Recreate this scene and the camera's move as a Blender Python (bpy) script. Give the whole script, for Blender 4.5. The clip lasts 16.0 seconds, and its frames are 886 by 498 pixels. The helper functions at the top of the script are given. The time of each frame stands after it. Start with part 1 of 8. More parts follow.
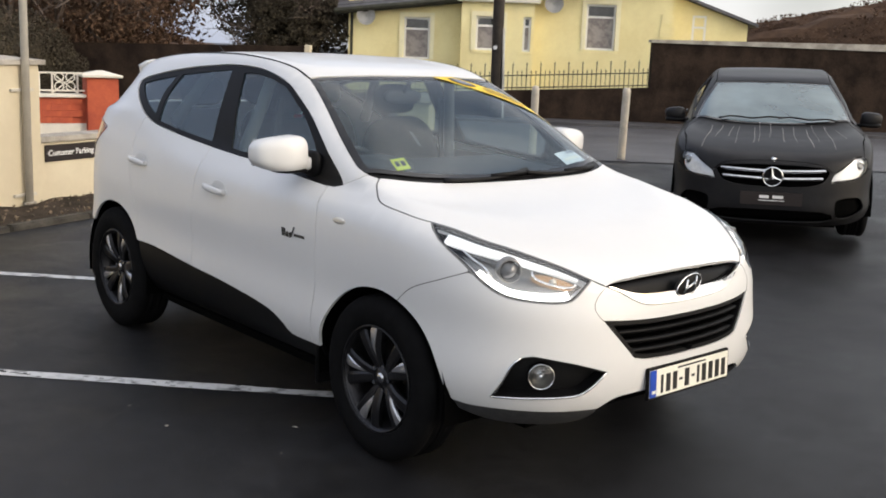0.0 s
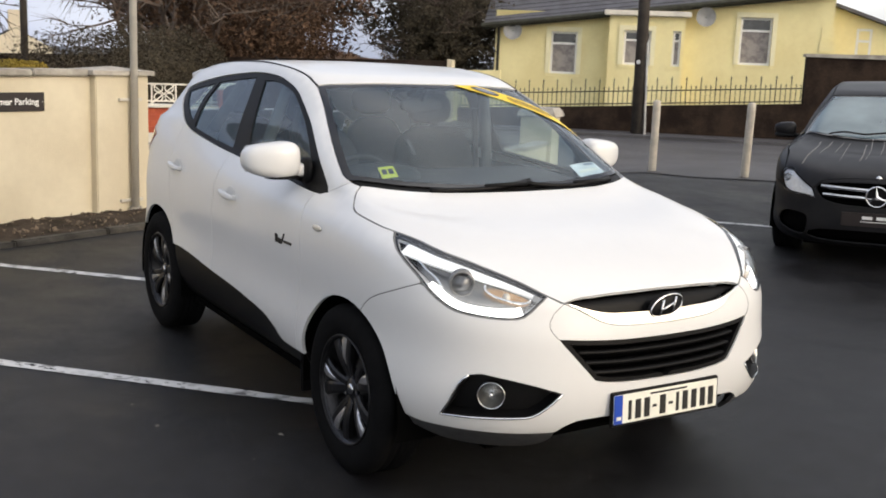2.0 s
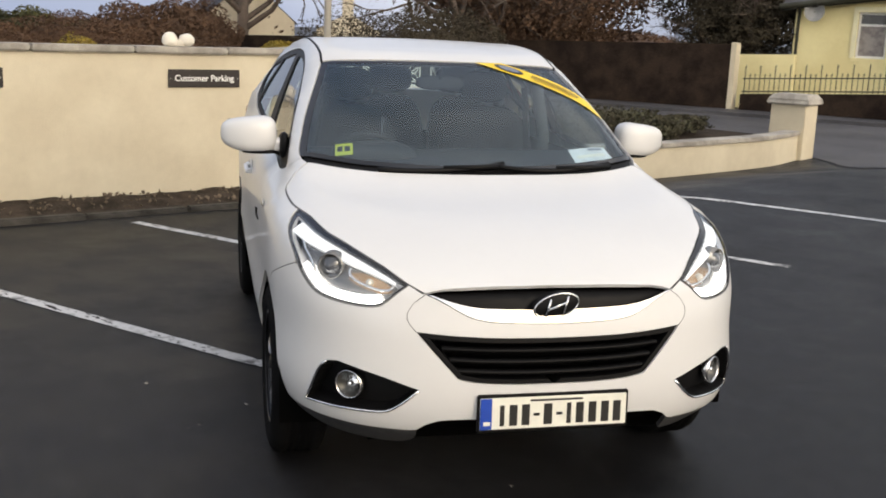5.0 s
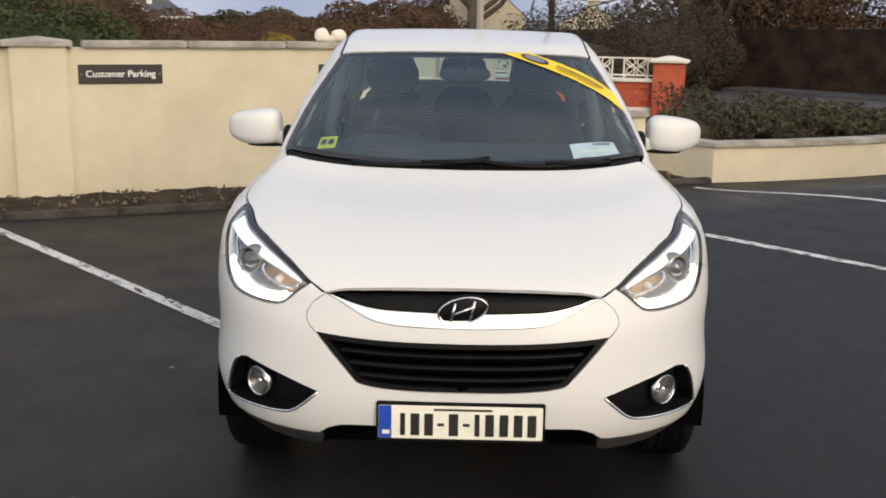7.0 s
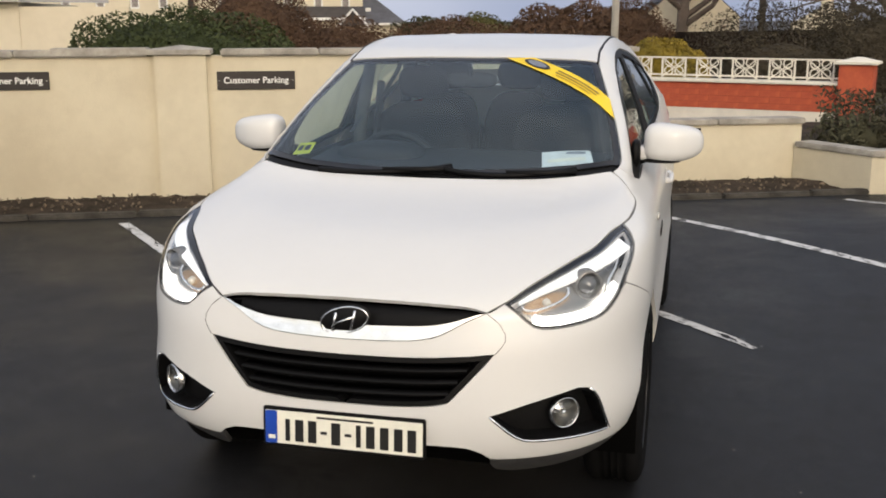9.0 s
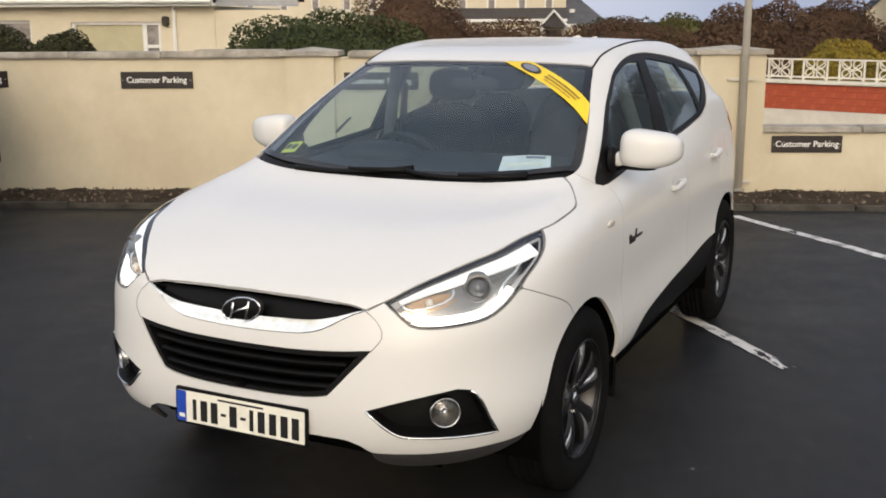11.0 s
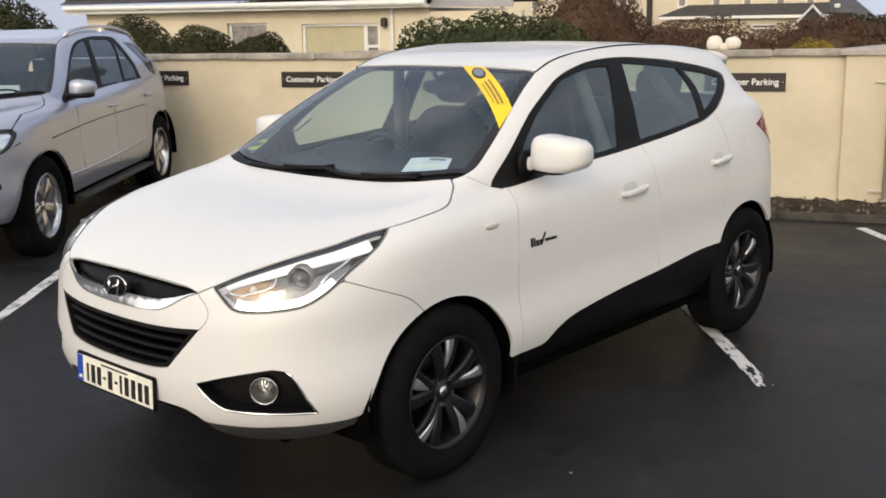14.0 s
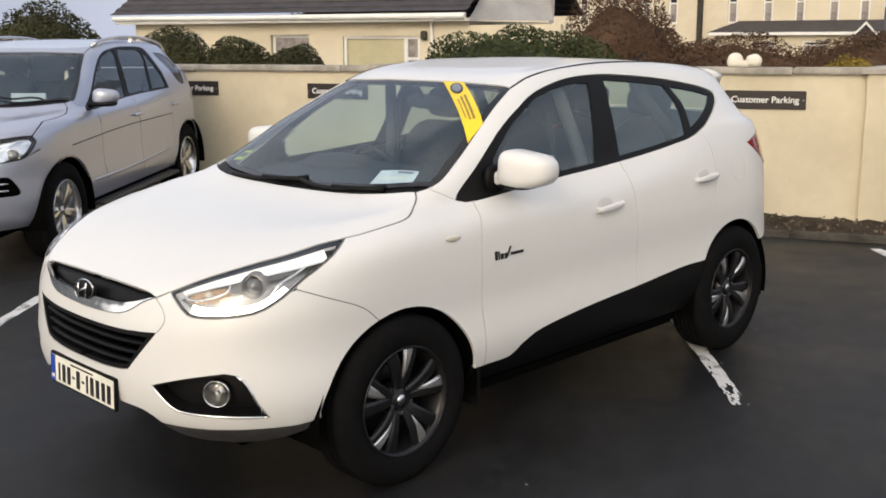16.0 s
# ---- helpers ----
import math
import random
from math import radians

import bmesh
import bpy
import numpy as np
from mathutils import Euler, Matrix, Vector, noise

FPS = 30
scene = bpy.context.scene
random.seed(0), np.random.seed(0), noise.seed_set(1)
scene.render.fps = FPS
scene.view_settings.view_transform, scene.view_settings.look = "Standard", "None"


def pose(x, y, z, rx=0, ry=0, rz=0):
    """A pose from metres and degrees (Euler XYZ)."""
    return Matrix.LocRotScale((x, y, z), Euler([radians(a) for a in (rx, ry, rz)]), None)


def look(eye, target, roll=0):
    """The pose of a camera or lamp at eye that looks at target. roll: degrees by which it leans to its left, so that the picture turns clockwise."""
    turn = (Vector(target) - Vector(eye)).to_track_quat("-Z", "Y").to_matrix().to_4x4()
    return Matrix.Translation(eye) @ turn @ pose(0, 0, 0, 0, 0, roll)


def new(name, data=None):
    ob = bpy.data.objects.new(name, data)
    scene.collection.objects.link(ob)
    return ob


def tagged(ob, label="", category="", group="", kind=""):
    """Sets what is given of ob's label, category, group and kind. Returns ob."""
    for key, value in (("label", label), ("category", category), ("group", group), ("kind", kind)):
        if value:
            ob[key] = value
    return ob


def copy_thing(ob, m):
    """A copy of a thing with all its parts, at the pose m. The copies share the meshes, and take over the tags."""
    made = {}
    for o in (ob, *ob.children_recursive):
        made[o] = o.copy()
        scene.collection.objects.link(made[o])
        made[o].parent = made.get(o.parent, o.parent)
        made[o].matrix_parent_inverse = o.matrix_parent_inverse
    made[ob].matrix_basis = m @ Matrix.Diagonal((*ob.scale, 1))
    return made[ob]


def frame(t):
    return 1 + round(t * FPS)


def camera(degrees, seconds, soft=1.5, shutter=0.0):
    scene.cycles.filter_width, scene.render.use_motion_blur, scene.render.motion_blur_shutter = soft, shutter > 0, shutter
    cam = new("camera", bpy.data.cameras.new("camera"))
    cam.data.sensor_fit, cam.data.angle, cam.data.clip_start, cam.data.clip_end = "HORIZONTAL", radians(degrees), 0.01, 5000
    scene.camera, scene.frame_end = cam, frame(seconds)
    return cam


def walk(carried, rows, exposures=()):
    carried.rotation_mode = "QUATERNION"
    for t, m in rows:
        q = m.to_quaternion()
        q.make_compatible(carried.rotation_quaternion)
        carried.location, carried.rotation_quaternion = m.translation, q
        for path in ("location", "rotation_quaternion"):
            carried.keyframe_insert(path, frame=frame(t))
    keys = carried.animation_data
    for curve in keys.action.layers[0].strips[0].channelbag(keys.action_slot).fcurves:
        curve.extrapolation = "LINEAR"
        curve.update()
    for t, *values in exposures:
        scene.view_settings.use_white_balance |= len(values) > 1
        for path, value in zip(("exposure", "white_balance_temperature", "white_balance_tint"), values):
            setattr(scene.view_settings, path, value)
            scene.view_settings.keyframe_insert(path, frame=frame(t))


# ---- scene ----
# camera and its walk; world: x away from the wall, y along it, origin under the front axle of the white car
cam = camera(46.2, 16.0, soft=1.8, shutter=0.3)
PATH = [
    (0, (1.605, -4.369, 1.68), (0.768, -2.592, 1.301), 2.3),
    (0.5, (1.74, -4.276, 1.672), (0.843, -2.528, 1.299), 2.1),
    (1, (1.888, -4.167, 1.669), (0.921, -2.455, 1.302), 2.1),
    (1.5, (2.042, -4.043, 1.675), (1.002, -2.374, 1.31), 2.2),
    (2, (2.218, -3.876, 1.669), (1.1, -2.258, 1.307), 2.3),
    (2.5, (2.406, -3.699, 1.671), (1.21, -2.139, 1.303), 2.4),
    (3, (2.578, -3.503, 1.678), (1.304, -2.008, 1.3), 2.5),
    (3.5, (2.759, -3.296, 1.68), (1.405, -1.876, 1.293), 2.4),
    (4, (2.937, -3.049, 1.681), (1.505, -1.71, 1.285), 2.2),
    (4.5, (3.07, -2.835, 1.671), (1.57, -1.575, 1.268), 2.1),
    (5, (3.216, -2.652, 1.69), (1.654, -1.475, 1.275), 2.3),
    (7.5, (3.705, -1.314, 1.704), (1.86, -0.681, 1.265), 0.5),
    (8, (3.788, -1.063, 1.712), (1.908, -0.54, 1.274), 0.2),
    (8.5, (3.847, -0.799, 1.716), (1.941, -0.381, 1.279), 0.1),
    (9, (3.863, -0.541, 1.714), (1.938, -0.221, 1.278), -0.1),
    (11.5, (4.017, 0.747, 1.731), (2.076, 0.544, 1.296), -0.3),
    (12, (4.015, 0.998, 1.736), (2.087, 0.702, 1.297), -0.3),
    (12.5, (4.011, 1.244, 1.737), (2.099, 0.862, 1.292), -0.5),
    (13, (4.024, 1.515, 1.752), (2.132, 1.046, 1.303), -0.8),
    (13.5, (3.98, 1.768, 1.75), (2.109, 1.217, 1.308), -0.9),
    (14, (3.934, 2.011, 1.752), (2.084, 1.387, 1.32), -1.0),
    (14.5, (3.918, 2.178, 1.761), (2.082, 1.506, 1.337), -0.8),
    (15, (3.908, 2.275, 1.766), (2.08, 1.576, 1.35), -0.5),
    (15.5, (3.89, 2.33, 1.764), (2.066, 1.618, 1.353), -0.4),
    (16, (3.879, 2.377, 1.762), (2.059, 1.655, 1.354), -0.4),
]
walk(cam, [(t, look(eye, target, roll)) for t, eye, target, roll in PATH], [(0.0, 0.25, 6800, 10), (5.0, 0.09, 6900, 10), (9.0, -0.04, 6950, 10), (16.0, 0.12, 6950, 10)])

# ---- light ----
world = bpy.data.worlds.new("world")
scene.world = world
world.use_nodes = True
nt = world.node_tree
SUN_EL, SUN_AZ = 26.0, 88.0          # degrees; azimuth counted from +y towards +x
sky = nt.nodes.new("ShaderNodeTexSky")
sky.sky_type = "NISHITA"
sky.sun_disc = False
sky.sun_elevation = radians(SUN_EL)
sky.sun_rotation = radians(SUN_AZ)
sky.air_density, sky.dust_density, sky.ozone_density = 1.0, 3.0, 1.0
# a broken cloud deck mixed over the clear sky
coord = nt.nodes.new("ShaderNodeTexCoord")
cmap = nt.nodes.new("ShaderNodeMapping")
cmap.inputs["Scale"].default_value = (1.2, 1.2, 2.6)
cloud = nt.nodes.new("ShaderNodeTexNoise")
cloud.inputs["Scale"].default_value = 2.2
cloud.inputs["Detail"].default_value = 2.5
ramp = nt.nodes.new("ShaderNodeValToRGB")
ramp.color_ramp.elements[0].position, ramp.color_ramp.elements[1].position = 0.3, 0.74
mixc = nt.nodes.new("ShaderNodeMix")
mixc.data_type = "RGBA"
mixc.inputs[7].default_value = (12.6, 12.6, 12.8, 1)
bg = nt.nodes["Background"]
bg.inputs["Strength"].default_value = 0.15
nt.links.new(coord.outputs["Generated"], cmap.inputs["Vector"])
nt.links.new(cmap.outputs[0], cloud.inputs["Vector"])
nt.links.new(cloud.outputs["Fac"], ramp.inputs[0])
parts = nt.nodes.new("ShaderNodeSeparateXYZ")
thin = nt.nodes.new("ShaderNodeMapRange")
thin.interpolation_type = "SMOOTHSTEP"
thin.inputs["From Min"].default_value, thin.inputs["From Max"].default_value = -1.0, 0.3
thin.inputs["To Min"].default_value, thin.inputs["To Max"].default_value = 0.2, 1.0
cover = nt.nodes.new("ShaderNodeMath")
cover.operation = "MULTIPLY"
nt.links.new(coord.outputs["Generated"], parts.inputs[0])
nt.links.new(parts.outputs["X"], thin.inputs["Value"])
nt.links.new(ramp.outputs[0], cover.inputs[0])
nt.links.new(thin.outputs[0], cover.inputs[1])
nt.links.new(cover.outputs[0], mixc.inputs[0])
# away from the sun the gaps between the clouds are a duller blue grey
haze = nt.nodes.new("ShaderNodeMapRange")
haze.inputs["From Min"].default_value, haze.inputs["From Max"].default_value = -0.9, 0.1
haze.inputs["To Min"].default_value, haze.inputs["To Max"].default_value = 0.8, 0.0
blue = nt.nodes.new("ShaderNodeMix")
blue.data_type = "RGBA"
blue.inputs[7].default_value = (2.7, 3.3, 5.0, 1)
nt.links.new(parts.outputs["X"], haze.inputs["Value"])
nt.links.new(haze.outputs[0], blue.inputs[0])
nt.links.new(sky.outputs[0], blue.inputs[6])
nt.links.new(blue.outputs[2], mixc.inputs[6])
nt.links.new(mixc.outputs[2], bg.inputs["Color"])
sun = new("sun", bpy.data.lights.new("sun", "SUN"))
sun.data.energy, sun.data.angle, sun.data.color = 0.75, radians(18), (1.0, 0.91, 0.78)
sx = math.sin(radians(SUN_AZ)) * math.cos(radians(SUN_EL))
sy = math.cos(radians(SUN_AZ)) * math.cos(radians(SUN_EL))
sun.matrix_world = look((sx * 30, sy * 30, math.sin(radians(SUN_EL)) * 30), (0, 0, 0))

# ---- materials ----
def mat(name, color, rough=0.6, metal=0.0, noise_scale=None, vary=0.12, bump=0.0, bump_scale=None, coat=0.0, spec=0.5,
        color2=None, split=(0.4, 0.6), random_tone=0.0, damp=None, grain=0.0):
    """A surface with two scales of variation: large blotches towards color2 and fine grain."""
    m = bpy.data.materials.new(name)
    m.use_nodes = True
    t = m.node_tree
    b = t.nodes["Principled BSDF"]
    b.inputs["Base Color"].default_value = (*color, 1)
    b.inputs["Roughness"].default_value = rough
    b.inputs["Metallic"].default_value = metal
    b.inputs["Coat Weight"].default_value = coat
    b.inputs["Coat Roughness"].default_value = 0.03
    b.inputs["Specular IOR Level"].default_value = spec
    if noise_scale:
        tc = t.nodes.new("ShaderNodeTexCoord")
        n1 = t.nodes.new("ShaderNodeTexNoise")
        n1.inputs["Scale"].default_value = noise_scale
        n1.inputs["Detail"].default_value = 8
        n1.inputs["Roughness"].default_value = 0.65
        t.links.new(tc.outputs["Object"], n1.inputs["Vector"])
        r = t.nodes.new("ShaderNodeValToRGB")
        r.color_ramp.elements[0].position, r.color_ramp.elements[1].position = split
        c2 = color2 or tuple(c * (1 - vary * 2) for c in color)
        r.color_ramp.elements[0].color = (*c2, 1)
        r.color_ramp.elements[1].color = (*color, 1)
        t.links.new(n1.outputs["Fac"], r.inputs[0])
        n2 = t.nodes.new("ShaderNodeTexNoise")
        n2.inputs["Scale"].default_value = noise_scale * 14
        n2.inputs["Detail"].default_value = 4
        t.links.new(tc.outputs["Object"], n2.inputs["Vector"])
        mr = t.nodes.new("ShaderNodeMapRange")
        mr.inputs["To Min"].default_value, mr.inputs["To Max"].default_value = 1 - vary, 1 + vary
        t.links.new(n2.outputs["Fac"], mr.inputs["Value"])
        hsv = t.nodes.new("ShaderNodeHueSaturation")
        t.links.new(r.outputs[0], hsv.inputs["Color"])
        out = mr.outputs[0]
        if random_tone:
            oi = t.nodes.new("ShaderNodeObjectInfo")
            m2 = t.nodes.new("ShaderNodeMapRange")
            m2.inputs["To Min"].default_value, m2.inputs["To Max"].default_value = 1 - random_tone, 1 + random_tone
            t.links.new(oi.outputs["Random"], m2.inputs["Value"])
            mul = t.nodes.new("ShaderNodeMath")
            mul.operation = "MULTIPLY"
            t.links.new(out, mul.inputs[0])
            t.links.new(m2.outputs[0], mul.inputs[1])
            out = mul.outputs[0]
        t.links.new(out, hsv.inputs["Value"])
        t.links.new(hsv.outputs[0], b.inputs["Base Color"])
        if grain:
            n4 = t.nodes.new("ShaderNodeTexNoise")
            n4.inputs["Scale"].default_value, n4.inputs["Detail"].default_value = 95, 3
            t.links.new(tc.outputs["Object"], n4.inputs["Vector"])
            m4 = t.nodes.new("ShaderNodeMapRange")
            m4.inputs["From Min"].default_value, m4.inputs["From Max"].default_value = 0.3, 0.75
            m4.inputs["To Min"].default_value, m4.inputs["To Max"].default_value = 1 - grain, 1 + grain
            t.links.new(n4.outputs["Fac"], m4.inputs["Value"])
            h4 = t.nodes.new("ShaderNodeHueSaturation")
            t.links.new(hsv.outputs[0], h4.inputs["Color"])
            t.links.new(m4.outputs[0], h4.inputs["Value"])
            t.links.new(h4.outputs[0], b.inputs["Base Color"])
        if damp:
            rr = t.nodes.new("ShaderNodeMapRange")
            rr.inputs["From Min"].default_value, rr.inputs["From Max"].default_value = 0.35, 0.65
            rr.inputs["To Min"].default_value, rr.inputs["To Max"].default_value = damp, rough
            t.links.new(n1.outputs["Fac"], rr.inputs["Value"])
            t.links.new(rr.outputs[0], b.inputs["Roughness"])
        if bump:
            bp = t.nodes.new("ShaderNodeBump")
            bp.inputs["Strength"].default_value = bump
            bp.inputs["Distance"].default_value = 0.01
            n3 = t.nodes.new("ShaderNodeTexNoise")
            n3.inputs["Scale"].default_value = bump_scale or noise_scale * 20
            n3.inputs["Detail"].default_value = 6
            t.links.new(tc.outputs["Object"], n3.inputs["Vector"])
            t.links.new(n3.outputs["Fac"], bp.inputs["Height"])
            t.links.new(bp.outputs[0], b.inputs["Normal"])
    return m


def glass(name, tint=(0.8, 0.86, 0.84), dark=0.0, rough=0.0, sky_veil=0.0):
    """A thin pane: see-through with a Fresnel gloss and, if wanted, a blue veil painted in for sky reflection."""
    m = bpy.data.materials.new(name)
    m.use_nodes = True
    t = m.node_tree
    t.nodes.remove(t.nodes["Principled BSDF"])
    out = t.nodes["Material Output"]
    tr = t.nodes.new("ShaderNodeBsdfTransparent")
    tr.inputs["Color"].default_value = (*[c * (1 - dark) for c in tint], 1)
    gl = t.nodes.new("ShaderNodeBsdfGlossy")
    gl.inputs["Roughness"].default_value = rough
    lw = t.nodes.new("ShaderNodeLayerWeight")
    lw.inputs["Blend"].default_value = 0.5
    pw = t.nodes.new("ShaderNodeMath")
    pw.operation = "POWER"
    pw.inputs[1].default_value = 4.5
    t.links.new(lw.outputs["Facing"], pw.inputs[0])
    fr = t.nodes.new("ShaderNodeMath")
    fr.operation = "MULTIPLY_ADD"
    fr.inputs[1].default_value, fr.inputs[2].default_value = 0.85, 0.06
    t.links.new(pw.outputs[0], fr.inputs[0])
    mx = t.nodes.new("ShaderNodeMixShader")
    t.links.new(fr.outputs[0], mx.inputs[0])
    body = tr
    if sky_veil:
        # even blue diffuse colour standing in for reflected sky
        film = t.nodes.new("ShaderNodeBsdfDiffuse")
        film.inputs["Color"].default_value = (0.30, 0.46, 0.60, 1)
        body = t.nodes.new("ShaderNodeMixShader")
        body.inputs[0].default_value = sky_veil
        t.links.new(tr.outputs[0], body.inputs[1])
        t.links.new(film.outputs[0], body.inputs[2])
    t.links.new(body.outputs[0], mx.inputs[1])
    t.links.new(gl.outputs[0], mx.inputs[2])
    t.links.new(mx.outputs[0], out.inputs["Surface"])
    return m


def glow(name, color, strength):
    m = bpy.data.materials.new(name)
    m.use_nodes = True
    b = m.node_tree.nodes["Principled BSDF"]
    b.inputs["Base Color"].default_value = (0.9, 0.9, 0.9, 1)
    b.inputs["Emission Color"].default_value = (*color, 1)
    b.inputs["Emission Strength"].default_value = strength
    return m


M = dict(
    asphalt=mat("asphalt", (0.0165, 0.0167, 0.0188), 0.62, 0, 0.9, 0.7, 0.45, 240, color2=(0.0065, 0.0065, 0.0076), spec=0.26, damp=0.36, grain=0.55),
    road=mat("road asphalt", (0.085, 0.083, 0.088), 0.55, 0, 0.5, 0.25, 0.4, 140, color2=(0.05, 0.049, 0.053), spec=0.3),
    paint_line=mat("worn road paint", (0.6, 0.6, 0.6), 0.6, 0, 9, 0.2, 0.3, 90, color2=(0.12, 0.12, 0.12), split=(0.36, 0.5)),
    render_wall=mat("cream painted render", (0.64, 0.575, 0.43), 0.85, 0, 0.8, 0.04, 0.25, 60, color2=(0.55, 0.485, 0.355)),
    cap=mat("weathered concrete cap", (0.42, 0.39, 0.34), 0.9, 0, 3, 0.15, 0.5, 60, color2=(0.25, 0.23, 0.2)),
    soil=mat("dark soil", (0.062, 0.047, 0.036), 0.95, 0, 4, 0.4, 1.0, 40, color2=(0.03, 0.024, 0.018), spec=0.1),
    black=mat("black plastic", (0.005, 0.005, 0.0055), 0.5, 0, 20, 0.1, spec=0.15),
    rubber=mat("tyre rubber", (0.007, 0.007, 0.0075), 0.85, 0, 20, 0.15, 0.2, 200, spec=0.06),
    white_paint=mat("white car paint", (0.65, 0.65, 0.645), 0.42, 0, 2, 0.01, coat=0.5),
    steel=mat("galvanised steel", (0.45, 0.45, 0.44), 0.5, 0.7, 8, 0.12),
    yellow_render=mat("yellow painted render", (0.86, 0.77, 0.42), 0.85, 0, 0.7, 0.04, 0.2, 60, color2=(0.78, 0.68, 0.35)),
    dark_stone=mat("dark rubble stone", (0.038, 0.026, 0.019), 0.95, 0, 1.6, 0.35, 1.0, 20, color2=(0.016, 0.011, 0.009), spec=0.1),
    slate=mat("slate roof", (0.1, 0.1, 0.115), 0.6, 0, 3, 0.2, 0.5, 30, color2=(0.07, 0.07, 0.08)),
    upvc=mat("white window frame", (0.78, 0.78, 0.76), 0.45, 0, 5, 0.04),
    red_brick=mat("red painted brick", (0.5, 0.105, 0.045), 0.8, 0, 3, 0.12, 0.3, 50, color2=(0.38, 0.07, 0.035)),
    timber=mat("creosoted pole", (0.06, 0.05, 0.042), 0.9, 0, 4, 0.2, 0.6, 40),
    white_stone=mat("white painted concrete", (0.75, 0.71, 0.62), 0.8, 0, 4, 0.06, 0.3, 60),
)

# ---- small mesh tools ----
def link(name, bm, material, smooth=False, parent=None, label=""):
    me = bpy.data.meshes.new(name)
    bm.to_mesh(me)
    bm.free()
    if material:
        me.materials.append(material)
    if smooth:
        me.shade_smooth()
    ob = new(name, me)
    if parent:
        ob.parent = parent
    if label:
        ob["label"] = label
    return ob


def part(name, bm, material, parent, label="", smooth=False):
    return link(name, bm, material, smooth, parent, label)


def empty(name, m=None):
    ob = new(name)
    ob.empty_display_size = 0.1
    if m is not None:
        ob.matrix_world = m
    return ob


def box(bm, x0, x1, y0, y1, z0, z1, bevel=0.0, seg=2, m=None):
    r = bmesh.ops.create_cube(bm, size=1.0)
    vs = r["verts"]
    bmesh.ops.scale(bm, vec=(abs(x1 - x0), abs(y1 - y0), abs(z1 - z0)), verts=vs)
    bmesh.ops.translate(bm, vec=((x0 + x1) / 2, (y0 + y1) / 2, (z0 + z1) / 2), verts=vs)
    if m is not None:
        bmesh.ops.transform(bm, matrix=m, verts=vs)
    if bevel:
        es = list({e for v in vs for e in v.link_edges})
        bmesh.ops.bevel(bm, geom=es, offset=bevel, segments=seg, affect="EDGES", clamp_overlap=True)
    return bm


def boxed(x0, x1, y0, y1, z0, z1, bevel=0.0, seg=2, m=None):
    return box(bmesh.new(), x0, x1, y0, y1, z0, z1, bevel, seg, m)


def tube(bm, pts, radii, n=10, cap=True):
    """A round bar along pts; radii one number or one per point."""
    if not hasattr(radii, "__len__"):
        radii = [radii] * len(pts)
    rings = []
    pts = [Vector(p) for p in pts]
    side = None
    for i, p in enumerate(pts):
        d = (pts[min(i + 1, len(pts) - 1)] - pts[max(i - 1, 0)]).normalized()
        if side is None:
            side = d.orthogonal().normalized()
        else:
            side = (side - d * side.dot(d)).normalized()
        up = d.cross(side)
        rings.append([bm.verts.new(p + radii[i] * (math.cos(a) * side + math.sin(a) * up)) for a in (2 * math.pi * k / n for k in range(n))])
    for a, b in zip(rings, rings[1:]):
        for k in range(n):
            bm.faces.new((a[k], a[(k + 1) % n], b[(k + 1) % n], b[k]))
    if cap:
        bm.faces.new(rings[0][::-1])
        bm.faces.new(rings[-1])
    return bm


def prism(poly, z0, z1, bevel=0.0):
    """A plan polygon raised from z0 to z1."""
    bm = bmesh.new()
    a = [bm.verts.new((x, y, z0)) for x, y in poly]
    b = [bm.verts.new((x, y, z1)) for x, y in poly]
    bm.faces.new(a[::-1])
    bm.faces.new(b)
    for i in range(len(a)):
        j = (i + 1) % len(a)
        bm.faces.new((a[i], a[j], b[j], b[i]))
    bmesh.ops.recalc_face_normals(bm, faces=bm.faces)
    if bevel:
        bmesh.ops.bevel(bm, geom=list(bm.edges), offset=bevel, segments=2, affect="EDGES", clamp_overlap=True)
    return bm


def band(pts, width, z0, z1, bevel=0.0):
    """A wall of that width along a plan line (pts on its left face), raised from z0 to z1."""
    pts = [Vector(p) for p in pts]
    inner = []
    for i, p in enumerate(pts):
        d = (pts[min(i + 1, len(pts) - 1)] - pts[max(i - 1, 0)]).normalized()
        inner.append(p + Vector((-d.y, d.x)) * width)
    return prism([tuple(p) for p in pts] + [tuple(p) for p in inner[::-1]], z0, z1, bevel)

# ---- car bodies: a smooth skin from rings, and panels cut out of that skin ----
from mathutils.bvhtree import BVHTree
from mathutils.geometry import delaunay_2d_cdt


def knots(x, pts):
    """Smooth value at x through (x, value) pairs in falling x."""
    pts = sorted(pts)
    if x <= pts[0][0]:
        return pts[0][1]
    if x >= pts[-1][0]:
        return pts[-1][1]
    for i in range(len(pts) - 1):
        if x <= pts[i + 1][0]:
            break
    (x0, y0), (x1, y1) = pts[i], pts[i + 1]
    s = (y1 - y0) / (x1 - x0)
    m0 = (y1 - pts[i - 1][1]) / (x1 - pts[i - 1][0]) if i > 0 else s
    m1 = (pts[i + 2][1] - y0) / (pts[i + 2][0] - x0) if i + 2 < len(pts) else s
    h = x1 - x0
    t = (x - x0) / h
    return ((1 + 2 * t) * (1 - t) ** 2 * y0 + t * (1 - t) ** 2 * h * m0 + t * t * (3 - 2 * t) * y1 + t * t * (t - 1) * h * m1)


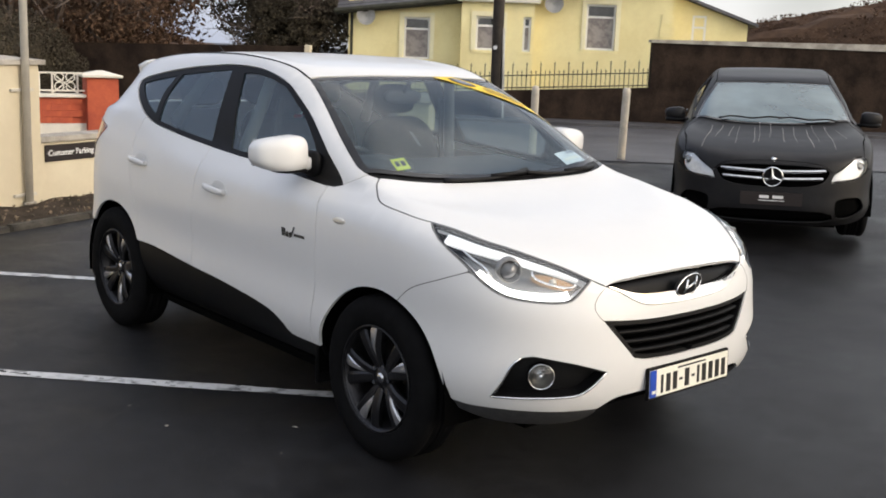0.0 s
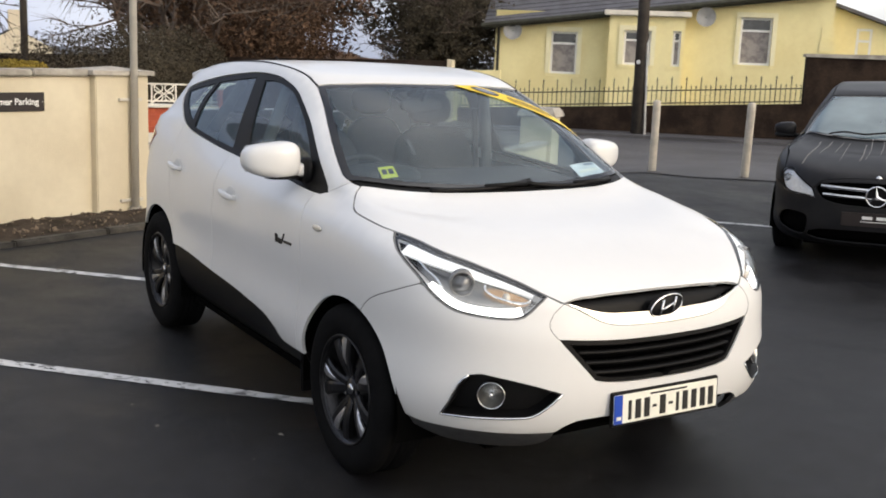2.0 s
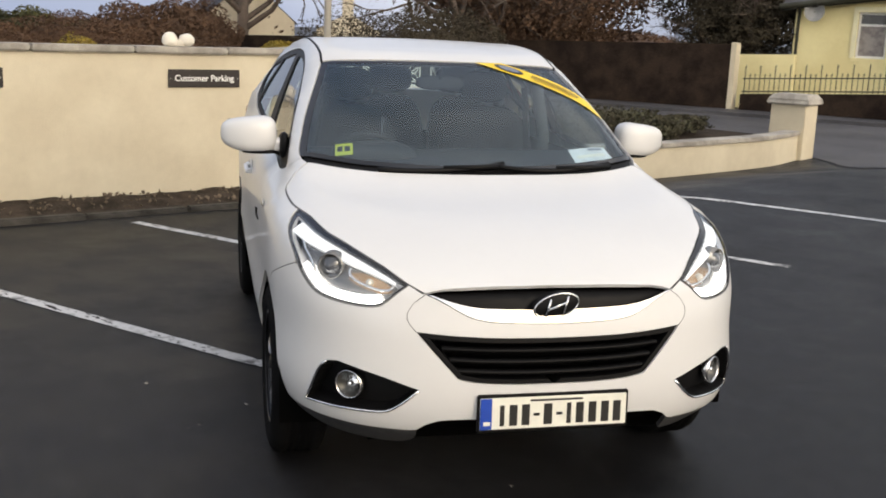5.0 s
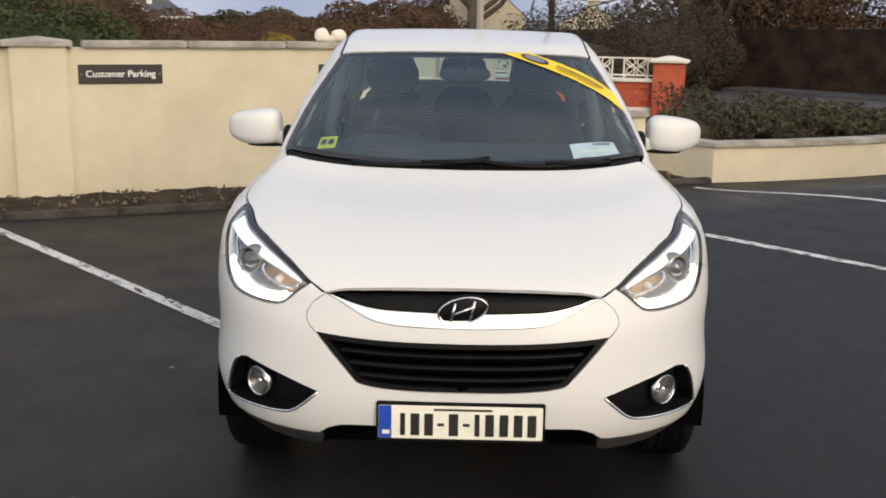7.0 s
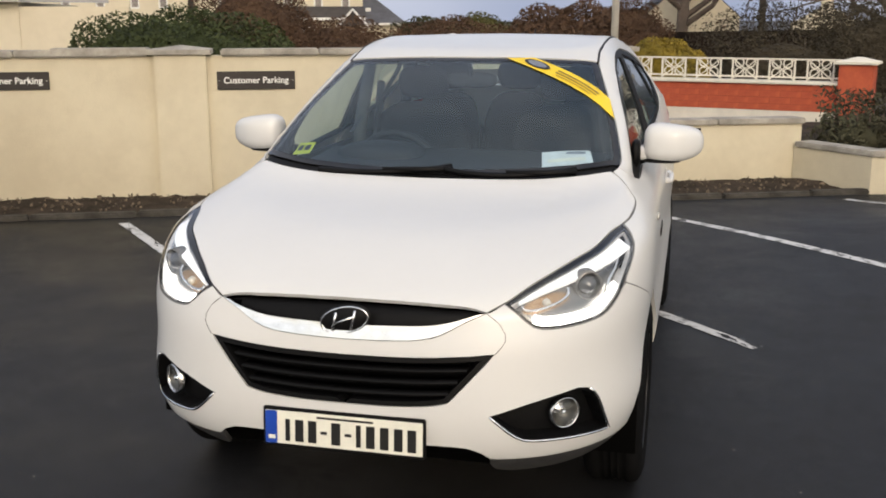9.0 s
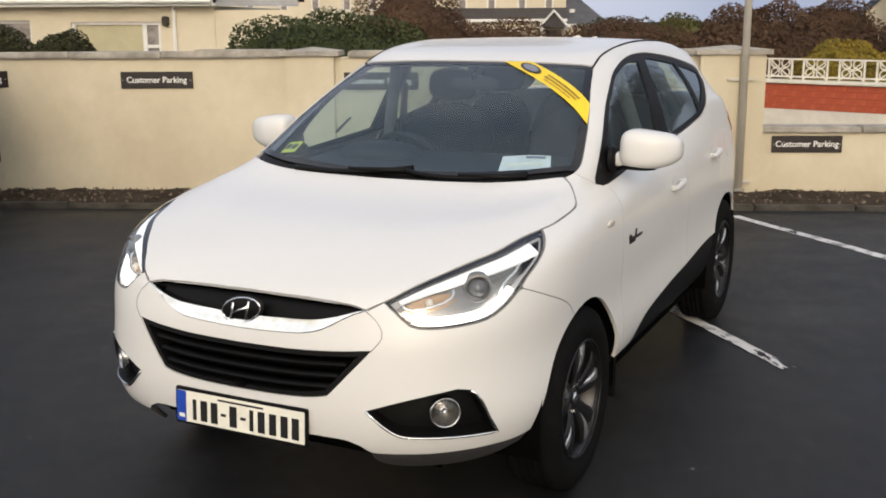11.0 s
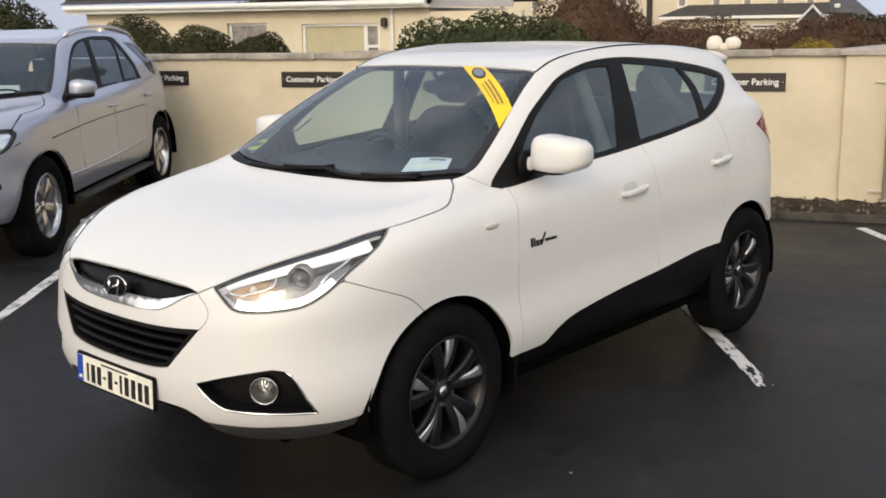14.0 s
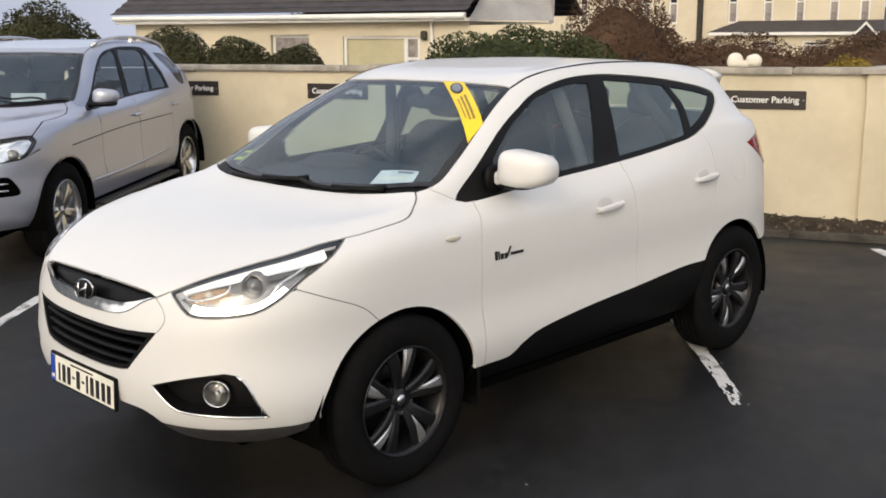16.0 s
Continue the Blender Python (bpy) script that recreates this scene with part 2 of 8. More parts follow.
def ring(xf, cf, xr, cr, w0, w1, nf, nr, z):
    """One half ring from the front's middle round the left side to the rear's middle."""
    out = []
    for i in range(60):
        a = math.pi / 2 * i / 60
        x, y = cf + (xf - cf) * math.cos(a) ** (2 / nf), w0 * math.sin(a) ** (2 / nf)
        out.append((x, y))
    for i in range(60):
        t = i / 60
        out.append((cf + (cr - cf) * t, w0 + (w1 - w0) * t))
    for i in range(51):
        a = math.pi / 2 * (1 - i / 50)
        x, y = cr + (xr - cr) * max(0, math.cos(a)) ** (2 / nr), w1 * max(0, math.sin(a)) ** (2 / nr)
        out.append((x, y))
    return [Vector((x, y, knots(x, z))) for x, y in out]


def smooth(pts, step=0.025, closed=False):
    """A smooth line through pts (2D or 3D), in short steps."""
    v = [Vector(p) for p in pts]
    out = []
    n = len(v)
    for i in range(n if closed else n - 1):
        p1, p2 = v[i], v[(i + 1) % n]
        p0 = v[i - 1] if (closed or i > 0) else p1 * 2 - p2
        p3 = v[(i + 2) % n] if (closed or i + 2 < n) else p2 * 2 - p1
        k = max(1, int((p2 - p1).length / step))
        for j in range(k):
            t = j / k
            out.append(0.5 * (2 * p1 + (p2 - p0) * t + (2 * p0 - 5 * p1 + 4 * p2 - p3) * t * t + (3 * p1 - p0 - 3 * p2 + p3) * t ** 3))
    if not closed:
        out.append(v[-1])
    return out


def join(*lines):
    """One outline from several smooth lines laid end to end; corners stay sharp where they meet."""
    out = []
    for line in lines:
        for p in line:
            if not out or (out[-1] - p).length > 1e-4:
                out.append(p)
    if (out[0] - out[-1]).length < 1e-4:
        out.pop()
    return out


class View:
    """Parallel rays along d; the skin is met from outside."""
    def __init__(self, d):
        self.d = Vector(d).normalized()
        up = Vector((0, 0, 1)) if abs(self.d.z) < 0.8 else Vector((1, 0, 0))
        self.a = self.d.cross(up).normalized()
        self.b = self.a.cross(self.d).normalized()

    def flat(self, p):
        return Vector((p.dot(self.a), p.dot(self.b)))

    def ray(self, q):
        return self.a * q.x + self.b * q.y - self.d * 8, self.d


class Round:
    """Level rays towards an upright axis."""
    def __init__(self, x, y=0.0, r=0.9):
        self.c, self.r = Vector((x, y)), r

    def flat(self, p):
        return Vector((math.atan2(p.y - self.c.y, p.x - self.c.x) * self.r, p.z))

    def ray(self, q):
        a = q.x / self.r
        d = Vector((math.cos(a), math.sin(a), 0))
        return Vector((self.c.x, self.c.y, q.y)) + d * 8, -d


SIDE, TOP, SLANT = View((0, -1, 0)), View((0, 0, -1)), View((-0.6, 0, -1))


def inside(q, poly):
    c = False
    for i in range(len(poly)):
        a, b = poly[i - 1], poly[i]
        if (a.y > q.y) != (b.y > q.y) and q.x < (b.x - a.x) * (q.y - a.y) / (b.y - a.y) + a.x:
            c = not c
    return c


def shrink(poly, g):
    area = sum(poly[i - 1].x * poly[i].y - poly[i].x * poly[i - 1].y for i in range(len(poly)))
    s = 1 if area > 0 else -1
    out = []
    n = len(poly)
    for i in range(n):
        e0, e1 = (poly[i] - poly[i - 1]), (poly[(i + 1) % n] - poly[i])
        if e0.length < 1e-6 or e1.length < 1e-6:
            out.append(poly[i])
            continue
        e0, e1 = e0.normalized(), e1.normalized()
        m = Vector((-e0.y - e1.y, e0.x + e1.x))
        m = m / max(0.35, m.length * m.length / 2)
        out.append(poly[i] + m * g * s)
    return out


class Skin:
    def __init__(self, rings, sub=6):
        halves = []
        for i in range(len(rings) - 1):
            r0, r1, r2, r3 = rings[max(0, i - 1)], rings[i], rings[i + 1], rings[min(len(rings) - 1, i + 2)]
            for j in range(sub):
                t = j / sub
                halves.append([0.5 * (2 * b + (c - a) * t + (2 * a - 5 * b + 4 * c - d) * t * t + (3 * b - a - 3 * c + d) * t ** 3)
                               for a, b, c, d in zip(r0, r1, r2, r3)])
        halves.append(rings[-1])
        n = len(halves[0])
        verts, faces = [], []
        for row in halves:
            verts += row + [Vector((p.x, -p.y, p.z)) for p in row]
        w = 2 * n
        for i in range(len(halves) - 1):
            for j in range(n - 1):
                k = i * w + j
                faces.append((k, k + 1, k + w + 1, k + w))
                faces.append((k + n + 1, k + n, k + n + w, k + n + w + 1))
        self.verts, self.faces = verts, faces
        self.tree = BVHTree.FromPolygons(verts, faces)
        self.me = bpy.data.meshes.new("skin_guide")
        self.me.from_pydata([tuple(v) for v in verts], [], faces)
        bm = bmesh.new()
        bm.from_mesh(self.me)
        bmesh.ops.remove_doubles(bm, verts=bm.verts, dist=1e-4)
        bm.normal_update()
        self.pts = [v.co.copy() for v in bm.verts]
        self.nrm = [v.normal.copy() for v in bm.verts]
        bpy.data.meshes.remove(self.me)
        from_kd(self, bm)
        bm.free()

    def meet(self, view, q):
        o, d = view.ray(q)
        hit, n, i, dist = self.tree.ray_cast(o, d)
        if hit is None:
            hit, n, i, dist = self.tree.find_nearest(o + d * 7.1)
        n = self.normal(hit)
        if n.dot(d) > 0:
            n = -n
        return hit, n

    def normal(self, p):
        acc = Vector((0, 0, 0))
        for co, i, dist in self.kd.find_n(p, 4):
            nn = self.nrm[i]
            acc += nn / (dist + 0.004)
        return acc.normalized()

    def panel(self, name, view, outline, material, parent, holes=(), lift=0.0, gap=0.002, edge=0.014, grid=0.035, label="", hard=False, mirror=False, back=True):
        """A piece of the skin inside an outline of points on or near the skin, with a turned-in edge."""
        loops = []
        for k, line in enumerate((outline, *holes)):
            flat = []
            for p in line:
                q = view.flat(Vector(p)) if len(p) == 3 else Vector(p)
                if not flat or (q - flat[-1]).length > 5e-4:
                    flat.append(q)
            if (flat[0] - flat[-1]).length < 5e-4:
                flat.pop()
            loops.append(shrink(flat, gap if k == 0 else -gap))
        pts, edges, bound = [], [], []
        for line in loops:
            s = len(pts)
            pts += line
            edges += [(s + i, s + (i + 1) % len(line)) for i in range(len(line))]
        outer = loops[0]
        x0, x1 = min(p.x for p in outer), max(p.x for p in outer)
        y0, y1 = min(p.y for p in outer), max(p.y for p in outer)
        nx, ny = max(1, int((x1 - x0) / grid)), max(1, int((y1 - y0) / grid))
        edge_pts = [p.copy() for p in pts]
        for i in range(nx + 1):
            for j in range(ny + 1):
                q = Vector((x0 + (x1 - x0) * (i + 0.5 * (j % 2)) / nx, y0 + (y1 - y0) * (j + 0.01) / ny))
                if inside(q, outer) and not any(inside(q, h) for h in loops[1:]):
                    if min((q - e).length_squared for e in edge_pts) > (grid * 0.35) ** 2:
                        pts.append(q)
        vs, es, fs, *_ = delaunay_2d_cdt(pts, edges, [], 0, 1e-6)
        tri = []
        for f in fs:
            c = sum((vs[i] for i in f), Vector((0, 0))) / len(f)
            if inside(c, outer) and not any(inside(c, h) for h in loops[1:]):
                tri.append(tuple(f))
        co, no = [], []
        for q in vs:
            hit, n = self.meet(view, q)
            co.append(hit + n * lift)
            no.append(n)
        used = sorted({i for f in tri for i in f})
        remap = {i: k for k, i in enumerate(used)}
        tri = [tuple(remap[i] for i in f) for f in tri]
        co, no = [co[i] for i in used], [no[i] for i in used]
        # faces look outwards
        fixed = []
        for f in tri:
            a, b, c = (co[i] for i in f)
            fixed.append(f if (b - a).cross(c - a).dot(no[f[0]]) > 0 else f[::-1])
        count = {}
        for f in fixed:
            for i in range(3):
                e = (f[i], f[(i + 1) % 3])
                count[e] = count.get(e, 0) + 1
        rim = [e for e in count if (e[1], e[0]) not in count]
        nv = len(co)
        ids = {}
        allco, allno = list(co), list(no)
        faces = list(fixed)
        if edge:
            for a, b in rim:
                for i in (a, b):
                    if i not in ids:
                        ids[i] = len(allco)
                        allco.append(co[i] - no[i] * edge)
                        allno.append(no[i])
                faces.append((b, a, ids[a], ids[b]))
        obs = []
        for flip in ((1, -1) if mirror else (1,)):
            me = bpy.data.meshes.new(name)
            fl = faces if flip == 1 else [f[::-1] for f in faces]
            me.from_pydata([(p.x, p.y * flip, p.z) for p in allco], [], fl)
            me.materials.append(material)
            me.shade_smooth()
            loopn = []
            for poly in me.polygons:
                rimface = poly.index >= len(fixed)
                for vi in poly.vertices:
                    if rimface:
                        loopn.append(poly.normal.copy())
                    else:
                        n = allno[vi]
                        loopn.append(Vector((n.x, n.y * flip, n.z)))
            me.normals_split_custom_set([tuple(n) for n in loopn])
            ob = new(name, me)
            ob.parent = parent
            if label:
                ob["label"] = label
            obs.append(ob)
        return obs

    def place(self, view, p, lift=0.0):
        hit, n = self.meet(view, view.flat(Vector(p)))
        return hit + n * lift, n

    def strip(self, name, view, line, radius, material, parent, lift=0.0, n=6, mirror=False, label=""):
        """A round bead along a line on the skin."""
        obs = []
        pts = [self.place(view, p, lift)[0] for p in line]
        for flip in ((1, -1) if mirror else (1,)):
            bm = tube(bmesh.new(), [(p.x, p.y * flip, p.z) for p in pts], radius, n)
            obs.append(link(name, bm, material, True, parent, label))
        return obs


def from_kd(skin, bm):
    from mathutils.kdtree import KDTree
    skin.kd = KDTree(len(skin.pts))
    for i, p in enumerate(skin.pts):
        skin.kd.insert(p, i)
    skin.kd.balance()


def lathe(profile, n=40, axis="y"):
    """A solid of revolution about y through the origin; profile of (radius, y)."""
    bm = bmesh.new()
    rings = []
    for r, y in profile:
        rings.append([bm.verts.new((r * math.cos(2 * math.pi * k / n), y, r * math.sin(2 * math.pi * k / n))) for k in range(n)])
    for a, b in zip(rings, rings[1:]):
        for k in range(n):
            bm.faces.new((a[k], a[(k + 1) % n], b[(k + 1) % n], b[k]))
    bmesh.ops.recalc_face_normals(bm, faces=bm.faces)
    return bm

# ---- ground and road ----
U, V, RW = Vector((0.918, 0.397)), Vector((-0.397, 0.918)), Vector((-4.93, 21.0))   # far side of the street


def far(s, off=0.0):
    p = RW + U * s + V * off
    return (p.x, p.y)


def rise(x, y):
    """The car park climbs gently towards the street, away from the wall."""
    d = (Vector((x, y)) - RW).dot(V)
    up = 0.05 * max(0.0, d + 17.7) if d < -12.4 else 0.265 * max(0.0, 1 - max(0.0, d + 11.6) / 9.0)
    k = max(0.0, min(1.0, (x + 5.4) / 2.2))
    return up * k * k * (3 - 2 * k)


def sheet(xs, ys, lift=0.0):
    bm = bmesh.new()
    grid = [[bm.verts.new((x, y, rise(x, y) + lift)) for y in ys] for x in xs]
    for a, b in zip(grid, grid[1:]):
        for k in range(len(ys) - 1):
            bm.faces.new((a[k], b[k], b[k + 1], a[k + 1]))
    return bm


coarse = [-400, -200, -100, -50, -25, -12]
axis_x = coarse + [-6 + 0.25 * i for i in range(105)] + [24, 30, 50, 100, 200, 400]
axis_y = coarse + [-6, 0] + [2 + 0.25 * i for i in range(100)] + [30, 50, 100, 200, 400]
tagged(link("ground", sheet(axis_x, axis_y), M["asphalt"], True), "dark damp asphalt of the car park", "ground", kind="structure")
near_edge = smooth([(-19, 10.8), (-9.5, 10.6), (-7.2, 10.75), (-5.9, 11.1), (-4.7, 10.2), (-3.2, 9.0), (-2.1, 9.4), (1.0, 10.9), (9, 15.2), (16, 18.6)], 0.4)
bm = bmesh.new()
prev = None
for i, p in enumerate(near_edge):
    q = Vector(far(-14 + 36 * i / (len(near_edge) - 1), -1.2))
    row = []
    for k in range(25):
        c = Vector((p.x, p.y)).lerp(q, k / 24)
        row.append(bm.verts.new((c.x, c.y, rise(c.x, c.y) + 0.012)))
    if prev:
        for k in range(24):
            bm.faces.new((prev[k], row[k], row[k + 1], prev[k + 1]))
    prev = row
bmesh.ops.recalc_face_normals(bm, faces=bm.faces)
tagged(link("road", bm, M["road"], True), "paler worn tarmac of the street", "road", kind="structure")
tagged(link("pavement", prism([far(-14, -1.2), far(22, -1.2), far(22, 0), far(-14, 0)], -0.05, 0.09, 0.01), M["road"]), "narrow tarmac footpath with a kerb", "pavement", kind="structure")

# ---- boundary wall ----
WX = -6.35
wall = tagged(link("wall_west", boxed(WX - 0.22, WX, -14, 3.06, -0.1, 1.36), M["render_wall"]), "cream painted rendered boundary wall", "wall", kind="structure")
cap_me = {}
y = -14.0
while y < 2.40:
    w = min(0.93, 2.42 - y)
    key = round(w, 2)
    if key not in cap_me:
        bm = boxed(-0.16, 0.16, 0.004, w - 0.004, 0, 0.075, 0.012)
        for v in bm.verts:
            if v.co.z > 0.05 and abs(v.co.x) > 0.1:
                v.co.z -= 0.012
        cap_me[key] = bpy.data.meshes.new("cap_stone")
        bm.to_mesh(cap_me[key])
        bm.free()
        cap_me[key].materials.append(M["cap"])
    if not -2.55 < y < -1.62:
        ob = new("cap_stone", cap_me[key])
        ob.parent = wall
        ob.location = (WX - 0.11, y, 1.36 + 0.006 * math.sin(y * 7))
        ob.rotation_euler = (0.004 * math.sin(y * 5), 0.01 * math.sin(y * 3), 0)
    y += 0.93
for y0, y1 in ((-2.52, -1.64), (-1.62, -1.08), (2.42, 3.11)):
    pier = y1 - y0 < 0.75
    zt = 1.375
    if pier:
        tagged(link("wall_pier", boxed(WX - 0.28, WX + 0.085, y0 + 0.03, y1 - 0.03, -0.1, zt, 0.01), M["render_wall"]), "cream rendered wall pier", "wall pier", kind="structure")
        bm = bmesh.new()
        x0, x1, ya, yb = WX - 0.33, WX + 0.12, y0 - 0.02, y1 + 0.02
        lo = [bm.verts.new(p) for p in ((x0, ya, zt), (x1, ya, zt), (x1, yb, zt), (x0, yb, zt))]
        mi = [bm.verts.new((p.co.x, p.co.y, zt + 0.045)) for p in lo]
        pk = bm.verts.new(((x0 + x1) / 2, (ya + yb) / 2, zt + 0.085))
        bm.faces.new(lo[::-1])
        for i in range(4):
            bm.faces.new((lo[i], lo[(i + 1) % 4], mi[(i + 1) % 4], mi[i]))
            bm.faces.new((mi[i], mi[(i + 1) % 4], pk))
        tagged(link("pier_cap", bm, M["cap"]), "weathered concrete pier cap", "wall cap", kind="structure")
    else:
        ob = link("cap_stone", boxed(WX - 0.27, WX + 0.05, y0, y1, 1.36, 1.435, 0.012), M["cap"], parent=wall)
# low part of the wall, its band and cap
low = tagged(link("wall_low", boxed(WX - 0.2, WX, 3.06, 5.0, -0.1, 0.615), M["render_wall"]), "low cream rendered wall with a concrete cap", "wall", kind="structure")
for k in range(2):
    link("cap_stone", boxed(WX - 0.25, WX + 0.045, 3.07 + k * 0.98, 4.04 + k * 0.98, 0.615, 0.672, 0.01), M["cap"], parent=low)

# planted bed along the wall: soil, kerb, litter
random.seed(4)
bm = bmesh.new()
NX, NY = 9, 190
rows = []
for j in range(NY + 1):
    yy = -14 + 19.4 * j / NY
    row = []
    for i in range(NX + 1):
        t = i / NX
        x = WX + 0.0 + t * 0.86
        z = 0.015 + 0.05 * math.sin(math.pi * min(1, t * 1.1 + 0.1)) * (1 - t * 0.6) + 0.035 * noise.noise((x * 6, yy * 6, 0)) + 0.02 * noise.noise((x * 21, yy * 21, 3))
        row.append(bm.verts.new((x, yy, max(0.012, z))))
    rows.append(row)
for a, b in zip(rows, rows[1:]):
    for i in range(NX):
        bm.faces.new((a[i], a[i + 1], b[i + 1], b[i]))
tagged(link("soil_bed", bm, M["soil"], True), "dark soil bed with litter along the wall", "soil", kind="stuff")
verts, faces = [], []
for k in range(900):
    yy, x = random.uniform(-9, 5), WX + 0.04 + 0.8 * random.random() ** 1.2
    r = random.uniform(0.008, 0.03)
    m = Matrix.Translation((x, yy, 0.055)) @ Euler((random.random() * 3, random.random() * 3, random.random() * 6)).to_matrix().to_4x4() @ Matrix.Diagonal((r, r * random.uniform(0.5, 1), r * random.uniform(0.3, 0.7), 1))
    i = len(verts)
    verts += [m @ Vector(p) for p in ((1, 0, 0), (-1, 0, 0), (0, 1, 0), (0, -1, 0), (0, 0, 1), (0, 0, -1))]
    faces += [(i + a, i + b, i + c) for a, b, c in ((0, 2, 4), (2, 1, 4), (1, 3, 4), (3, 0, 4), (2, 0, 5), (1, 2, 5), (3, 1, 5), (0, 3, 5))]
litter_me = bpy.data.meshes.new("leaf_litter")
litter_me.from_pydata(verts, [], faces)
M["litter"] = mat("stones and leaf litter", (0.2, 0.15, 0.105), 0.95, 0, 9, 0.5, 0.6, 60, color2=(0.07, 0.055, 0.04))
litter_me.materials.append(M["litter"])
tagged(new("leaf_litter", litter_me), "small stones and brown litter on the soil", "litter", kind="stuff")
M["kerb"] = mat("concrete kerb", (0.085, 0.078, 0.068), 0.9, 0, 4, 0.2, 0.6, 60, color2=(0.04, 0.037, 0.032), spec=0.2)
kerb = tagged(link("kerb", boxed(-5.52, -5.42, -14, -9, -0.1, 0.05, 0.012), M["kerb"]), "low weathered concrete edging kerb", "kerb", kind="structure")
bm = boxed(-0.05, 0.05, 0.004, 0.906, -0.1, 0.05, 0.014)
kme = bpy.data.meshes.new("kerb_stone")
bm.to_mesh(kme)
bm.free()
kme.materials.append(M["kerb"])
for k in range(16):
    ob = new("kerb_stone", kme)
    ob.parent = kerb
    ob.location = (-5.47 + 0.006 * math.sin(k * 2.3), -9 + k * 0.91, 0.006 * math.sin(k * 1.7))

# bay lines, worn at the ends
D = Vector((0.937, 0.35))
for y0, length in ((-4.10, 5.2), (-1.80, 5.1), (0.42, 4.40), (2.60, 4.1), (4.86, 4.7)):
    s = Vector((-5.16, y0))
    nrm = Vector((-D.y, D.x))
    bm = bmesh.new()
    n = int(length / 0.022)
    prev = None
    for i in range(n + 1):
        t = i / n
        c = s + D * length * t
        fray = 0.06 if t < 0.8 else 0.16
        row = []
        for k in range(9):
            u = -1 + k / 4
            if abs(u) > 0.9:
                u *= 1 - fray * (1 + noise.noise((c.x * 11, c.y * 11, y0 + k)))
            q = c + nrm * 0.047 * u + D * 0.012 * noise.noise((c.x * 15, c.y * 15, k))
            row.append(bm.verts.new((q.x, q.y, rise(q.x, q.y) + 0.004)))
        if prev:
            for k in range(8):
                worn = noise.noise((c.x * 7 + k * 0.4, c.y * 7, y0)) + 0.7 * noise.noise((c.x * 26, c.y * 26 + k * 0.9, y0 + 3))
                if worn < (0.6 if t < 0.75 else 0.6 - 0.38 * (t - 0.75) / 0.25):
                    bm.faces.new((prev[k], prev[k + 1], row[k + 1], row[k]))
        prev = row
    bmesh.ops.delete(bm, geom=[v for v in bm.verts if not v.link_faces], context="VERTS")
    bmesh.ops.recalc_face_normals(bm, faces=bm.faces)
    tagged(link("parking_line", bm, M["paint_line"]), "worn white painted bay line on asphalt", "road marking", kind="structure")

# pale chips and grit scattered on the asphalt
random.seed(9)
verts, faces = [], []
for k in range(260):
    x, yy = random.uniform(-5.2, 4.5), random.uniform(-4.5, 5.0)
    r = random.uniform(0.003, 0.009) if k > 25 else random.uniform(0.008, 0.018)
    m = Matrix.Translation((x, yy, rise(x, yy) + r * 0.3)) @ Euler((0, 0, random.random() * 6)).to_matrix().to_4x4() @ Matrix.Diagonal((r, r * random.uniform(0.3, 1), r * 0.35, 1))
    i = len(verts)
    verts += [m @ Vector(p) for p in ((1, 0, 0), (-1, 0, 0), (0, 1, 0), (0, -1, 0), (0, 0, 1), (0, 0, -1))]
    faces += [(i + a, i + b, i + c) for a, b, c in ((0, 2, 4), (2, 1, 4), (1, 3, 4), (3, 0, 4))]
grit_me = bpy.data.meshes.new("grit")
grit_me.from_pydata(verts, [], faces)
M["grit"] = mat("pale grit", (0.3, 0.28, 0.25), 0.9, 0, 30, 0.3, color2=(0.12, 0.11, 0.1))
grit_me.materials.append(M["grit"])
tagged(new("grit", grit_me), "small pale chips scattered on the asphalt", "grit", kind="stuff")

# signs
M["sign"] = mat("dark brown sign board", (0.018, 0.012, 0.011), 0.45, 0, 15, 0.1)
M["sign_white"] = mat("white lettering", (0.8, 0.8, 0.78), 0.5, 0, 30, 0.03)


def lettering(text, size):
    cu = bpy.data.curves.new("lettering", "FONT")
    cu.body, cu.size, cu.align_x, cu.align_y, cu.extrude = text, size, "CENTER", "CENTER", 0.0015
    cu.offset = 0.0012
    ob = new("lettering", cu)
    me = bpy.data.meshes.new_from_object(ob.evaluated_get(bpy.context.evaluated_depsgraph_get()))
    bpy.data.objects.remove(ob)
    return me


SIGN_TEXT = lettering("Customer Parking", 0.083)
SIGN_TEXT.materials.append(M["sign_white"])
for y0, y1, z0, z1 in ((1.205, 1.94, 1.04, 1.21), (-1.02, -0.285, 1.04, 1.212), (-3.27, -2.54, 1.06, 1.225), (-5.17, -4.43, 1.075, 1.19), (3.19, 3.87, 0.42, 0.585)):
    if y0 < -5:
        y0, z1 = -5.16, 1.235
    sg = tagged(empty("parking_sign", pose(WX + 0.012, (y0 + y1) / 2, (z0 + z1) / 2)), "dark brown board with white lettering on the cream wall", "sign", group="parking signs on the wall")
    part("board", boxed(-0.011, 0.006, -(y1 - y0) / 2, (y1 - y0) / 2, -(z1 - z0) / 2, (z1 - z0) / 2, 0.003), M["sign"], sg)
    ob = new("lettering", SIGN_TEXT)
    ob.parent = sg
    ob.matrix_local = pose(0.0075, 0, 0, 90, 0, 90)
    for yy in (-0.345, 0.345):
        part("screw", tube(bmesh.new(), [(0.004, yy * (y1 - y0) / 0.735, 0), (0.009, yy * (y1 - y0) / 0.735, 0)], 0.006, 8), M["steel"], sg)

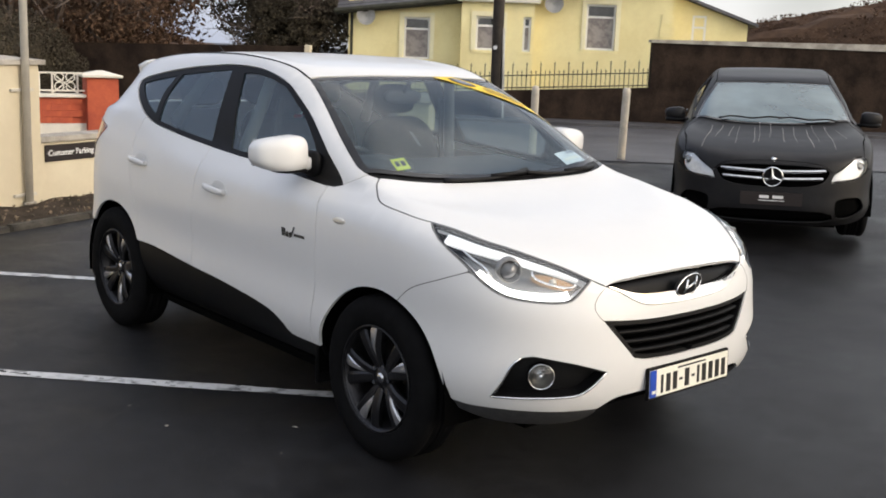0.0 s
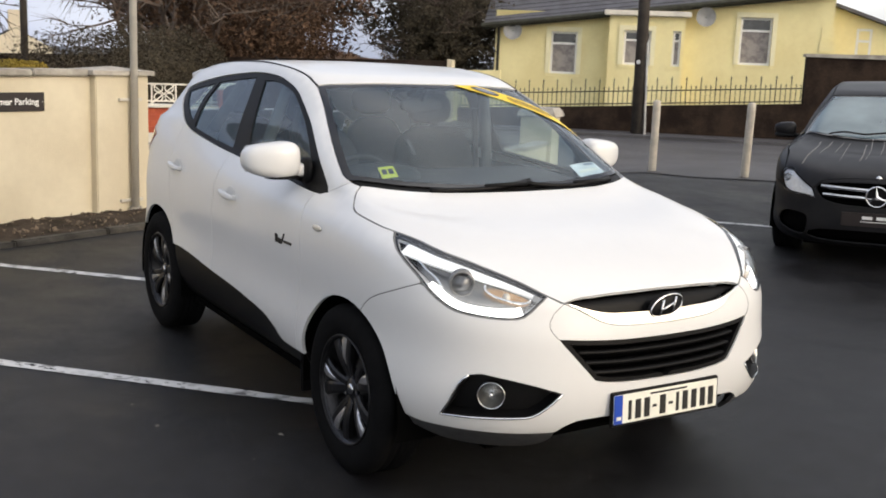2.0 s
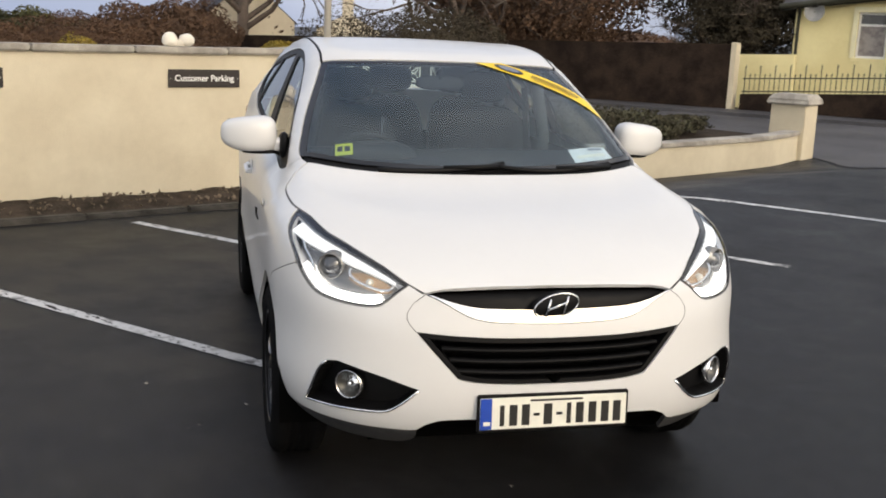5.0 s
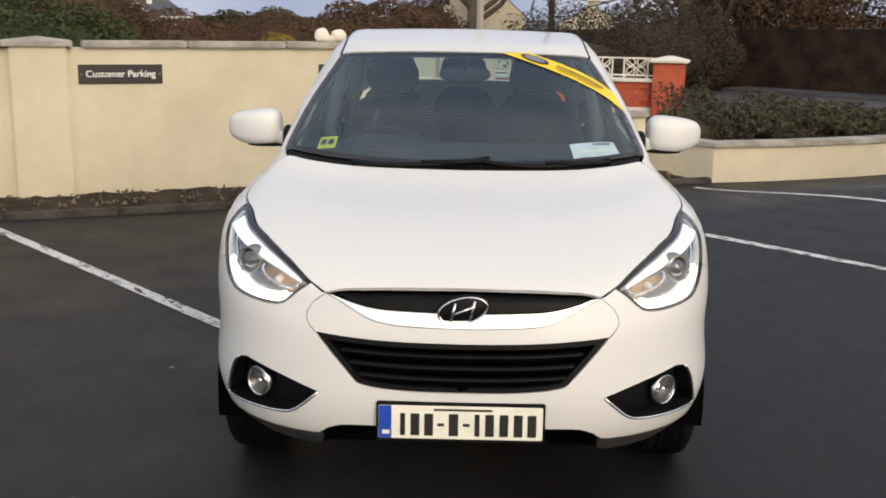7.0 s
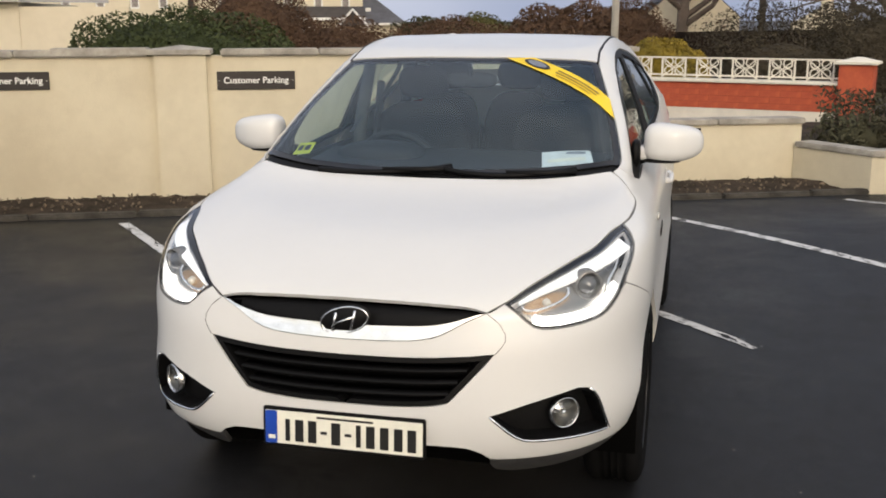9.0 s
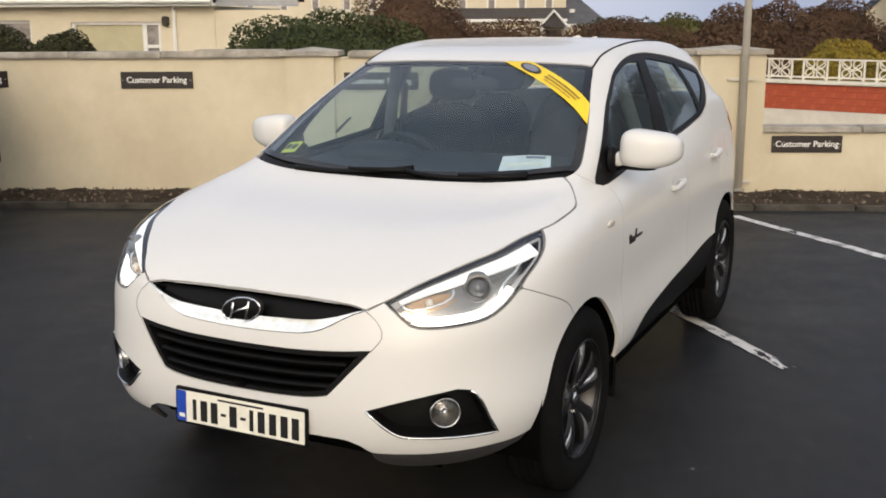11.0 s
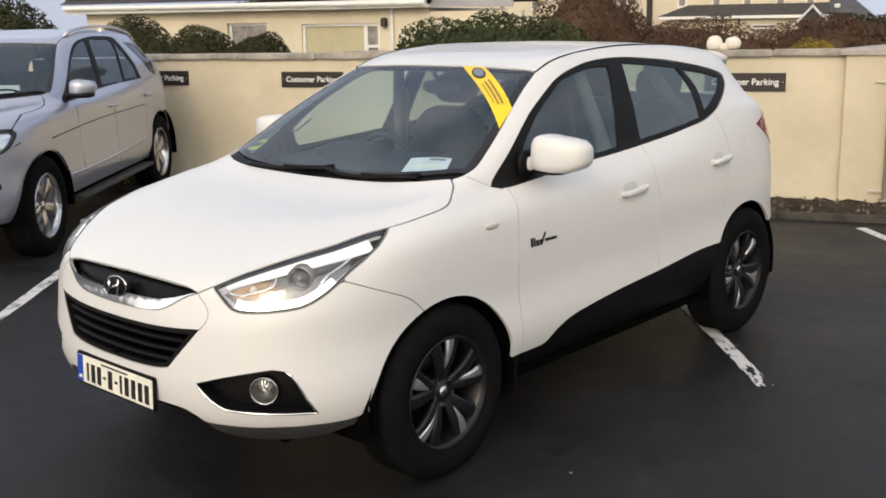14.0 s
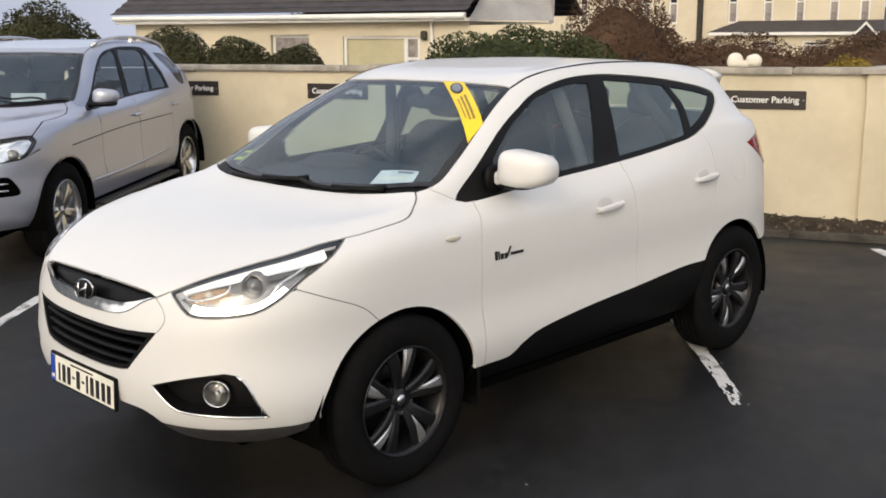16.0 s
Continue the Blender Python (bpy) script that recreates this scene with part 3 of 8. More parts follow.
# lamp pole strapped to the pier
M["pole"] = mat("pale painted steel pole", (0.55, 0.52, 0.46), 0.5, 0.1, 6, 0.06)
lp = tagged(empty("lamp_pole", pose(WX + 0.14, 2.86, 0)), "pale painted steel pole strapped to the wall pier", "pole")
part("shaft", tube(bmesh.new(), [(0, 0, 0.0), (0, 0, 6.5)], 0.036, 16), M["pole"], lp, smooth=True)
part("base_flange", tube(bmesh.new(), [(0, 0, 0.03), (0, 0, 0.075)], 0.06, 16), M["cap"], lp)
for z in (0.14, 1.14):
    part("clamp", boxed(-0.085, -0.025, -0.15, 0.12, z - 0.014, z + 0.014, 0.004), M["pole"], lp)
part("bracket_arm", tube(bmesh.new(), [(0, 0, 6.4), (0.3, 0, 6.6), (0.8, 0, 6.65)], 0.025, 10), M["pole"], lp)

# round white stone ornament on the wall
orn = tagged(empty("wall_ornament", pose(WX - 0.11, 1.36, 1.425)), "white painted stone ornament of two rounded lobes on the wall cap", "ornament")
for yy, r in ((-0.085, 0.075), (0.085, 0.075)):
    bm = bmesh.new()
    bmesh.ops.create_icosphere(bm, subdivisions=3, radius=r, matrix=Matrix.Translation((0, yy, r * 0.72)))
    for v in bm.verts:
        v.co += Vector((0, 0, 0.02 * noise.noise(v.co * 12)))
        v.co.z = max(0, v.co.z)
    part("lobe", bm, M["white_stone"], orn, smooth=True)
bm = boxed(-0.05, 0.05, -0.10, 0.12, 0, 0.06, 0.02)
part("base", bm, M["white_stone"], orn)

# ---- planter at the corner and its end pier ----
line = [Vector(p) for p in ((-6.34, 4.92), (-5.88, 5.09), (-5.42, 5.26))] + smooth([(-5.40, 5.33), (-5.33, 5.9), (-5.30, 6.8), (-5.37, 8.0), (-5.50, 9.3), (-5.72, 10.2), (-5.93, 10.75)], 0.3)
tagged(link("planter_wall", band([tuple(p) for p in line], 0.18, -0.1, 0.37), M["render_wall"]), "low curved cream rendered planter wall", "wall", kind="structure")
tagged(link("planter_cap", band([tuple(p + Vector((0.03, -0.01))) for p in line], 0.25, 0.37, 0.43, 0.01), M["cap"]), "weathered concrete cap of the planter wall", "wall cap", kind="structure")
tagged(link("planter_soil", prism([tuple(p + Vector((-0.1, 0.05))) for p in line] + [(-9.2, 10.4), (-9.5, 5.2)], -0.05, 0.30), M["soil"]), "soil behind the planter wall", "soil", kind="structure")
ep = tagged(empty("gate_pier", pose(-6.13, 10.82, 0, 0, 0, 15)), "square cream rendered gate pier with a concrete cap", "pier")
part("shaft", boxed(-0.26, 0.26, -0.26, 0.26, -0.05, 0.80, 0.012), M["render_wall"], ep)
bm = boxed(-0.32, 0.32, -0.32, 0.32, 0.80, 0.90, 0.02)
for v in bm.verts:
    if v.co.z > 0.88:
        v.co.x *= 0.8
        v.co.y *= 0.8
        v.co.z += 0.05
part("cap", bm, M["cap"], ep)

# bollards
M["bollard"] = mat("weathered cream bollard paint", (0.5, 0.45, 0.37), 0.6, 0, 5, 0.1, 0.2, 60, color2=(0.36, 0.33, 0.28))
bol = tagged(empty("bollard", pose(-3.66, 9.69, rise(-3.66, 9.69) - 0.005)), "weathered cream painted steel bollard on asphalt", "bollard", group="bollards along the street")
part("post", lathe([(0.002, 1.0), (0.034, 0.995), (0.052, 0.975), (0.054, 0.93), (0.054, -0.05)], 20), M["bollard"], bol, smooth=True).rotation_euler = (radians(90), 0, 0)
part("foot_ring", tube(bmesh.new(), [(0, 0, 0), (0, 0, 0.02)], 0.07, 20), M["kerb"], bol)
copy_thing(bol, pose(-2.34, 9.67, rise(-2.34, 9.67) - 0.005, 1.0, 0.5, 40))

# ---- the street's far side: dark wall, railing, yellow house ----
WAY = math.degrees(math.atan2(U.y, U.x))


def frame_far(off):
    p = RW + V * off
    return pose(p.x, p.y, 0, 0, 0, WAY)


def slab(s0, s1, za0, za1, zb, d0, d1):
    """A wall between s0 and s1 with a top that runs from za0 to za1."""
    bm = bmesh.new()
    v = [bm.verts.new(p) for p in ((s0, d0, zb), (s1, d0, zb), (s1, d1, zb), (s0, d1, zb), (s0, d0, za0), (s1, d0, za1), (s1, d1, za1), (s0, d1, za0))]
    for f in ((3, 2, 1, 0), (4, 5, 6, 7), (0, 1, 5, 4), (1, 2, 6, 5), (2, 3, 7, 6), (3, 0, 4, 7)):
        bm.faces.new([v[i] for i in f])
    return bm


sw = tagged(link("wall_street", slab(-8.2, 0.0, 0.45, 0.93, -0.3, 0, 0.3), M["dark_stone"]), "dark stained stone wall below a railing", "wall", kind="structure")
sw.matrix_world = frame_far(0)
# high dark walls to either side
hw = tagged(link("wall_high", slab(0.0, 16, 2.03, 2.3, -0.3, 0.0, 0.35), M["dark_stone"]), "high dark stone wall with a flat cap", "wall", kind="structure")
hw.matrix_world = frame_far(0)
link("wall_coping", slab(-0.05, 16, 2.09, 2.36, 2.02, -0.05, 0.40), M["cap"], parent=hw)
hw2 = tagged(link("wall_dark_garden", slab(-24, -8.5, 1.25, 1.60, -0.3, 0.0, 0.35), M["dark_stone"]), "dark overgrown stone garden wall", "wall", kind="structure")
hw2.matrix_world = frame_far(0)
tagged(link("gate_post", slab(-8.5, -8.38, 1.64, 1.62, -0.3, -0.03, 0.36), M["render_wall"]), "cream rendered wall end", "wall end", kind="structure").matrix_world = frame_far(0)
tagged(link("garden_wall", slab(-9.0, -7.5, 1.34, 1.40, -0.3, 2.2, 2.4), M["yellow_render"]), "cream rendered side wall of the house", "wall", kind="structure").matrix_world = frame_far(0)
M["iron"] = mat("weathered iron", (0.055, 0.055, 0.04), 0.7, 0.3, 8, 0.2)
rail = tagged(empty("iron_railing", frame_far(0.12)), "weathered iron railing with hoops on the stone wall", "railing")
for z in (0.06, 0.36):
    bm = tube(bmesh.new(), [(-8.2, 0, 0.45 + z), (0, 0, 0.93 + z)], 0.014, 6)
    part("rail", bm, M["iron"], rail)
bar_me, tall_me = {}, {}
for nm, h in (("bar", 0.42), ("tall_bar", 0.62)):
    bm = tube(bmesh.new(), [(0, 0, 0), (0, 0, h)], 0.009 if nm == "bar" else 0.012, 5)
    bmesh.ops.create_cone(bm, cap_ends=False, segments=5, radius1=0.02, radius2=0.0, depth=0.07, matrix=Matrix.Translation((0, 0, h + 0.03)))
    me = bpy.data.meshes.new(nm)
    bm.to_mesh(me)
    bm.free()
    me.materials.append(M["iron"])
    for k in range(72):
        if (k % 3 == 0) != (nm == "tall_bar"):
            continue
        s = -8.15 + k * 0.114
        ob = new(nm, me)
        ob.parent = rail
        ob.location = (s, 0, 0.45 + 0.48 * (s + 8.2) / 8.2)

# utility pole
up = tagged(empty("utility_pole", pose(*far(-3.75, -0.6), 0, 0.4, -0.6, 0)), "dark creosoted timber utility pole by the footpath", "utility pole")
part("shaft", tube(bmesh.new(), [(0, 0, -0.2), (0, 0, 8.5)], [0.145, 0.11], 14), M["timber"], up, smooth=True)
part("stay_guard", tube(bmesh.new(), [(0.22, -0.05, 0), (0.14, 0, 2.2)], 0.03, 8), M["steel"], up)
part("number_disc", tube(bmesh.new(), [(0, -0.135, 1.75), (0, -0.15, 1.75)], 0.05, 12), M["upvc"], up)
part("cross_arm", boxed(-0.9, 0.9, -0.05, 0.05, 7.8, 7.9, 0.01), M["timber"], up)

# yellow house
M["curtain"] = mat("net curtain behind glass", (0.34, 0.31, 0.29), 0.9, 0, 6, 0.15, color2=(0.2, 0.18, 0.18))
M["house_glass"] = mat("window pane", (0.05, 0.055, 0.06), 0.05, 0, 4, 0.2)
M["lead"] = mat("grey dish paint", (0.3, 0.3, 0.29), 0.6, 0, 6, 0.1)
house = tagged(empty("yellow_house", frame_far(4.0)), "yellow rendered bungalow with a slate roof behind railings", "house")


def punched(s0, s1, z0, z1, d, openings, thick=0.3):
    """A wall face with rectangular openings; the solid pieces between them."""
    bm = bmesh.new()
    xs = sorted({s0, s1, *[v for o in openings for v in o[:2] if s0 <= v <= s1]})
    zs = sorted({z0, z1, *[v for o in openings for v in o[2:] if z0 <= v <= z1]})
    vert = {(i, k, j): bm.verts.new((x, d + thick * j, z)) for i, x in enumerate(xs) for k, z in enumerate(zs) for j in (0, 1)}

    def solid(i, k):
        if not (0 <= i < len(xs) - 1 and 0 <= k < len(zs) - 1):
            return False
        x, z = (xs[i] + xs[i + 1]) / 2, (zs[k] + zs[k + 1]) / 2
        return not any(o[0] < x < o[1] and o[2] < z < o[3] for o in openings)

    for i in range(len(xs) - 1):
        for k in range(len(zs) - 1):
            if not solid(i, k):
                continue
            bm.faces.new((vert[i, k, 0], vert[i + 1, k, 0], vert[i + 1, k + 1, 0], vert[i, k + 1, 0]))
            bm.faces.new((vert[i, k + 1, 1], vert[i + 1, k + 1, 1], vert[i + 1, k, 1], vert[i, k, 1]))
            for di, dk, a, b in ((-1, 0, (i, k), (i, k + 1)), (1, 0, (i + 1, k), (i + 1, k + 1)), (0, -1, (i, k), (i + 1, k)), (0, 1, (i, k + 1), (i + 1, k + 1))):
                if not solid(i + di, k + dk):
                    bm.faces.new((vert[(*a, 0)], vert[(*b, 0)], vert[(*b, 1)], vert[(*a, 1)]))
    bmesh.ops.delete(bm, geom=[v for v in bm.verts if not v.link_faces], context="VERTS")
    bmesh.ops.recalc_face_normals(bm, faces=bm.faces)
    return bm


def house_window(parent, s0, s1, z0, z1, d, sill=True, transom=0.72):
    w = empty("window")
    w.parent = parent
    w.location = ((s0 + s1) / 2, d, (z0 + z1) / 2)
    a, h = (s1 - s0) / 2, (z1 - z0) / 2
    f = 0.06
    bm = bmesh.new()
    for x0, x1, y0, y1 in ((-a, -a + f, -h, h), (a - f, a, -h, h), (-a + f, a - f, -h, -h + f), (-a + f, a - f, h - f, h)):
        box(bm, x0, x1, 0.02, 0.09, y0, y1)
    zt = -h + 2 * h * transom
    box(bm, -a + f, a - f, 0.022, 0.088, zt - 0.03, zt + 0.03)
    part("frame", bm, M["upvc"], w)
    part("pane", boxed(-a + f, a - f, 0.05, 0.06, -h + f, zt - 0.03), M["house_glass"], w).visible_shadow = False
    part("pane", boxed(-a + f, a - f, 0.05, 0.06, zt + 0.03, h - f), M["house_glass"], w)
    part("curtain", boxed(-a + f, a - f, 0.044, 0.048, -h + f, zt - 0.03), M["curtain"], w)
    if sill:
        part("sill", boxed(-a - 0.1, a + 0.1, -0.07, 0.1, -h - 0.09, -h, 0.01), M["yellow_render"], w)
    return w


wins = ((-6.38, -5.64, 1.36, 2.52), (-1.28, -0.45, 1.80, 3.06))
def eaves(ob, low=3.0):
    """Tilts the upper edge of a piece to the line of the eaves."""
    for v in ob.data.vertices:
        if v.co.z > low:
            v.co.z += -0.48 + (v.co.x + 8.25) * 0.124
    return ob


eaves(part("front_wall", punched(-7.95, 1.1, -0.3, 3.15, 0.0, wins), M["yellow_render"], house), 3.1)
eaves(part("side_wall", boxed(-7.95, -7.65, 0.3, 8.0, -0.3, 3.15), M["yellow_render"], house))
part("side_wall", boxed(0.8, 1.1, 0.3, 8.0, -0.3, 4.0), M["yellow_render"], house)
eaves(part("back_wall", boxed(-7.65, 0.8, 7.7, 8.0, -0.3, 3.15), M["yellow_render"], house))
M["pale_render"] = mat("pale yellow surround paint", (0.88, 0.82, 0.55), 0.8, 0, 2, 0.04, 0.2, 60)
for w in wins:
    house_window(house, *w, 0.06)
for k, (s0, s1, z0, z1, d) in enumerate((*[(*w, 0.0) for w in wins], (-4.35, -3.62, 1.68, 2.6, -0.55))):
    part("window_surround", punched(s0 - 0.12, s1 + 0.12, z0, z1 + 0.13, d - 0.035, ((s0, s1, z0, z1),), 0.034), M["pale_render"], house)
# porch bay with two narrow windows
part("bay_front", punched(-4.75, -2.75, -0.3, 2.98, -0.55, ((-4.35, -3.62, 1.68, 2.6), (-3.05, -2.83, 1.68, 2.62)), 0.2), M["yellow_render"], house)
part("bay_side", boxed(-4.75, -4.55, -0.35, 0.0, -0.3, 2.98), M["yellow_render"], house)
part("bay_side", boxed(-2.95, -2.75, -0.35, 0.0, -0.3, 2.98), M["yellow_render"], house)
part("bay_roof", boxed(-4.9, -2.6, -0.72, 0.0, 2.98, 3.12, 0.02), M["white_stone"], house)
house_window(house, -4.35, -3.62, 1.68, 2.6, -0.5)
house_window(house, -3.05, -2.83, 1.68, 2.62, -0.5)
for s, n in ((0.98, 1),):
    for k in range(7):
        part("quoin", boxed(s - 0.16 - 0.04 * (k % 2), s + 0.16 + 0.04 * (k % 2), -0.58 if s < 0 else -0.03, -0.5 if s < 0 else 0.02, 0.4 + k * 0.36, 0.7 + k * 0.36, 0.008), M["yellow_render"], house)


def roof_slope(s0, s1, d0, z0, d1, z1, course=0.22):
    """Overlapping courses from the eaves up to the ridge."""
    bm = bmesh.new()
    n = int(math.hypot(d1 - d0, z1 - z0) / course)
    prev = None
    for k in range(2 * n):
        ta, step = (k + 1) // 2 / n, 0.03 if k % 2 == 0 else 0.0
        yk, zk = d0 + (d1 - d0) * ta, z0 + (z1 - z0) * ta + step
        row = [bm.verts.new((s0, yk, zk)), bm.verts.new((s1, yk, zk))]
        if prev:
            bm.faces.new((prev[0], prev[1], row[1], row[0]))
        prev = row
    return bm


eaves(part("roof_slope", roof_slope(-8.25, 1.4, -0.35, 3.1, 4.0, 5.9), M["slate"], house))
eaves(part("roof_slope", roof_slope(-8.25, 1.4, 8.35, 3.1, 4.0, 5.9), M["slate"], house))
part("gutter", tube(bmesh.new(), [(-8.3, -0.38, 2.60), (1.45, -0.38, 3.81)], 0.075, 8), M["iron"], house)
fascia = part("fascia", boxed(-8.25, 1.4, -0.33, -0.30, 2.98, 3.11), M["iron"], house)
eaves(fascia, 2.5)
part("downpipe", tube(bmesh.new(), [(-7.85, -0.08, 2.62), (-7.85, -0.08, -0.1)], 0.04, 8), M["iron"], house)
for s, z in ((-7.42, 2.5), (-2.22, 3.02)):
    ds = empty("satellite_dish")
    ds.parent = house
    ds.location = (s, -0.35, z)
    bm = lathe([(0.002, 0.05), (0.12, 0.03), (0.26, -0.03)], 20)
    part("reflector", bm, M["lead"], ds, smooth=True)
    part("mount", tube(bmesh.new(), [(0, 0.05, 0), (0, 0.33, -0.1)], 0.02, 6), M["iron"], ds)
# lower wing of the house
part("wing_wall", slab(1.1, 3.5, 3.52, 2.70, -0.3, 1.2, 5.5), M["yellow_render"], house)
wing_roof = part("wing_roof", slab(1.1, 3.75, 3.62, 2.71, 2.55, 0.95, 5.6), M["slate"], house)
for v in wing_roof.data.vertices:
    if v.co.z < 2.6:
        v.co.z = 3.53 - (v.co.x - 1.1) * 0.342
house_window(house, 1.9, 2.3, 1.7, 2.9, 1.17)

# ---- red brick garden wall with white railing ----
RA = 52.0
red = tagged(empty("garden_wall_red", pose(-10.0, 7.5, 0, 0, 0, RA)), "red painted brick garden wall with a white ornamental railing", "garden wall")
part("plinth", boxed(-6.5, 0.0, 0, 0.25, -0.3, 0.36), M["white_stone"], red)
# brick courses
bme = bpy.data.meshes.new("brick")
bm = boxed(0.001, 0.299, -0.008, 0.08, 0.001, 0.095, 0.003, 1)
bm.to_mesh(bme)
bm.free()
bme.materials.append(M["red_brick"])
part("brick_core", boxed(-6.5, 0.0, 0.02, 0.23, 0.36, 0.745), M["red_brick"], red)
for c in range(4):
    for k in range(22):
        s = -6.5 + k * 0.3 - (0.15 if c % 2 else 0)
        if s < -6.51 or s > -0.28:
            continue
        ob = new("brick", bme)
        ob.parent = red
        ob.location = (s, 0.0, 0.36 + c * 0.096)
part("coping", boxed(-6.5, 0.05, -0.06, 0.31, 0.745, 0.79, 0.01), M["white_stone"], red)
part("pier", boxed(0.0, 0.46, -0.12, 0.36, -0.3, 1.05, 0.012), M["red_brick"], red)
bm = boxed(-0.06, 0.52, -0.18, 0.42, 1.05, 1.09, 0.01)
bmesh.ops.create_cone(bm, cap_ends=True, segments=4, radius1=0.38, radius2=0.06, depth=0.06, matrix=pose(0.23, 0.12, 1.12, 0, 0, 45))
part("pier_cap", bm, M["white_stone"], red)
for z in (0.84, 1.10):
    part("rail", boxed(-6.45, 0.0, 0.10, 0.13, z - 0.012, z + 0.012), M["white_stone"], red)
for k in range(12):
    s0 = -6.4 + k * 0.54
    bm = bmesh.new()
    for a in (0.0, 0.36):
        box(bm, s0 + a - 0.012, s0 + a + 0.012, 0.10, 0.13, 0.79, 1.10)
    for cx, cz in ((0.10, 0.90), (0.26, 0.90), (0.10, 1.04), (0.26, 1.04)):
        tube(bm, [(s0 + cx + 0.065 * math.cos(a), 0.115, cz + 0.065 * math.sin(a)) for a in (2 * math.pi * i / 10 for i in range(11))], 0.011, 4, False)
    tube(bm, [(s0, 0.115, 0.80), (s0 + 0.36, 0.115, 1.10)], 0.011, 4)
    tube(bm, [(s0 + 0.36, 0.115, 0.80), (s0, 0.115, 1.10)], 0.011, 4)
    part("railing_panel", bm, M["white_stone"], red)

def ball_ornament(x, y, z):
    """Two stone balls side by side on a slim pillar."""
    th = tagged(empty("stone_ornament", pose(x, y, 0, 0, 0, 80)), "pair of white stone balls on a garden pillar", "ornament")
    part("pillar", boxed(-0.26, 0.26, -0.12, 0.12, -0.1, z - 0.09, 0.02), M["white_stone"], th)
    for dx in (-0.12, 0.12):
        bm = bmesh.new()
        bmesh.ops.create_uvsphere(bm, u_segments=18, v_segments=12, radius=0.12, matrix=Matrix.Translation((dx, 0, z)))
        part("ball", bm, M["white_stone"], th, smooth=True)


ball_ornament(-12.86, 0.79, 1.17)

# ---- houses behind the boundary wall ----
M["cream_house"] = mat("cream house paint", (0.68, 0.61, 0.47), 0.85, 0, 0.5, 0.05, 0.2, 60, color2=(0.6, 0.53, 0.4))
M["tile_roof"] = mat("dark concrete roof tiles", (0.05, 0.043, 0.045), 0.7, 0, 3, 0.25, 0.5, 30, color2=(0.03, 0.027, 0.03))
M["garage_door"] = mat("olive cream garage door", (0.5, 0.46, 0.3), 0.6, 0, 2, 0.05)
M["grey_gable"] = mat("grey cement gable", (0.36, 0.35, 0.34), 0.9, 0, 1.5, 0.1, 0.3, 40)


def facing(x, z=0.0):
    """Local x runs along +y of the place, local -y looks towards +x."""
    return pose(x, 0, z, 0, 0, 90)


gh = tagged(empty("garage_house", facing(-15.5)), "cream bungalow with a garage door and a dark tiled roof", "house")
ops = ((-7.48, -5.78, -0.6, 1.70), (-9.18, -8.25, 0.7, 1.74), (-11.7, -10.9, 0.7, 1.77))
part("front_wall", punched(-12.6, -4.75, -0.6, 1.98, 0, ops), M["cream_house"], gh)
part("side_wall", boxed(-5.05, -4.75, 0.3, 6, -0.6, 1.98), M["cream_house"], gh)
part("side_wall", boxed(-12.6, -12.3, 0.3, 8.4, -0.6, 1.98), M["cream_house"], gh)
part("garage_door", boxed(-7.44, -6.12, 0.1, 0.15, -0.6, 1.66), M["garage_door"], gh)
part("door_frame", punched(-7.48, -5.78, -0.6, 1.70, 0.05, ((-7.42, -6.14, -0.6, 1.65), (-6.06, -5.84, 1.28, 1.64), (-6.06, -5.84, 0.6, 1.22)), 0.06), M["upvc"], gh)
part("side_pane", boxed(-6.07, -5.83, 0.09, 0.1, 0.5, 1.66), M["curtain"], gh)
house_window(gh, -9.18, -8.25, 0.7, 1.74, 0.08, transom=0.99)
house_window(gh, -11.7, -10.9, 0.7, 1.77, 0.08, transom=0.99)
part("fascia", boxed(-12.9, -4.7, -0.32, -0.25, 2.0, 2.14, 0.01), M["upvc"], gh)
part("soffit", boxed(-12.9, -4.7, -0.30, 0.0, 1.98, 2.0), M["upvc"], gh)
part("gutter", tube(bmesh.new(), [(-12.9, -0.36, 2.10), (-4.7, -0.36, 2.07)], 0.05, 8), M["upvc"], gh)
part("roof_slope", roof_slope(-13.0, -4.65, -0.36, 2.15, 4.2, 4.6, 0.24), M["tile_roof"], gh)
part("roof_slope", roof_slope(-13.0, -4.65, 8.8, 2.15, 4.2, 4.6, 0.3), M["tile_roof"], gh)
bm = bmesh.new()
v = [bm.verts.new(p) for p in ((-4.72, -0.1, 1.98), (-3.45, 1.5, 1.98), (-3.6, 2.2, 4.4), (-4.72, 4.2, 4.6))]
bm.faces.new(v)
part("gable", bm, M["grey_gable"], gh)
part("outside_lamp", boxed(-5.72, -5.60, -0.12, 0.0, 1.62, 1.80, 0.02), M["iron"], gh)
part("downpipe", tube(bmesh.new(), [(-5.5, -0.05, 1.98), (-5.5, -0.05, -0.5)], 0.035, 8), M["upvc"], gh)
part("yard_wall", boxed(-4.75, -2.9, 0.0, 0.25, -0.6, 1.90, 0.02), M["cream_house"], gh)

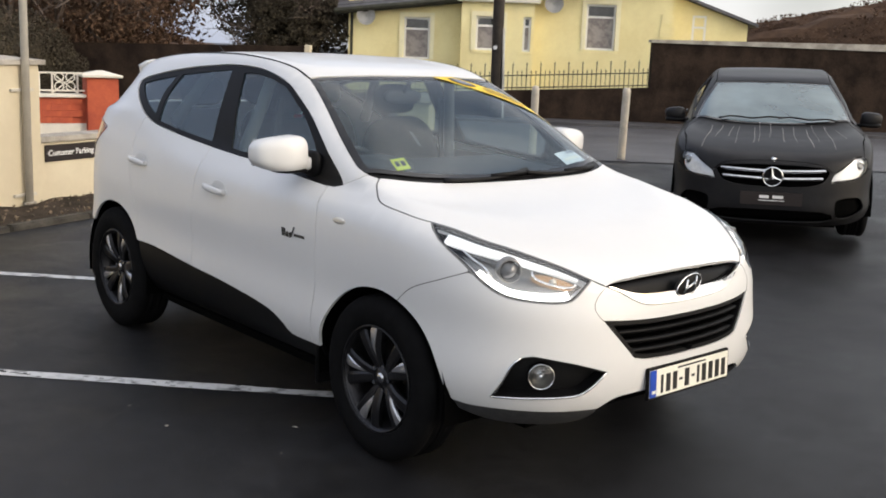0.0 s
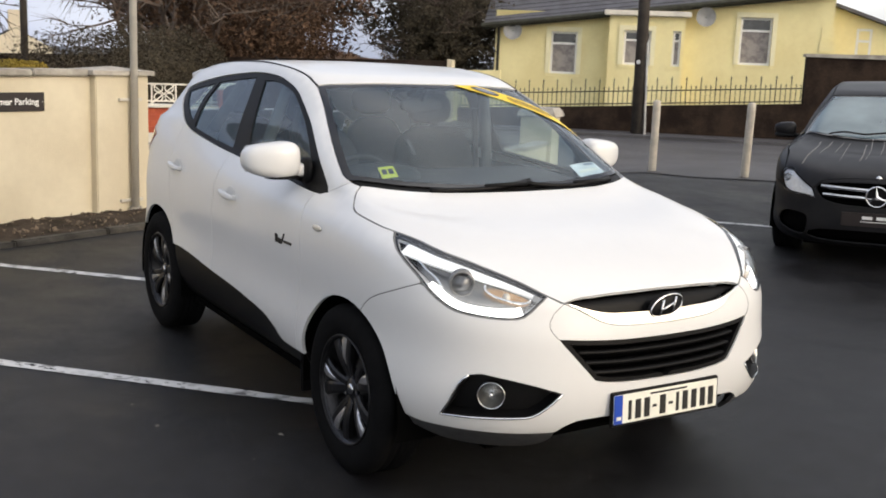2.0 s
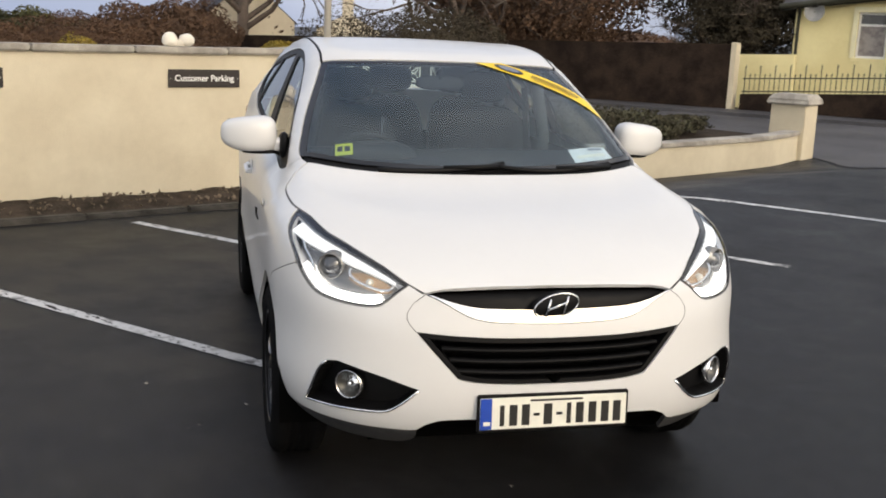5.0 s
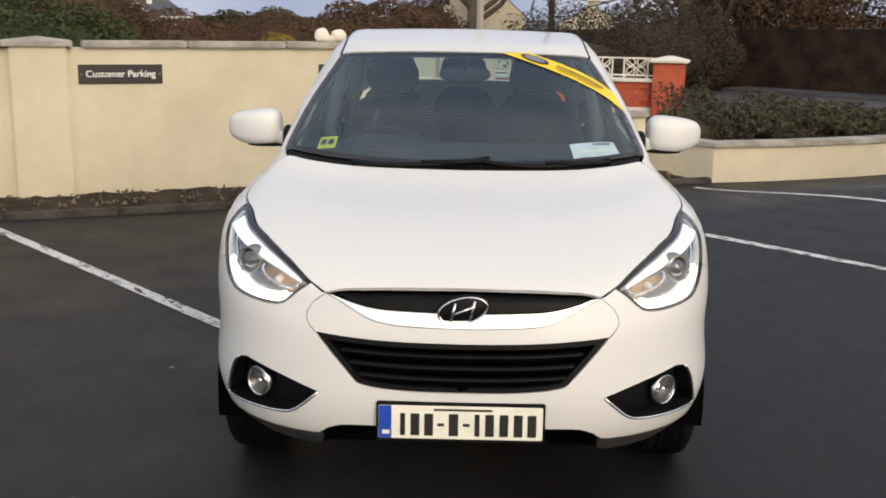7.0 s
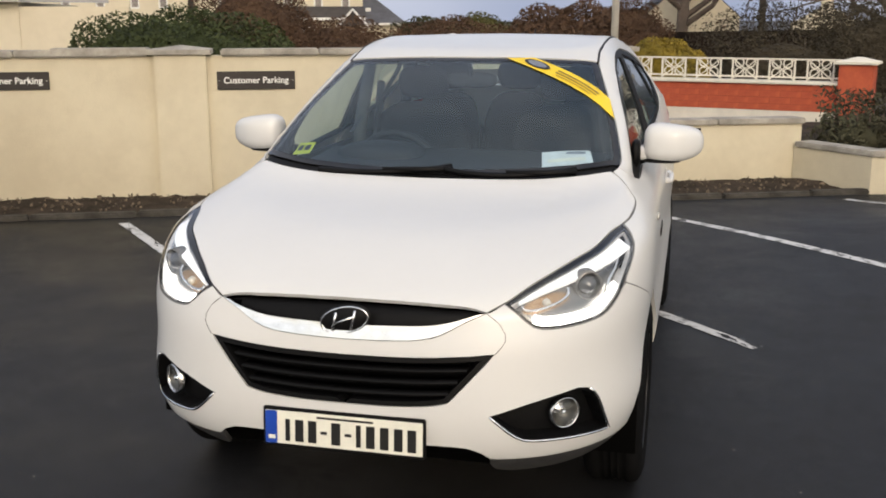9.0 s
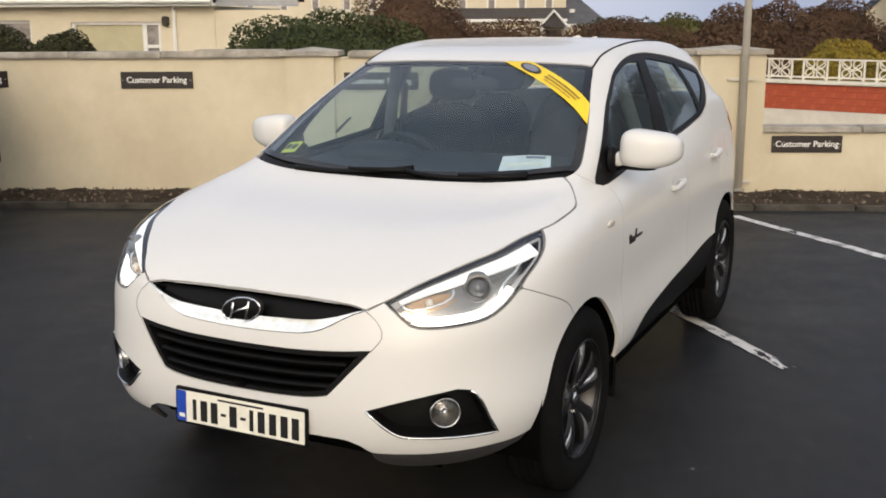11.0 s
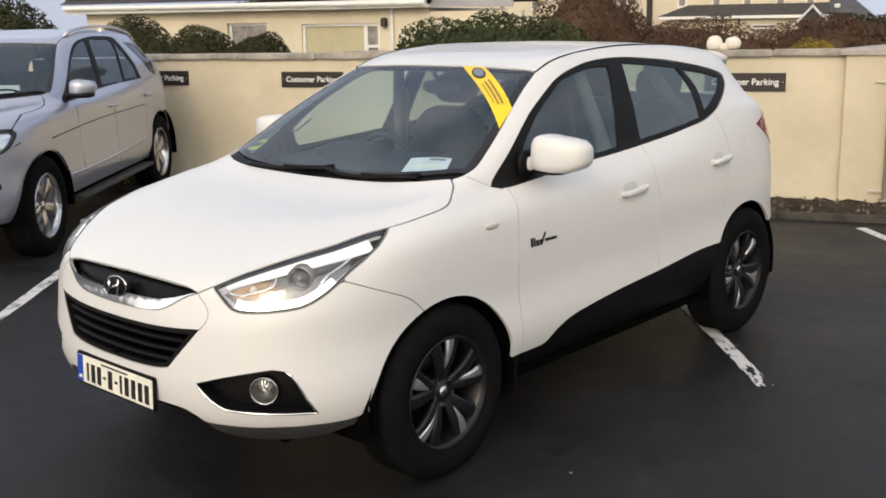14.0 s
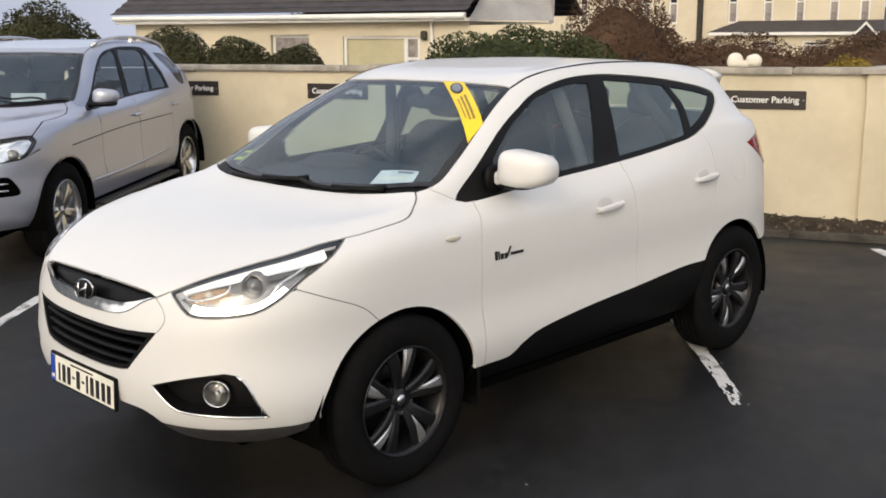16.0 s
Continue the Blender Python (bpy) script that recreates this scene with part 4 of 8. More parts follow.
bh = tagged(empty("tall_house", facing(-36)), "tall pale cream terrace with sash windows", "house")
ops = [(y0 - 0.17, y0 + 0.17, 2.02, 3.5) for y0 in (-8.9, -7.6, -6.4, -5.2, -4.2, -2.05, -0.82, 0.27, 1.41, 2.42)]
part("front_wall", punched(-16, 3.05, -0.6, 7.0, 0, ops), M["cream_house"], bh)
part("side_wall", boxed(2.75, 3.05, 0.3, 8, -0.6, 7.0), M["cream_house"], bh)
for o in ops:
    house_window(bh, *o, 0.1, transom=0.5)
part("roof_slope", roof_slope(-16.3, 3.3, -0.3, 7.0, 4, 9.5, 0.4), M["slate"], bh)
part("downpipe", tube(bmesh.new(), [(-3.2, -0.1, 7.0), (-3.2, -0.1, 0)], 0.11, 8), M["timber"], bh)
part("wing_wall", boxed(3.05, 4.55, 0.4, 4.4, -0.6, 1.5), M["cream_house"], bh)
bm = bmesh.new()
v = [bm.verts.new(p) for p in ((3.05, 0.2, 1.48), (4.75, 0.2, 1.48), (4.75, 4.6, 1.48), (3.05, 4.6, 1.48), (3.05, 2.2, 2.55), (3.6, 2.2, 2.55))]
for f in ((0, 1, 5, 4), (1, 2, 5), (2, 3, 4, 5), (0, 4, 3), (3, 2, 1, 0)):
    bm.faces.new([v[i] for i in f])
part("wing_roof", bm, M["slate"], bh, "grey slate hipped roof")
part("wing_fascia", boxed(3.05, 4.78, 0.15, 0.19, 1.42, 1.50), M["upvc"], bh)
part("roof_light", boxed(3.25, 3.45, 0.92, 1.0, 1.92, 2.06, 0.01), M["upvc"], bh)
ph = tagged(empty("porch_building", facing(-34.5)), "low cream extension with a dark hipped roof and gabled porch", "building")
part("wall", punched(-2.4, 2.95, -0.6, 1.62, 0, ((-1.2, -0.4, 0.9, 1.4), (0.5, 1.3, 0.9, 1.4)), 0.3), M["cream_house"], ph)
house_window(ph, -1.2, -0.4, 0.9, 1.4, 0.05, sill=False)
house_window(ph, 0.5, 1.3, 0.9, 1.4, 0.05, sill=False)
part("fascia", boxed(-2.65, 3.0, -0.24, -0.16, 1.60, 1.70), M["upvc"], ph)
bm = bmesh.new()
v = [bm.verts.new(p) for p in ((-2.7, -0.22, 1.70), (3.05, -0.22, 1.70), (3.05, 1.2, 2.10), (-1.75, 1.2, 2.10), (-2.7, 1.4, 1.70))]
bm.faces.new(v[:4])
bm.faces.new((v[0], v[3], v[4]))
part("roof_slope", bm, M["tile_roof"], ph)
bm = bmesh.new()
v = [bm.verts.new(p) for p in ((1.98, -0.9, 1.42), (2.98, -0.9, 1.42), (2.48, -0.9, 1.96), (2.48, 1.2, 2.08), (3.0, 1.2, 1.5), (1.96, 1.2, 1.5))]
for f in ((0, 1, 2), (1, 4, 3, 2), (2, 3, 5, 0)):
    bm.faces.new([v[i] for i in f])
part("gablet", bm, M["tile_roof"], ph)
part("barge_board", tube(bmesh.new(), [(1.90, -0.94, 1.34), (2.48, -0.94, 1.98), (3.06, -0.94, 1.34)], 0.05, 6), M["upvc"], ph)
for x in (2.05, 2.9):
    part("porch_post", boxed(x - 0.06, x + 0.06, -0.88, -0.76, -0.6, 1.4, 0.01), M["upvc"], ph)
part("porch_window", boxed(2.2, 2.75, -0.6, -0.55, 0.6, 1.3), M["house_glass"], ph)

# ---- hedges, shrubs and trees ----
def leaf_mat(name, a, b, rough=0.7):
    m = mat(name, a, rough, 0, 1.2, 0.2, color2=b, split=(0.35, 0.65), spec=0.15)
    t = m.node_tree
    bs = t.nodes["Principled BSDF"]
    geo = t.nodes.new("ShaderNodeNewGeometry")
    mr = t.nodes.new("ShaderNodeMapRange")
    mr.inputs["To Min"].default_value, mr.inputs["To Max"].default_value = 0.85, 1.15
    t.links.new(geo.outputs["Random Per Island"], mr.inputs["Value"])
    src = bs.inputs["Base Color"].links[0].from_socket
    hs = t.nodes.new("ShaderNodeHueSaturation")
    t.links.new(src, hs.inputs["Color"])
    t.links.new(mr.outputs[0], hs.inputs["Value"])
    t.links.new(hs.outputs[0], bs.inputs["Base Color"])
    return m


M["laurel"] = leaf_mat("laurel leaves", (0.055, 0.068, 0.026), (0.033, 0.044, 0.018), 0.6)
M["olive"] = leaf_mat("olive green leaves", (0.11, 0.105, 0.03), (0.06, 0.06, 0.02))
M["conifer"] = leaf_mat("dark evergreen leaves", (0.058, 0.058, 0.025), (0.03, 0.032, 0.016))
M["brown_leaf"] = leaf_mat("russet winter leaves", (0.115, 0.068, 0.042), (0.068, 0.042, 0.028), 0.8)
M["gold_leaf"] = leaf_mat("golden conifer leaves", (0.3, 0.21, 0.03), (0.16, 0.13, 0.03))
M["dark_leaf"] = leaf_mat("dull dark leaves", (0.066, 0.054, 0.036), (0.04, 0.034, 0.024), 0.8)
M["bark"] = mat("grey brown bark", (0.12, 0.09, 0.072), 0.95, 0, 3, 0.25, 0.8, 30, color2=(0.08, 0.062, 0.05))
M["heath"] = leaf_mat("grey green heath leaves", (0.075, 0.075, 0.045), (0.05, 0.042, 0.028), 0.8)
rng = np.random.default_rng(7)


def leaf_cloud(n, radii, size, lumps=3.0, fill=0.35, flat_base=True, amp=1.0):
    """n small leaves over an uneven, gappy ellipsoid."""
    m = int(n * 1.9)
    d = rng.normal(size=(m, 3))
    d /= np.linalg.norm(d, axis=1)[:, None]
    wave, gaps = np.zeros(m), np.zeros(m)
    for k in range(7):
        f = rng.normal(size=3) * lumps * (0.8 + 0.45 * k)
        wave += np.sin(d @ f + rng.random() * 6) * 0.16 / (1 + 0.35 * k)
        gaps += np.sin(d @ (f * 1.7) + rng.random() * 6)
    ok = gaps > (-2.0 if amp > 0.7 else -9.0)
    if flat_base:
        ok &= d[:, 2] > -0.55
    d, wave = d[ok][:n], wave[ok][:n]
    n = len(d)
    r = (1 + wave * amp) * (1 - fill * rng.random(n) ** 1.6)
    p = d * np.array(radii) * r[:, None]
    a = rng.normal(size=(n, 3))
    a = a - d * (0.3 * np.sum(a * d, axis=1))[:, None]
    a /= np.linalg.norm(a, axis=1)[:, None]
    b = np.cross(d + 0.8 * rng.normal(size=(n, 3)), a)
    b /= np.linalg.norm(b, axis=1)[:, None]
    s = (size * (0.6 + 0.8 * rng.random(n)))[:, None]
    verts = np.stack([p - a * s, p + b * s * 0.45, p + a * s, p - b * s * 0.45], 1).reshape(-1, 3)
    return verts.tolist(), np.arange(n * 4).reshape(-1, 4).tolist()


def bush(name, label, at, radii, n, size, material, stems=6, category="shrub", amp=0.5):
    th = tagged(empty(name, pose(*at)), label, category)
    verts, faces = leaf_cloud(int(n * 2.9), radii, size * 0.6, fill=0.24 if amp < 0.7 else 0.4, amp=amp)
    me = bpy.data.meshes.new("crown")
    me.from_pydata(verts, [], faces)
    me.materials.append(material)
    ob = new("crown", me)
    ob.parent = th
    bm = bmesh.new()
    for k in range(stems):
        a = 2 * math.pi * k / stems
        x, y = math.cos(a) * radii[0] * 0.6, math.sin(a) * radii[1] * 0.6
        tube(bm, [(x * 0.2, y * 0.2, -at[2] - 0.1), (x * 0.6, y * 0.6, -radii[2] * 0.3), (x, y, radii[2] * 0.6)], [0.03, 0.02, 0.008], 5)
    part("stems", bm, M["bark"], th)
    core = 0.95 if category == "wood" else 0.83 if amp < 0.7 else 0.55
    # a dim heart so that the crown is not see-through
    bm = bmesh.new()
    bmesh.ops.create_icosphere(bm, subdivisions=4, radius=1.0, matrix=Matrix.Diagonal((radii[0] * core, radii[1] * core, radii[2] * core, 1)))
    for v in bm.verts:
        v.co *= 1 + 0.12 * noise.noise(v.co * 2) + 0.09 * noise.noise(v.co * 9)
    part("inner_foliage", bm, material, th)
    return th


bush("laurel_hedge", "dense green laurel hedge behind the wall", (-8.3, -1.5, 0.85), (0.9, 1.45, 0.95), 11000, 0.042, M["laurel"], amp=0.35)
bush("russet_shrub", "tall russet brown winter shrub", (-10.6, -0.7, 0.9), (0.9, 1.0, 1.35), 11000, 0.034, M["brown_leaf"])
bush("russet_shrub", "low russet brown winter shrub", (-10.2, 0.55, 0.75), (0.8, 0.9, 0.8), 8000, 0.032, M["brown_leaf"])
bush("russet_hedge", "brown beech hedge with dead leaves", (-13.2, 0.6, 0.8), (0.8, 1.5, 0.85), 9000, 0.038, M["brown_leaf"])
bush("russet_hedge", "brown beech hedge with dead leaves", (-13.4, 2.5, 0.75), (0.8, 1.4, 0.9), 9000, 0.038, M["brown_leaf"])
bush("golden_shrub", "small golden green shrub", (-12.4, 2.3, 0.8), (0.5, 0.6, 0.5), 2200, 0.04, M["gold_leaf"])
for y, rz, ry in ((-7.0, 1.05, 0.85), (-5.85, 0.85, 0.62), (-4.95, 0.75, 0.5)):
    bush("clipped_bush", "rounded dark green clipped bush", (-9.0, y, 0.85), (0.7, ry, rz), 5200, 0.04, M["conifer"], amp=0.25)
bush("clipped_bush", "large dark evergreen bush", (-9.2, -9.6, 1.0), (0.9, 1.15, 1.25), 5000, 0.055, M["conifer"])
bush("evergreen_shrub", "broad dark evergreen shrub", (-20, 3.4, 0.4), (1.4, 1.5, 1.3), 5000, 0.08, M["conifer"])
bush("evergreen_shrub", "broad olive green shrub", (-27.5, 5.9, 0.4), (1.5, 1.5, 1.35), 5500, 0.08, M["olive"])
bush("russet_shrub", "broad russet brown winter shrub", (-20, 6.3, 0.5), (1.4, 1.9, 1.4), 6500, 0.08, M["brown_leaf"])
bush("golden_shrub", "golden conifer bush behind the red wall", (-12.7, 5.85, 0.55), (0.82, 0.88, 0.84), 8000, 0.04, M["gold_leaf"], amp=0.3)
bush("dark_hedge", "dark winter hedge behind the red wall", (-16, 9.8, 0.5), (1.2, 2.2, 1.2), 9000, 0.05, M["dark_leaf"], amp=1.0)
bush("dark_hedge", "tall dark winter hedge", (-18, 13.0, 0.8), (1.6, 2.4, 1.5), 9000, 0.055, M["dark_leaf"], amp=1.0)
for x, y, rx, ry, rz in ((-6.6, 5.9, 0.5, 0.6, 0.42), (-6.5, 6.9, 0.55, 0.6, 0.34), (-6.7, 8.0, 0.6, 0.7, 0.3), (-7.2, 9.2, 0.6, 0.7, 0.14)):
    bush("planter_shrub", "wispy dark evergreen shrub in the planter", (x, y, 0.45), (rx, ry, rz), 1500, 0.045, M["heath"], 16, amp=1.0)


def limb(out, pts, radii, n):
    """A tapered bar, written into the lists of out."""
    verts, faces = out
    d = (pts[-1] - pts[0]).normalized()
    side = d.orthogonal().normalized()
    up = d.cross(side)
    base = len(verts)
    for p, r in zip(pts, radii):
        for k in range(n):
            a = 2 * math.pi * k / n
            verts.append(p + side * (r * math.cos(a)) + up * (r * math.sin(a)))
    for i in range(len(pts) - 1):
        for k in range(n):
            j = (k + 1) % n
            faces.append((base + i * n + k, base + i * n + j, base + (i + 1) * n + j, base + (i + 1) * n + k))


def branch(out, p, d, length, r, level, twigs):
    q = p + d * length
    if level == 0:
        verts, faces = out
        side = d.orthogonal().normalized() * r
        i = len(verts)
        verts += [p + side, p - side, q]
        faces.append((i, i + 1, i + 2))
        return
    bend = Vector((random.gauss(0, 1), random.gauss(0, 1), random.gauss(0, 0.5))) * 0.12 * length
    limb(out, [p, (p + q) / 2 + bend, q], [r, r * 0.82, r * 0.66], 7 if level > 2 else 4)
    n = twigs if level == 1 else random.randint(3, 4)
    for k in range(n):
        t = 0.45 + 0.55 * (k + 1) / n
        s = p.lerp(q, t) + bend * (1 - abs(2 * t - 1)) * 0.7
        spread = 0.75 if level > 1 else 1.0
        nd = (d + Vector((random.gauss(0, 1), random.gauss(0, 1), random.gauss(0.12, 0.6))) * spread).normalized()
        branch(out, s, nd, length * random.uniform(0.55, 0.8), r * 0.52, level - 1, twigs)


def tree(label, at, h, leaves=0, material=None, levels=4, spread=0.33, twigs=9):
    th = tagged(empty("tree", pose(*at)), label, "tree")
    bm = bmesh.new()
    tube(bm, [(0, 0, -0.3), (0.05, 0, h * 0.16), (0, 0.05, h * 0.34)], [h * 0.034, h * 0.026, h * 0.022], 10)
    part("trunk", bm, M["bark"], th, smooth=True)
    out = ([], [])
    for k in range(6):
        a = 2 * math.pi * (k + random.random() * 0.6) / 6
        d = Vector((math.cos(a) * 0.8, math.sin(a) * 0.8, 0.75)).normalized()
        branch(out, Vector((0, 0, h * random.uniform(0.16, 0.34))), d, h * spread, h * 0.013, levels - 1, twigs)
    branch(out, Vector((0, 0, h * 0.33)), Vector((0, 0, 1)), h * spread, h * 0.016, levels - 1, twigs)
    me = bpy.data.meshes.new("bough")
    me.from_pydata(out[0], [], out[1])
    me.materials.append(M["bark"])
    new("bough", me).parent = th
    if leaves:
        verts, faces = leaf_cloud(leaves, (h * 0.42, h * 0.42, h * 0.36), h * 0.0105, 2.5, 0.85, False)
        me = bpy.data.meshes.new("crown")
        me.from_pydata([(x, y, z + h * 0.5) for x, y, z in verts], [], faces)
        me.materials.append(material)
        new("crown", me).parent = th
    return th


t1 = tree("spreading tree with brown winter crown", (-20.5, 19.0, 0), 7.5, 17000, M["brown_leaf"])
t2 = tree("bare winter tree with fine twigs", (-22.5, 17.8, 0), 7.5, 5000, M["brown_leaf"])
t3 = tree("dark bushy tree behind the stone wall", (-17.0, 23.8, 0), 6.8, 24000, M["dark_leaf"])
for src, x, y, rz, sc in ((t1, -23.2, 21.5, 80, 1.0), (t3, -14.8, 27.5, 60, 1.05), (t2, -24.5, 19.5, 20, 0.9),
                          (t3, -15.9, 21.6, 130, 0.62), (t1, -18.6, 17.3, 300, 0.62), (t3, -27.0, 22.5, 10, 1.1)):
    src.scale = (sc, sc, sc)
    copy_thing(src, pose(x, y, 0, 0, 0, rz))
    src.scale = (1, 1, 1)
tree("spreading bare tree beside pale buildings", (-27.5, 12.2, 0), 7.5, 300, M["brown_leaf"], twigs=5)
tree("slim bare tree over the red wall", (-19.5, 14.6, 0), 6.0, 800, M["brown_leaf"], twigs=6)
bush("russet_shrub", "rounded russet brown winter shrub", (-25.0, 9.4, 0.7), (1.3, 1.5, 1.45), 6000, 0.07, M["brown_leaf"])
# distant wood beyond the high wall and pale buildings in the gaps
bush("far_wood", "brown leafless wood in the distance", (4.0, 52.0, 1.0), (16, 4, 4.1), 26000, 0.13, M["brown_leaf"], 8, "wood", amp=0.3)
bush("far_wood", "brown leafless wood in the distance", (-40.0, 38.0, 0.3), (12, 6, 1.6), 22000, 0.14, M["brown_leaf"], 8, "wood", amp=0.3)
bush("far_wood", "dark green trees in the distance", (-52.0, 10.0, 0.0), (5, 13, 1.5), 14000, 0.14, M["conifer"], 8, "wood", amp=0.3)
bush("far_wood", "dark green trees in the distance", (-45.0, -22.0, 0.5), (5, 9, 2.4), 10000, 0.14, M["conifer"], 8, "wood", amp=0.3)


def gabled(at, turn, label, w, low, apex, deep):
    """A pale house whose gable end looks towards the car park."""
    th = tagged(empty("far_building", pose(*at, 0, 0, turn)), label, "house")
    bm = bmesh.new()
    ends = [[bm.verts.new((x, y, z)) for x, z in ((-w, -0.5), (w, -0.5), (w, low), (0, apex), (-w, low))] for y in (0, deep)]
    bm.faces.new(ends[0])
    bm.faces.new(ends[1][::-1])
    for i in (0, 1, 4):
        bm.faces.new((ends[0][i], ends[1][i], ends[1][(i + 1) % 5], ends[0][(i + 1) % 5]))
    part("wall", bm, M["cream_house"], th)
    for sg in (-1, 1):
        bm = bmesh.new()
        q = [bm.verts.new(p) for p in ((sg * (w + 0.15), 0.05, low - 0.08), (0, 0.05, apex + 0.03), (0, deep, apex + 0.03), (sg * (w + 0.15), deep, low - 0.08))]
        bm.faces.new(q)
        bmesh.ops.solidify(bm, geom=bm.faces[:], thickness=0.08)
        part("roof_slope", bm, M["slate"], th)
    part("chimney", boxed(-0.3, 0.3, 0.6, 1.2, apex - 0.2, apex + 0.9, 0.03), M["cream_house"], th)
    return th


gabled((-28.4, 12.9, 0), 75, "pale cream gabled house among trees", 1.5, 1.7, 3.0, 5.0)
gabled((-46.0, 27.4, 0), 60, "small pale cream gabled house among far trees", 1.7, 1.35, 2.3, 5.0)
fp = tagged(empty("street_pole", pose(-22.5, 12.4, 0)), "dark timber street pole", "utility pole")
part("shaft", tube(bmesh.new(), [(0, 0, -0.2), (0, 0, 8.0)], [0.10, 0.08], 10), M["timber"], fp, smooth=True)
part("cross_arm", boxed(-0.7, 0.7, -0.05, 0.05, 7.3, 7.4, 0.01), M["timber"], fp)
copy_thing(fp, pose(-28.0, -11.6, 0, 0, 0, 30))

# ---- the white car ----
THETA = -23.3
car = tagged(empty("suv_car", pose(0, 0, 0, 0, 0, THETA)), "white compact SUV with grey alloy wheels parked on asphalt", "car")
RINGS = [
    ring(0.74, 0.0, -3.40, -2.7, 0.80, 0.80, 3.0, 2.2, [(0.8, 0.27), (-3.5, 0.27)]),
    ring(0.845, 0.0, -3.50, -2.7, 0.87, 0.87, 3.0, 2.2, [(0.8, 0.36), (-3.5, 0.36)]),
    ring(0.880, 0.0, -3.53, -2.7, 0.903, 0.905, 3.0, 2.2, [(0.8, 0.48), (-3.5, 0.5)]),
    ring(0.872, 0.0, -3.52, -2.7, 0.891, 0.891, 3.0, 2.2, [(0.8, 0.64), (-3.5, 0.7)]),
    ring(0.848, 0.0, -3.48, -2.7, 0.899, 0.892, 2.9, 2.2, [(0.8, 0.78), (0.3, 0.82), (-0.5, 0.84), (-3.5, 0.9)]),
    ring(0.795, -0.1, -3.46, -2.7, 0.882, 0.865, 2.7, 2.2, [(0.79, 0.865), (0.7, 0.893), (0.5, 0.943), (0.2, 0.98), (-0.3, 1.0), (-1.3, 1.02), (-2.3, 1.06), (-3.4, 1.08)]),
    ring(0.46, -0.25, -3.42, -2.65, 0.792, 0.815, 2.5, 2.2, [(0.46, 0.995), (0.3, 1.024), (0.0, 1.068), (-0.3, 1.085), (-1.0, 1.115), (-1.7, 1.165), (-2.3, 1.24), (-3.0, 1.25), (-3.4, 1.22)]),
    ring(-0.06, -0.55, -3.34, -2.5, 0.775, 0.79, 4.0, 2.3, [(-0.06, 1.09), (-0.25, 1.128), (-0.5, 1.145), (-1.0, 1.155), (-1.7, 1.205), (-2.3, 1.29), (-3.1, 1.29), (-3.3, 1.27)]),
    ring(-0.50, -0.97, -3.22, -2.45, 0.715, 0.72, 4.6, 2.4, [(-0.5, 1.335), (-1.5, 1.36), (-2.3, 1.40), (-3.2, 1.40)]),
    ring(-0.95, -1.36, -3.10, -2.5, 0.60, 0.60, 5.0, 2.6, [(-0.95, 1.535), (-1.3, 1.575), (-1.7, 1.59), (-2.4, 1.565), (-3.1, 1.50)]),
    ring(-1.14, -1.5, -2.98, -2.5, 0.44, 0.44, 4.0, 2.6, [(-1.14, 1.580), (-1.7, 1.619), (-2.4, 1.594), (-3.0, 1.52)]),
    ring(-1.5, -1.6, -2.7, -2.5, 0.0, 0.0, 3.0, 2.6, [(-1.4, 1.604), (-1.8, 1.628), (-2.4, 1.604), (-2.8, 1.562)]),
]
skin = Skin(RINGS)
REAR = -2.60
W, B = M["white_paint"], M["black"]


def S(*pts):
    """Side outline points (x, z) as places beside the left flank."""
    return smooth([(x, 0.9, z) for x, z in pts])


def raw(*pts):
    return [Vector(p) for p in pts]


def arc(cx, cz, r, a0, a1, n=24, y=0.9, rz=None):
    return [Vector((cx + r * math.cos(radians(a0 + (a1 - a0) * i / n)), y, cz + (rz or r) * math.sin(radians(a0 + (a1 - a0) * i / n)))) for i in range(n + 1)]


# lines shared by neighbouring panels
front_arch = arc(0.0, 0.335, 0.405, 12, 170, rz=0.392)
rear_arch = arc(-2.585, 0.36, 0.41, 165, 33, rz=0.387)
seam = S((0.462, 0.875), (0.356, 0.832), (0.214, 0.773), (front_arch[9].x, front_arch[9].z))
hood_side = smooth([(0.207, 0.791, 1.02), (0.147, 0.808, 1.026), (0.04, 0.818, 1.04), (-0.068, 0.817, 1.052), (-0.125, 0.80, 1.068), (-0.165, 0.776, 1.09), (-0.208, 0.745, 1.115), (-0.232, 0.712, 1.134)])
belt = S((-0.385, 1.092), (-0.43, 1.080), (-0.586, 1.086), (-1.016, 1.118), (-1.33, 1.136), (-1.566, 1.153), (-1.816, 1.175), (-2.083, 1.206), (-2.197, 1.223), (-2.33, 1.262), (-2.478, 1.327), (-2.585, 1.381))
dlo_top = S((-2.585, 1.381), (-2.63, 1.424), (-2.54, 1.458), (-2.325, 1.496), (-2.065, 1.528), (-1.814, 1.548), (-1.62, 1.558), (-1.38, 1.552), (-1.186, 1.525), (-1.036, 1.488), (-0.932, 1.443), (-0.782, 1.367), (-0.678, 1.303), (-0.533, 1.20), (-0.425, 1.13), (-0.385, 1.092))
door_a = S((-0.47, 1.081), (-0.453, 1.03), (-0.432, 0.92), (-0.433, 0.73), (-0.445, 0.55), (-0.458, 0.388))
door_b = S((-1.53, 1.150), (-1.56, 1.0), (-1.58, 0.8), (-1.57, 0.54))
door_c = S((-2.30, 1.252), (-2.36, 1.13), (-2.36, 0.95), (-2.29, 0.78), (rear_arch[-1].x, rear_arch[-1].z))
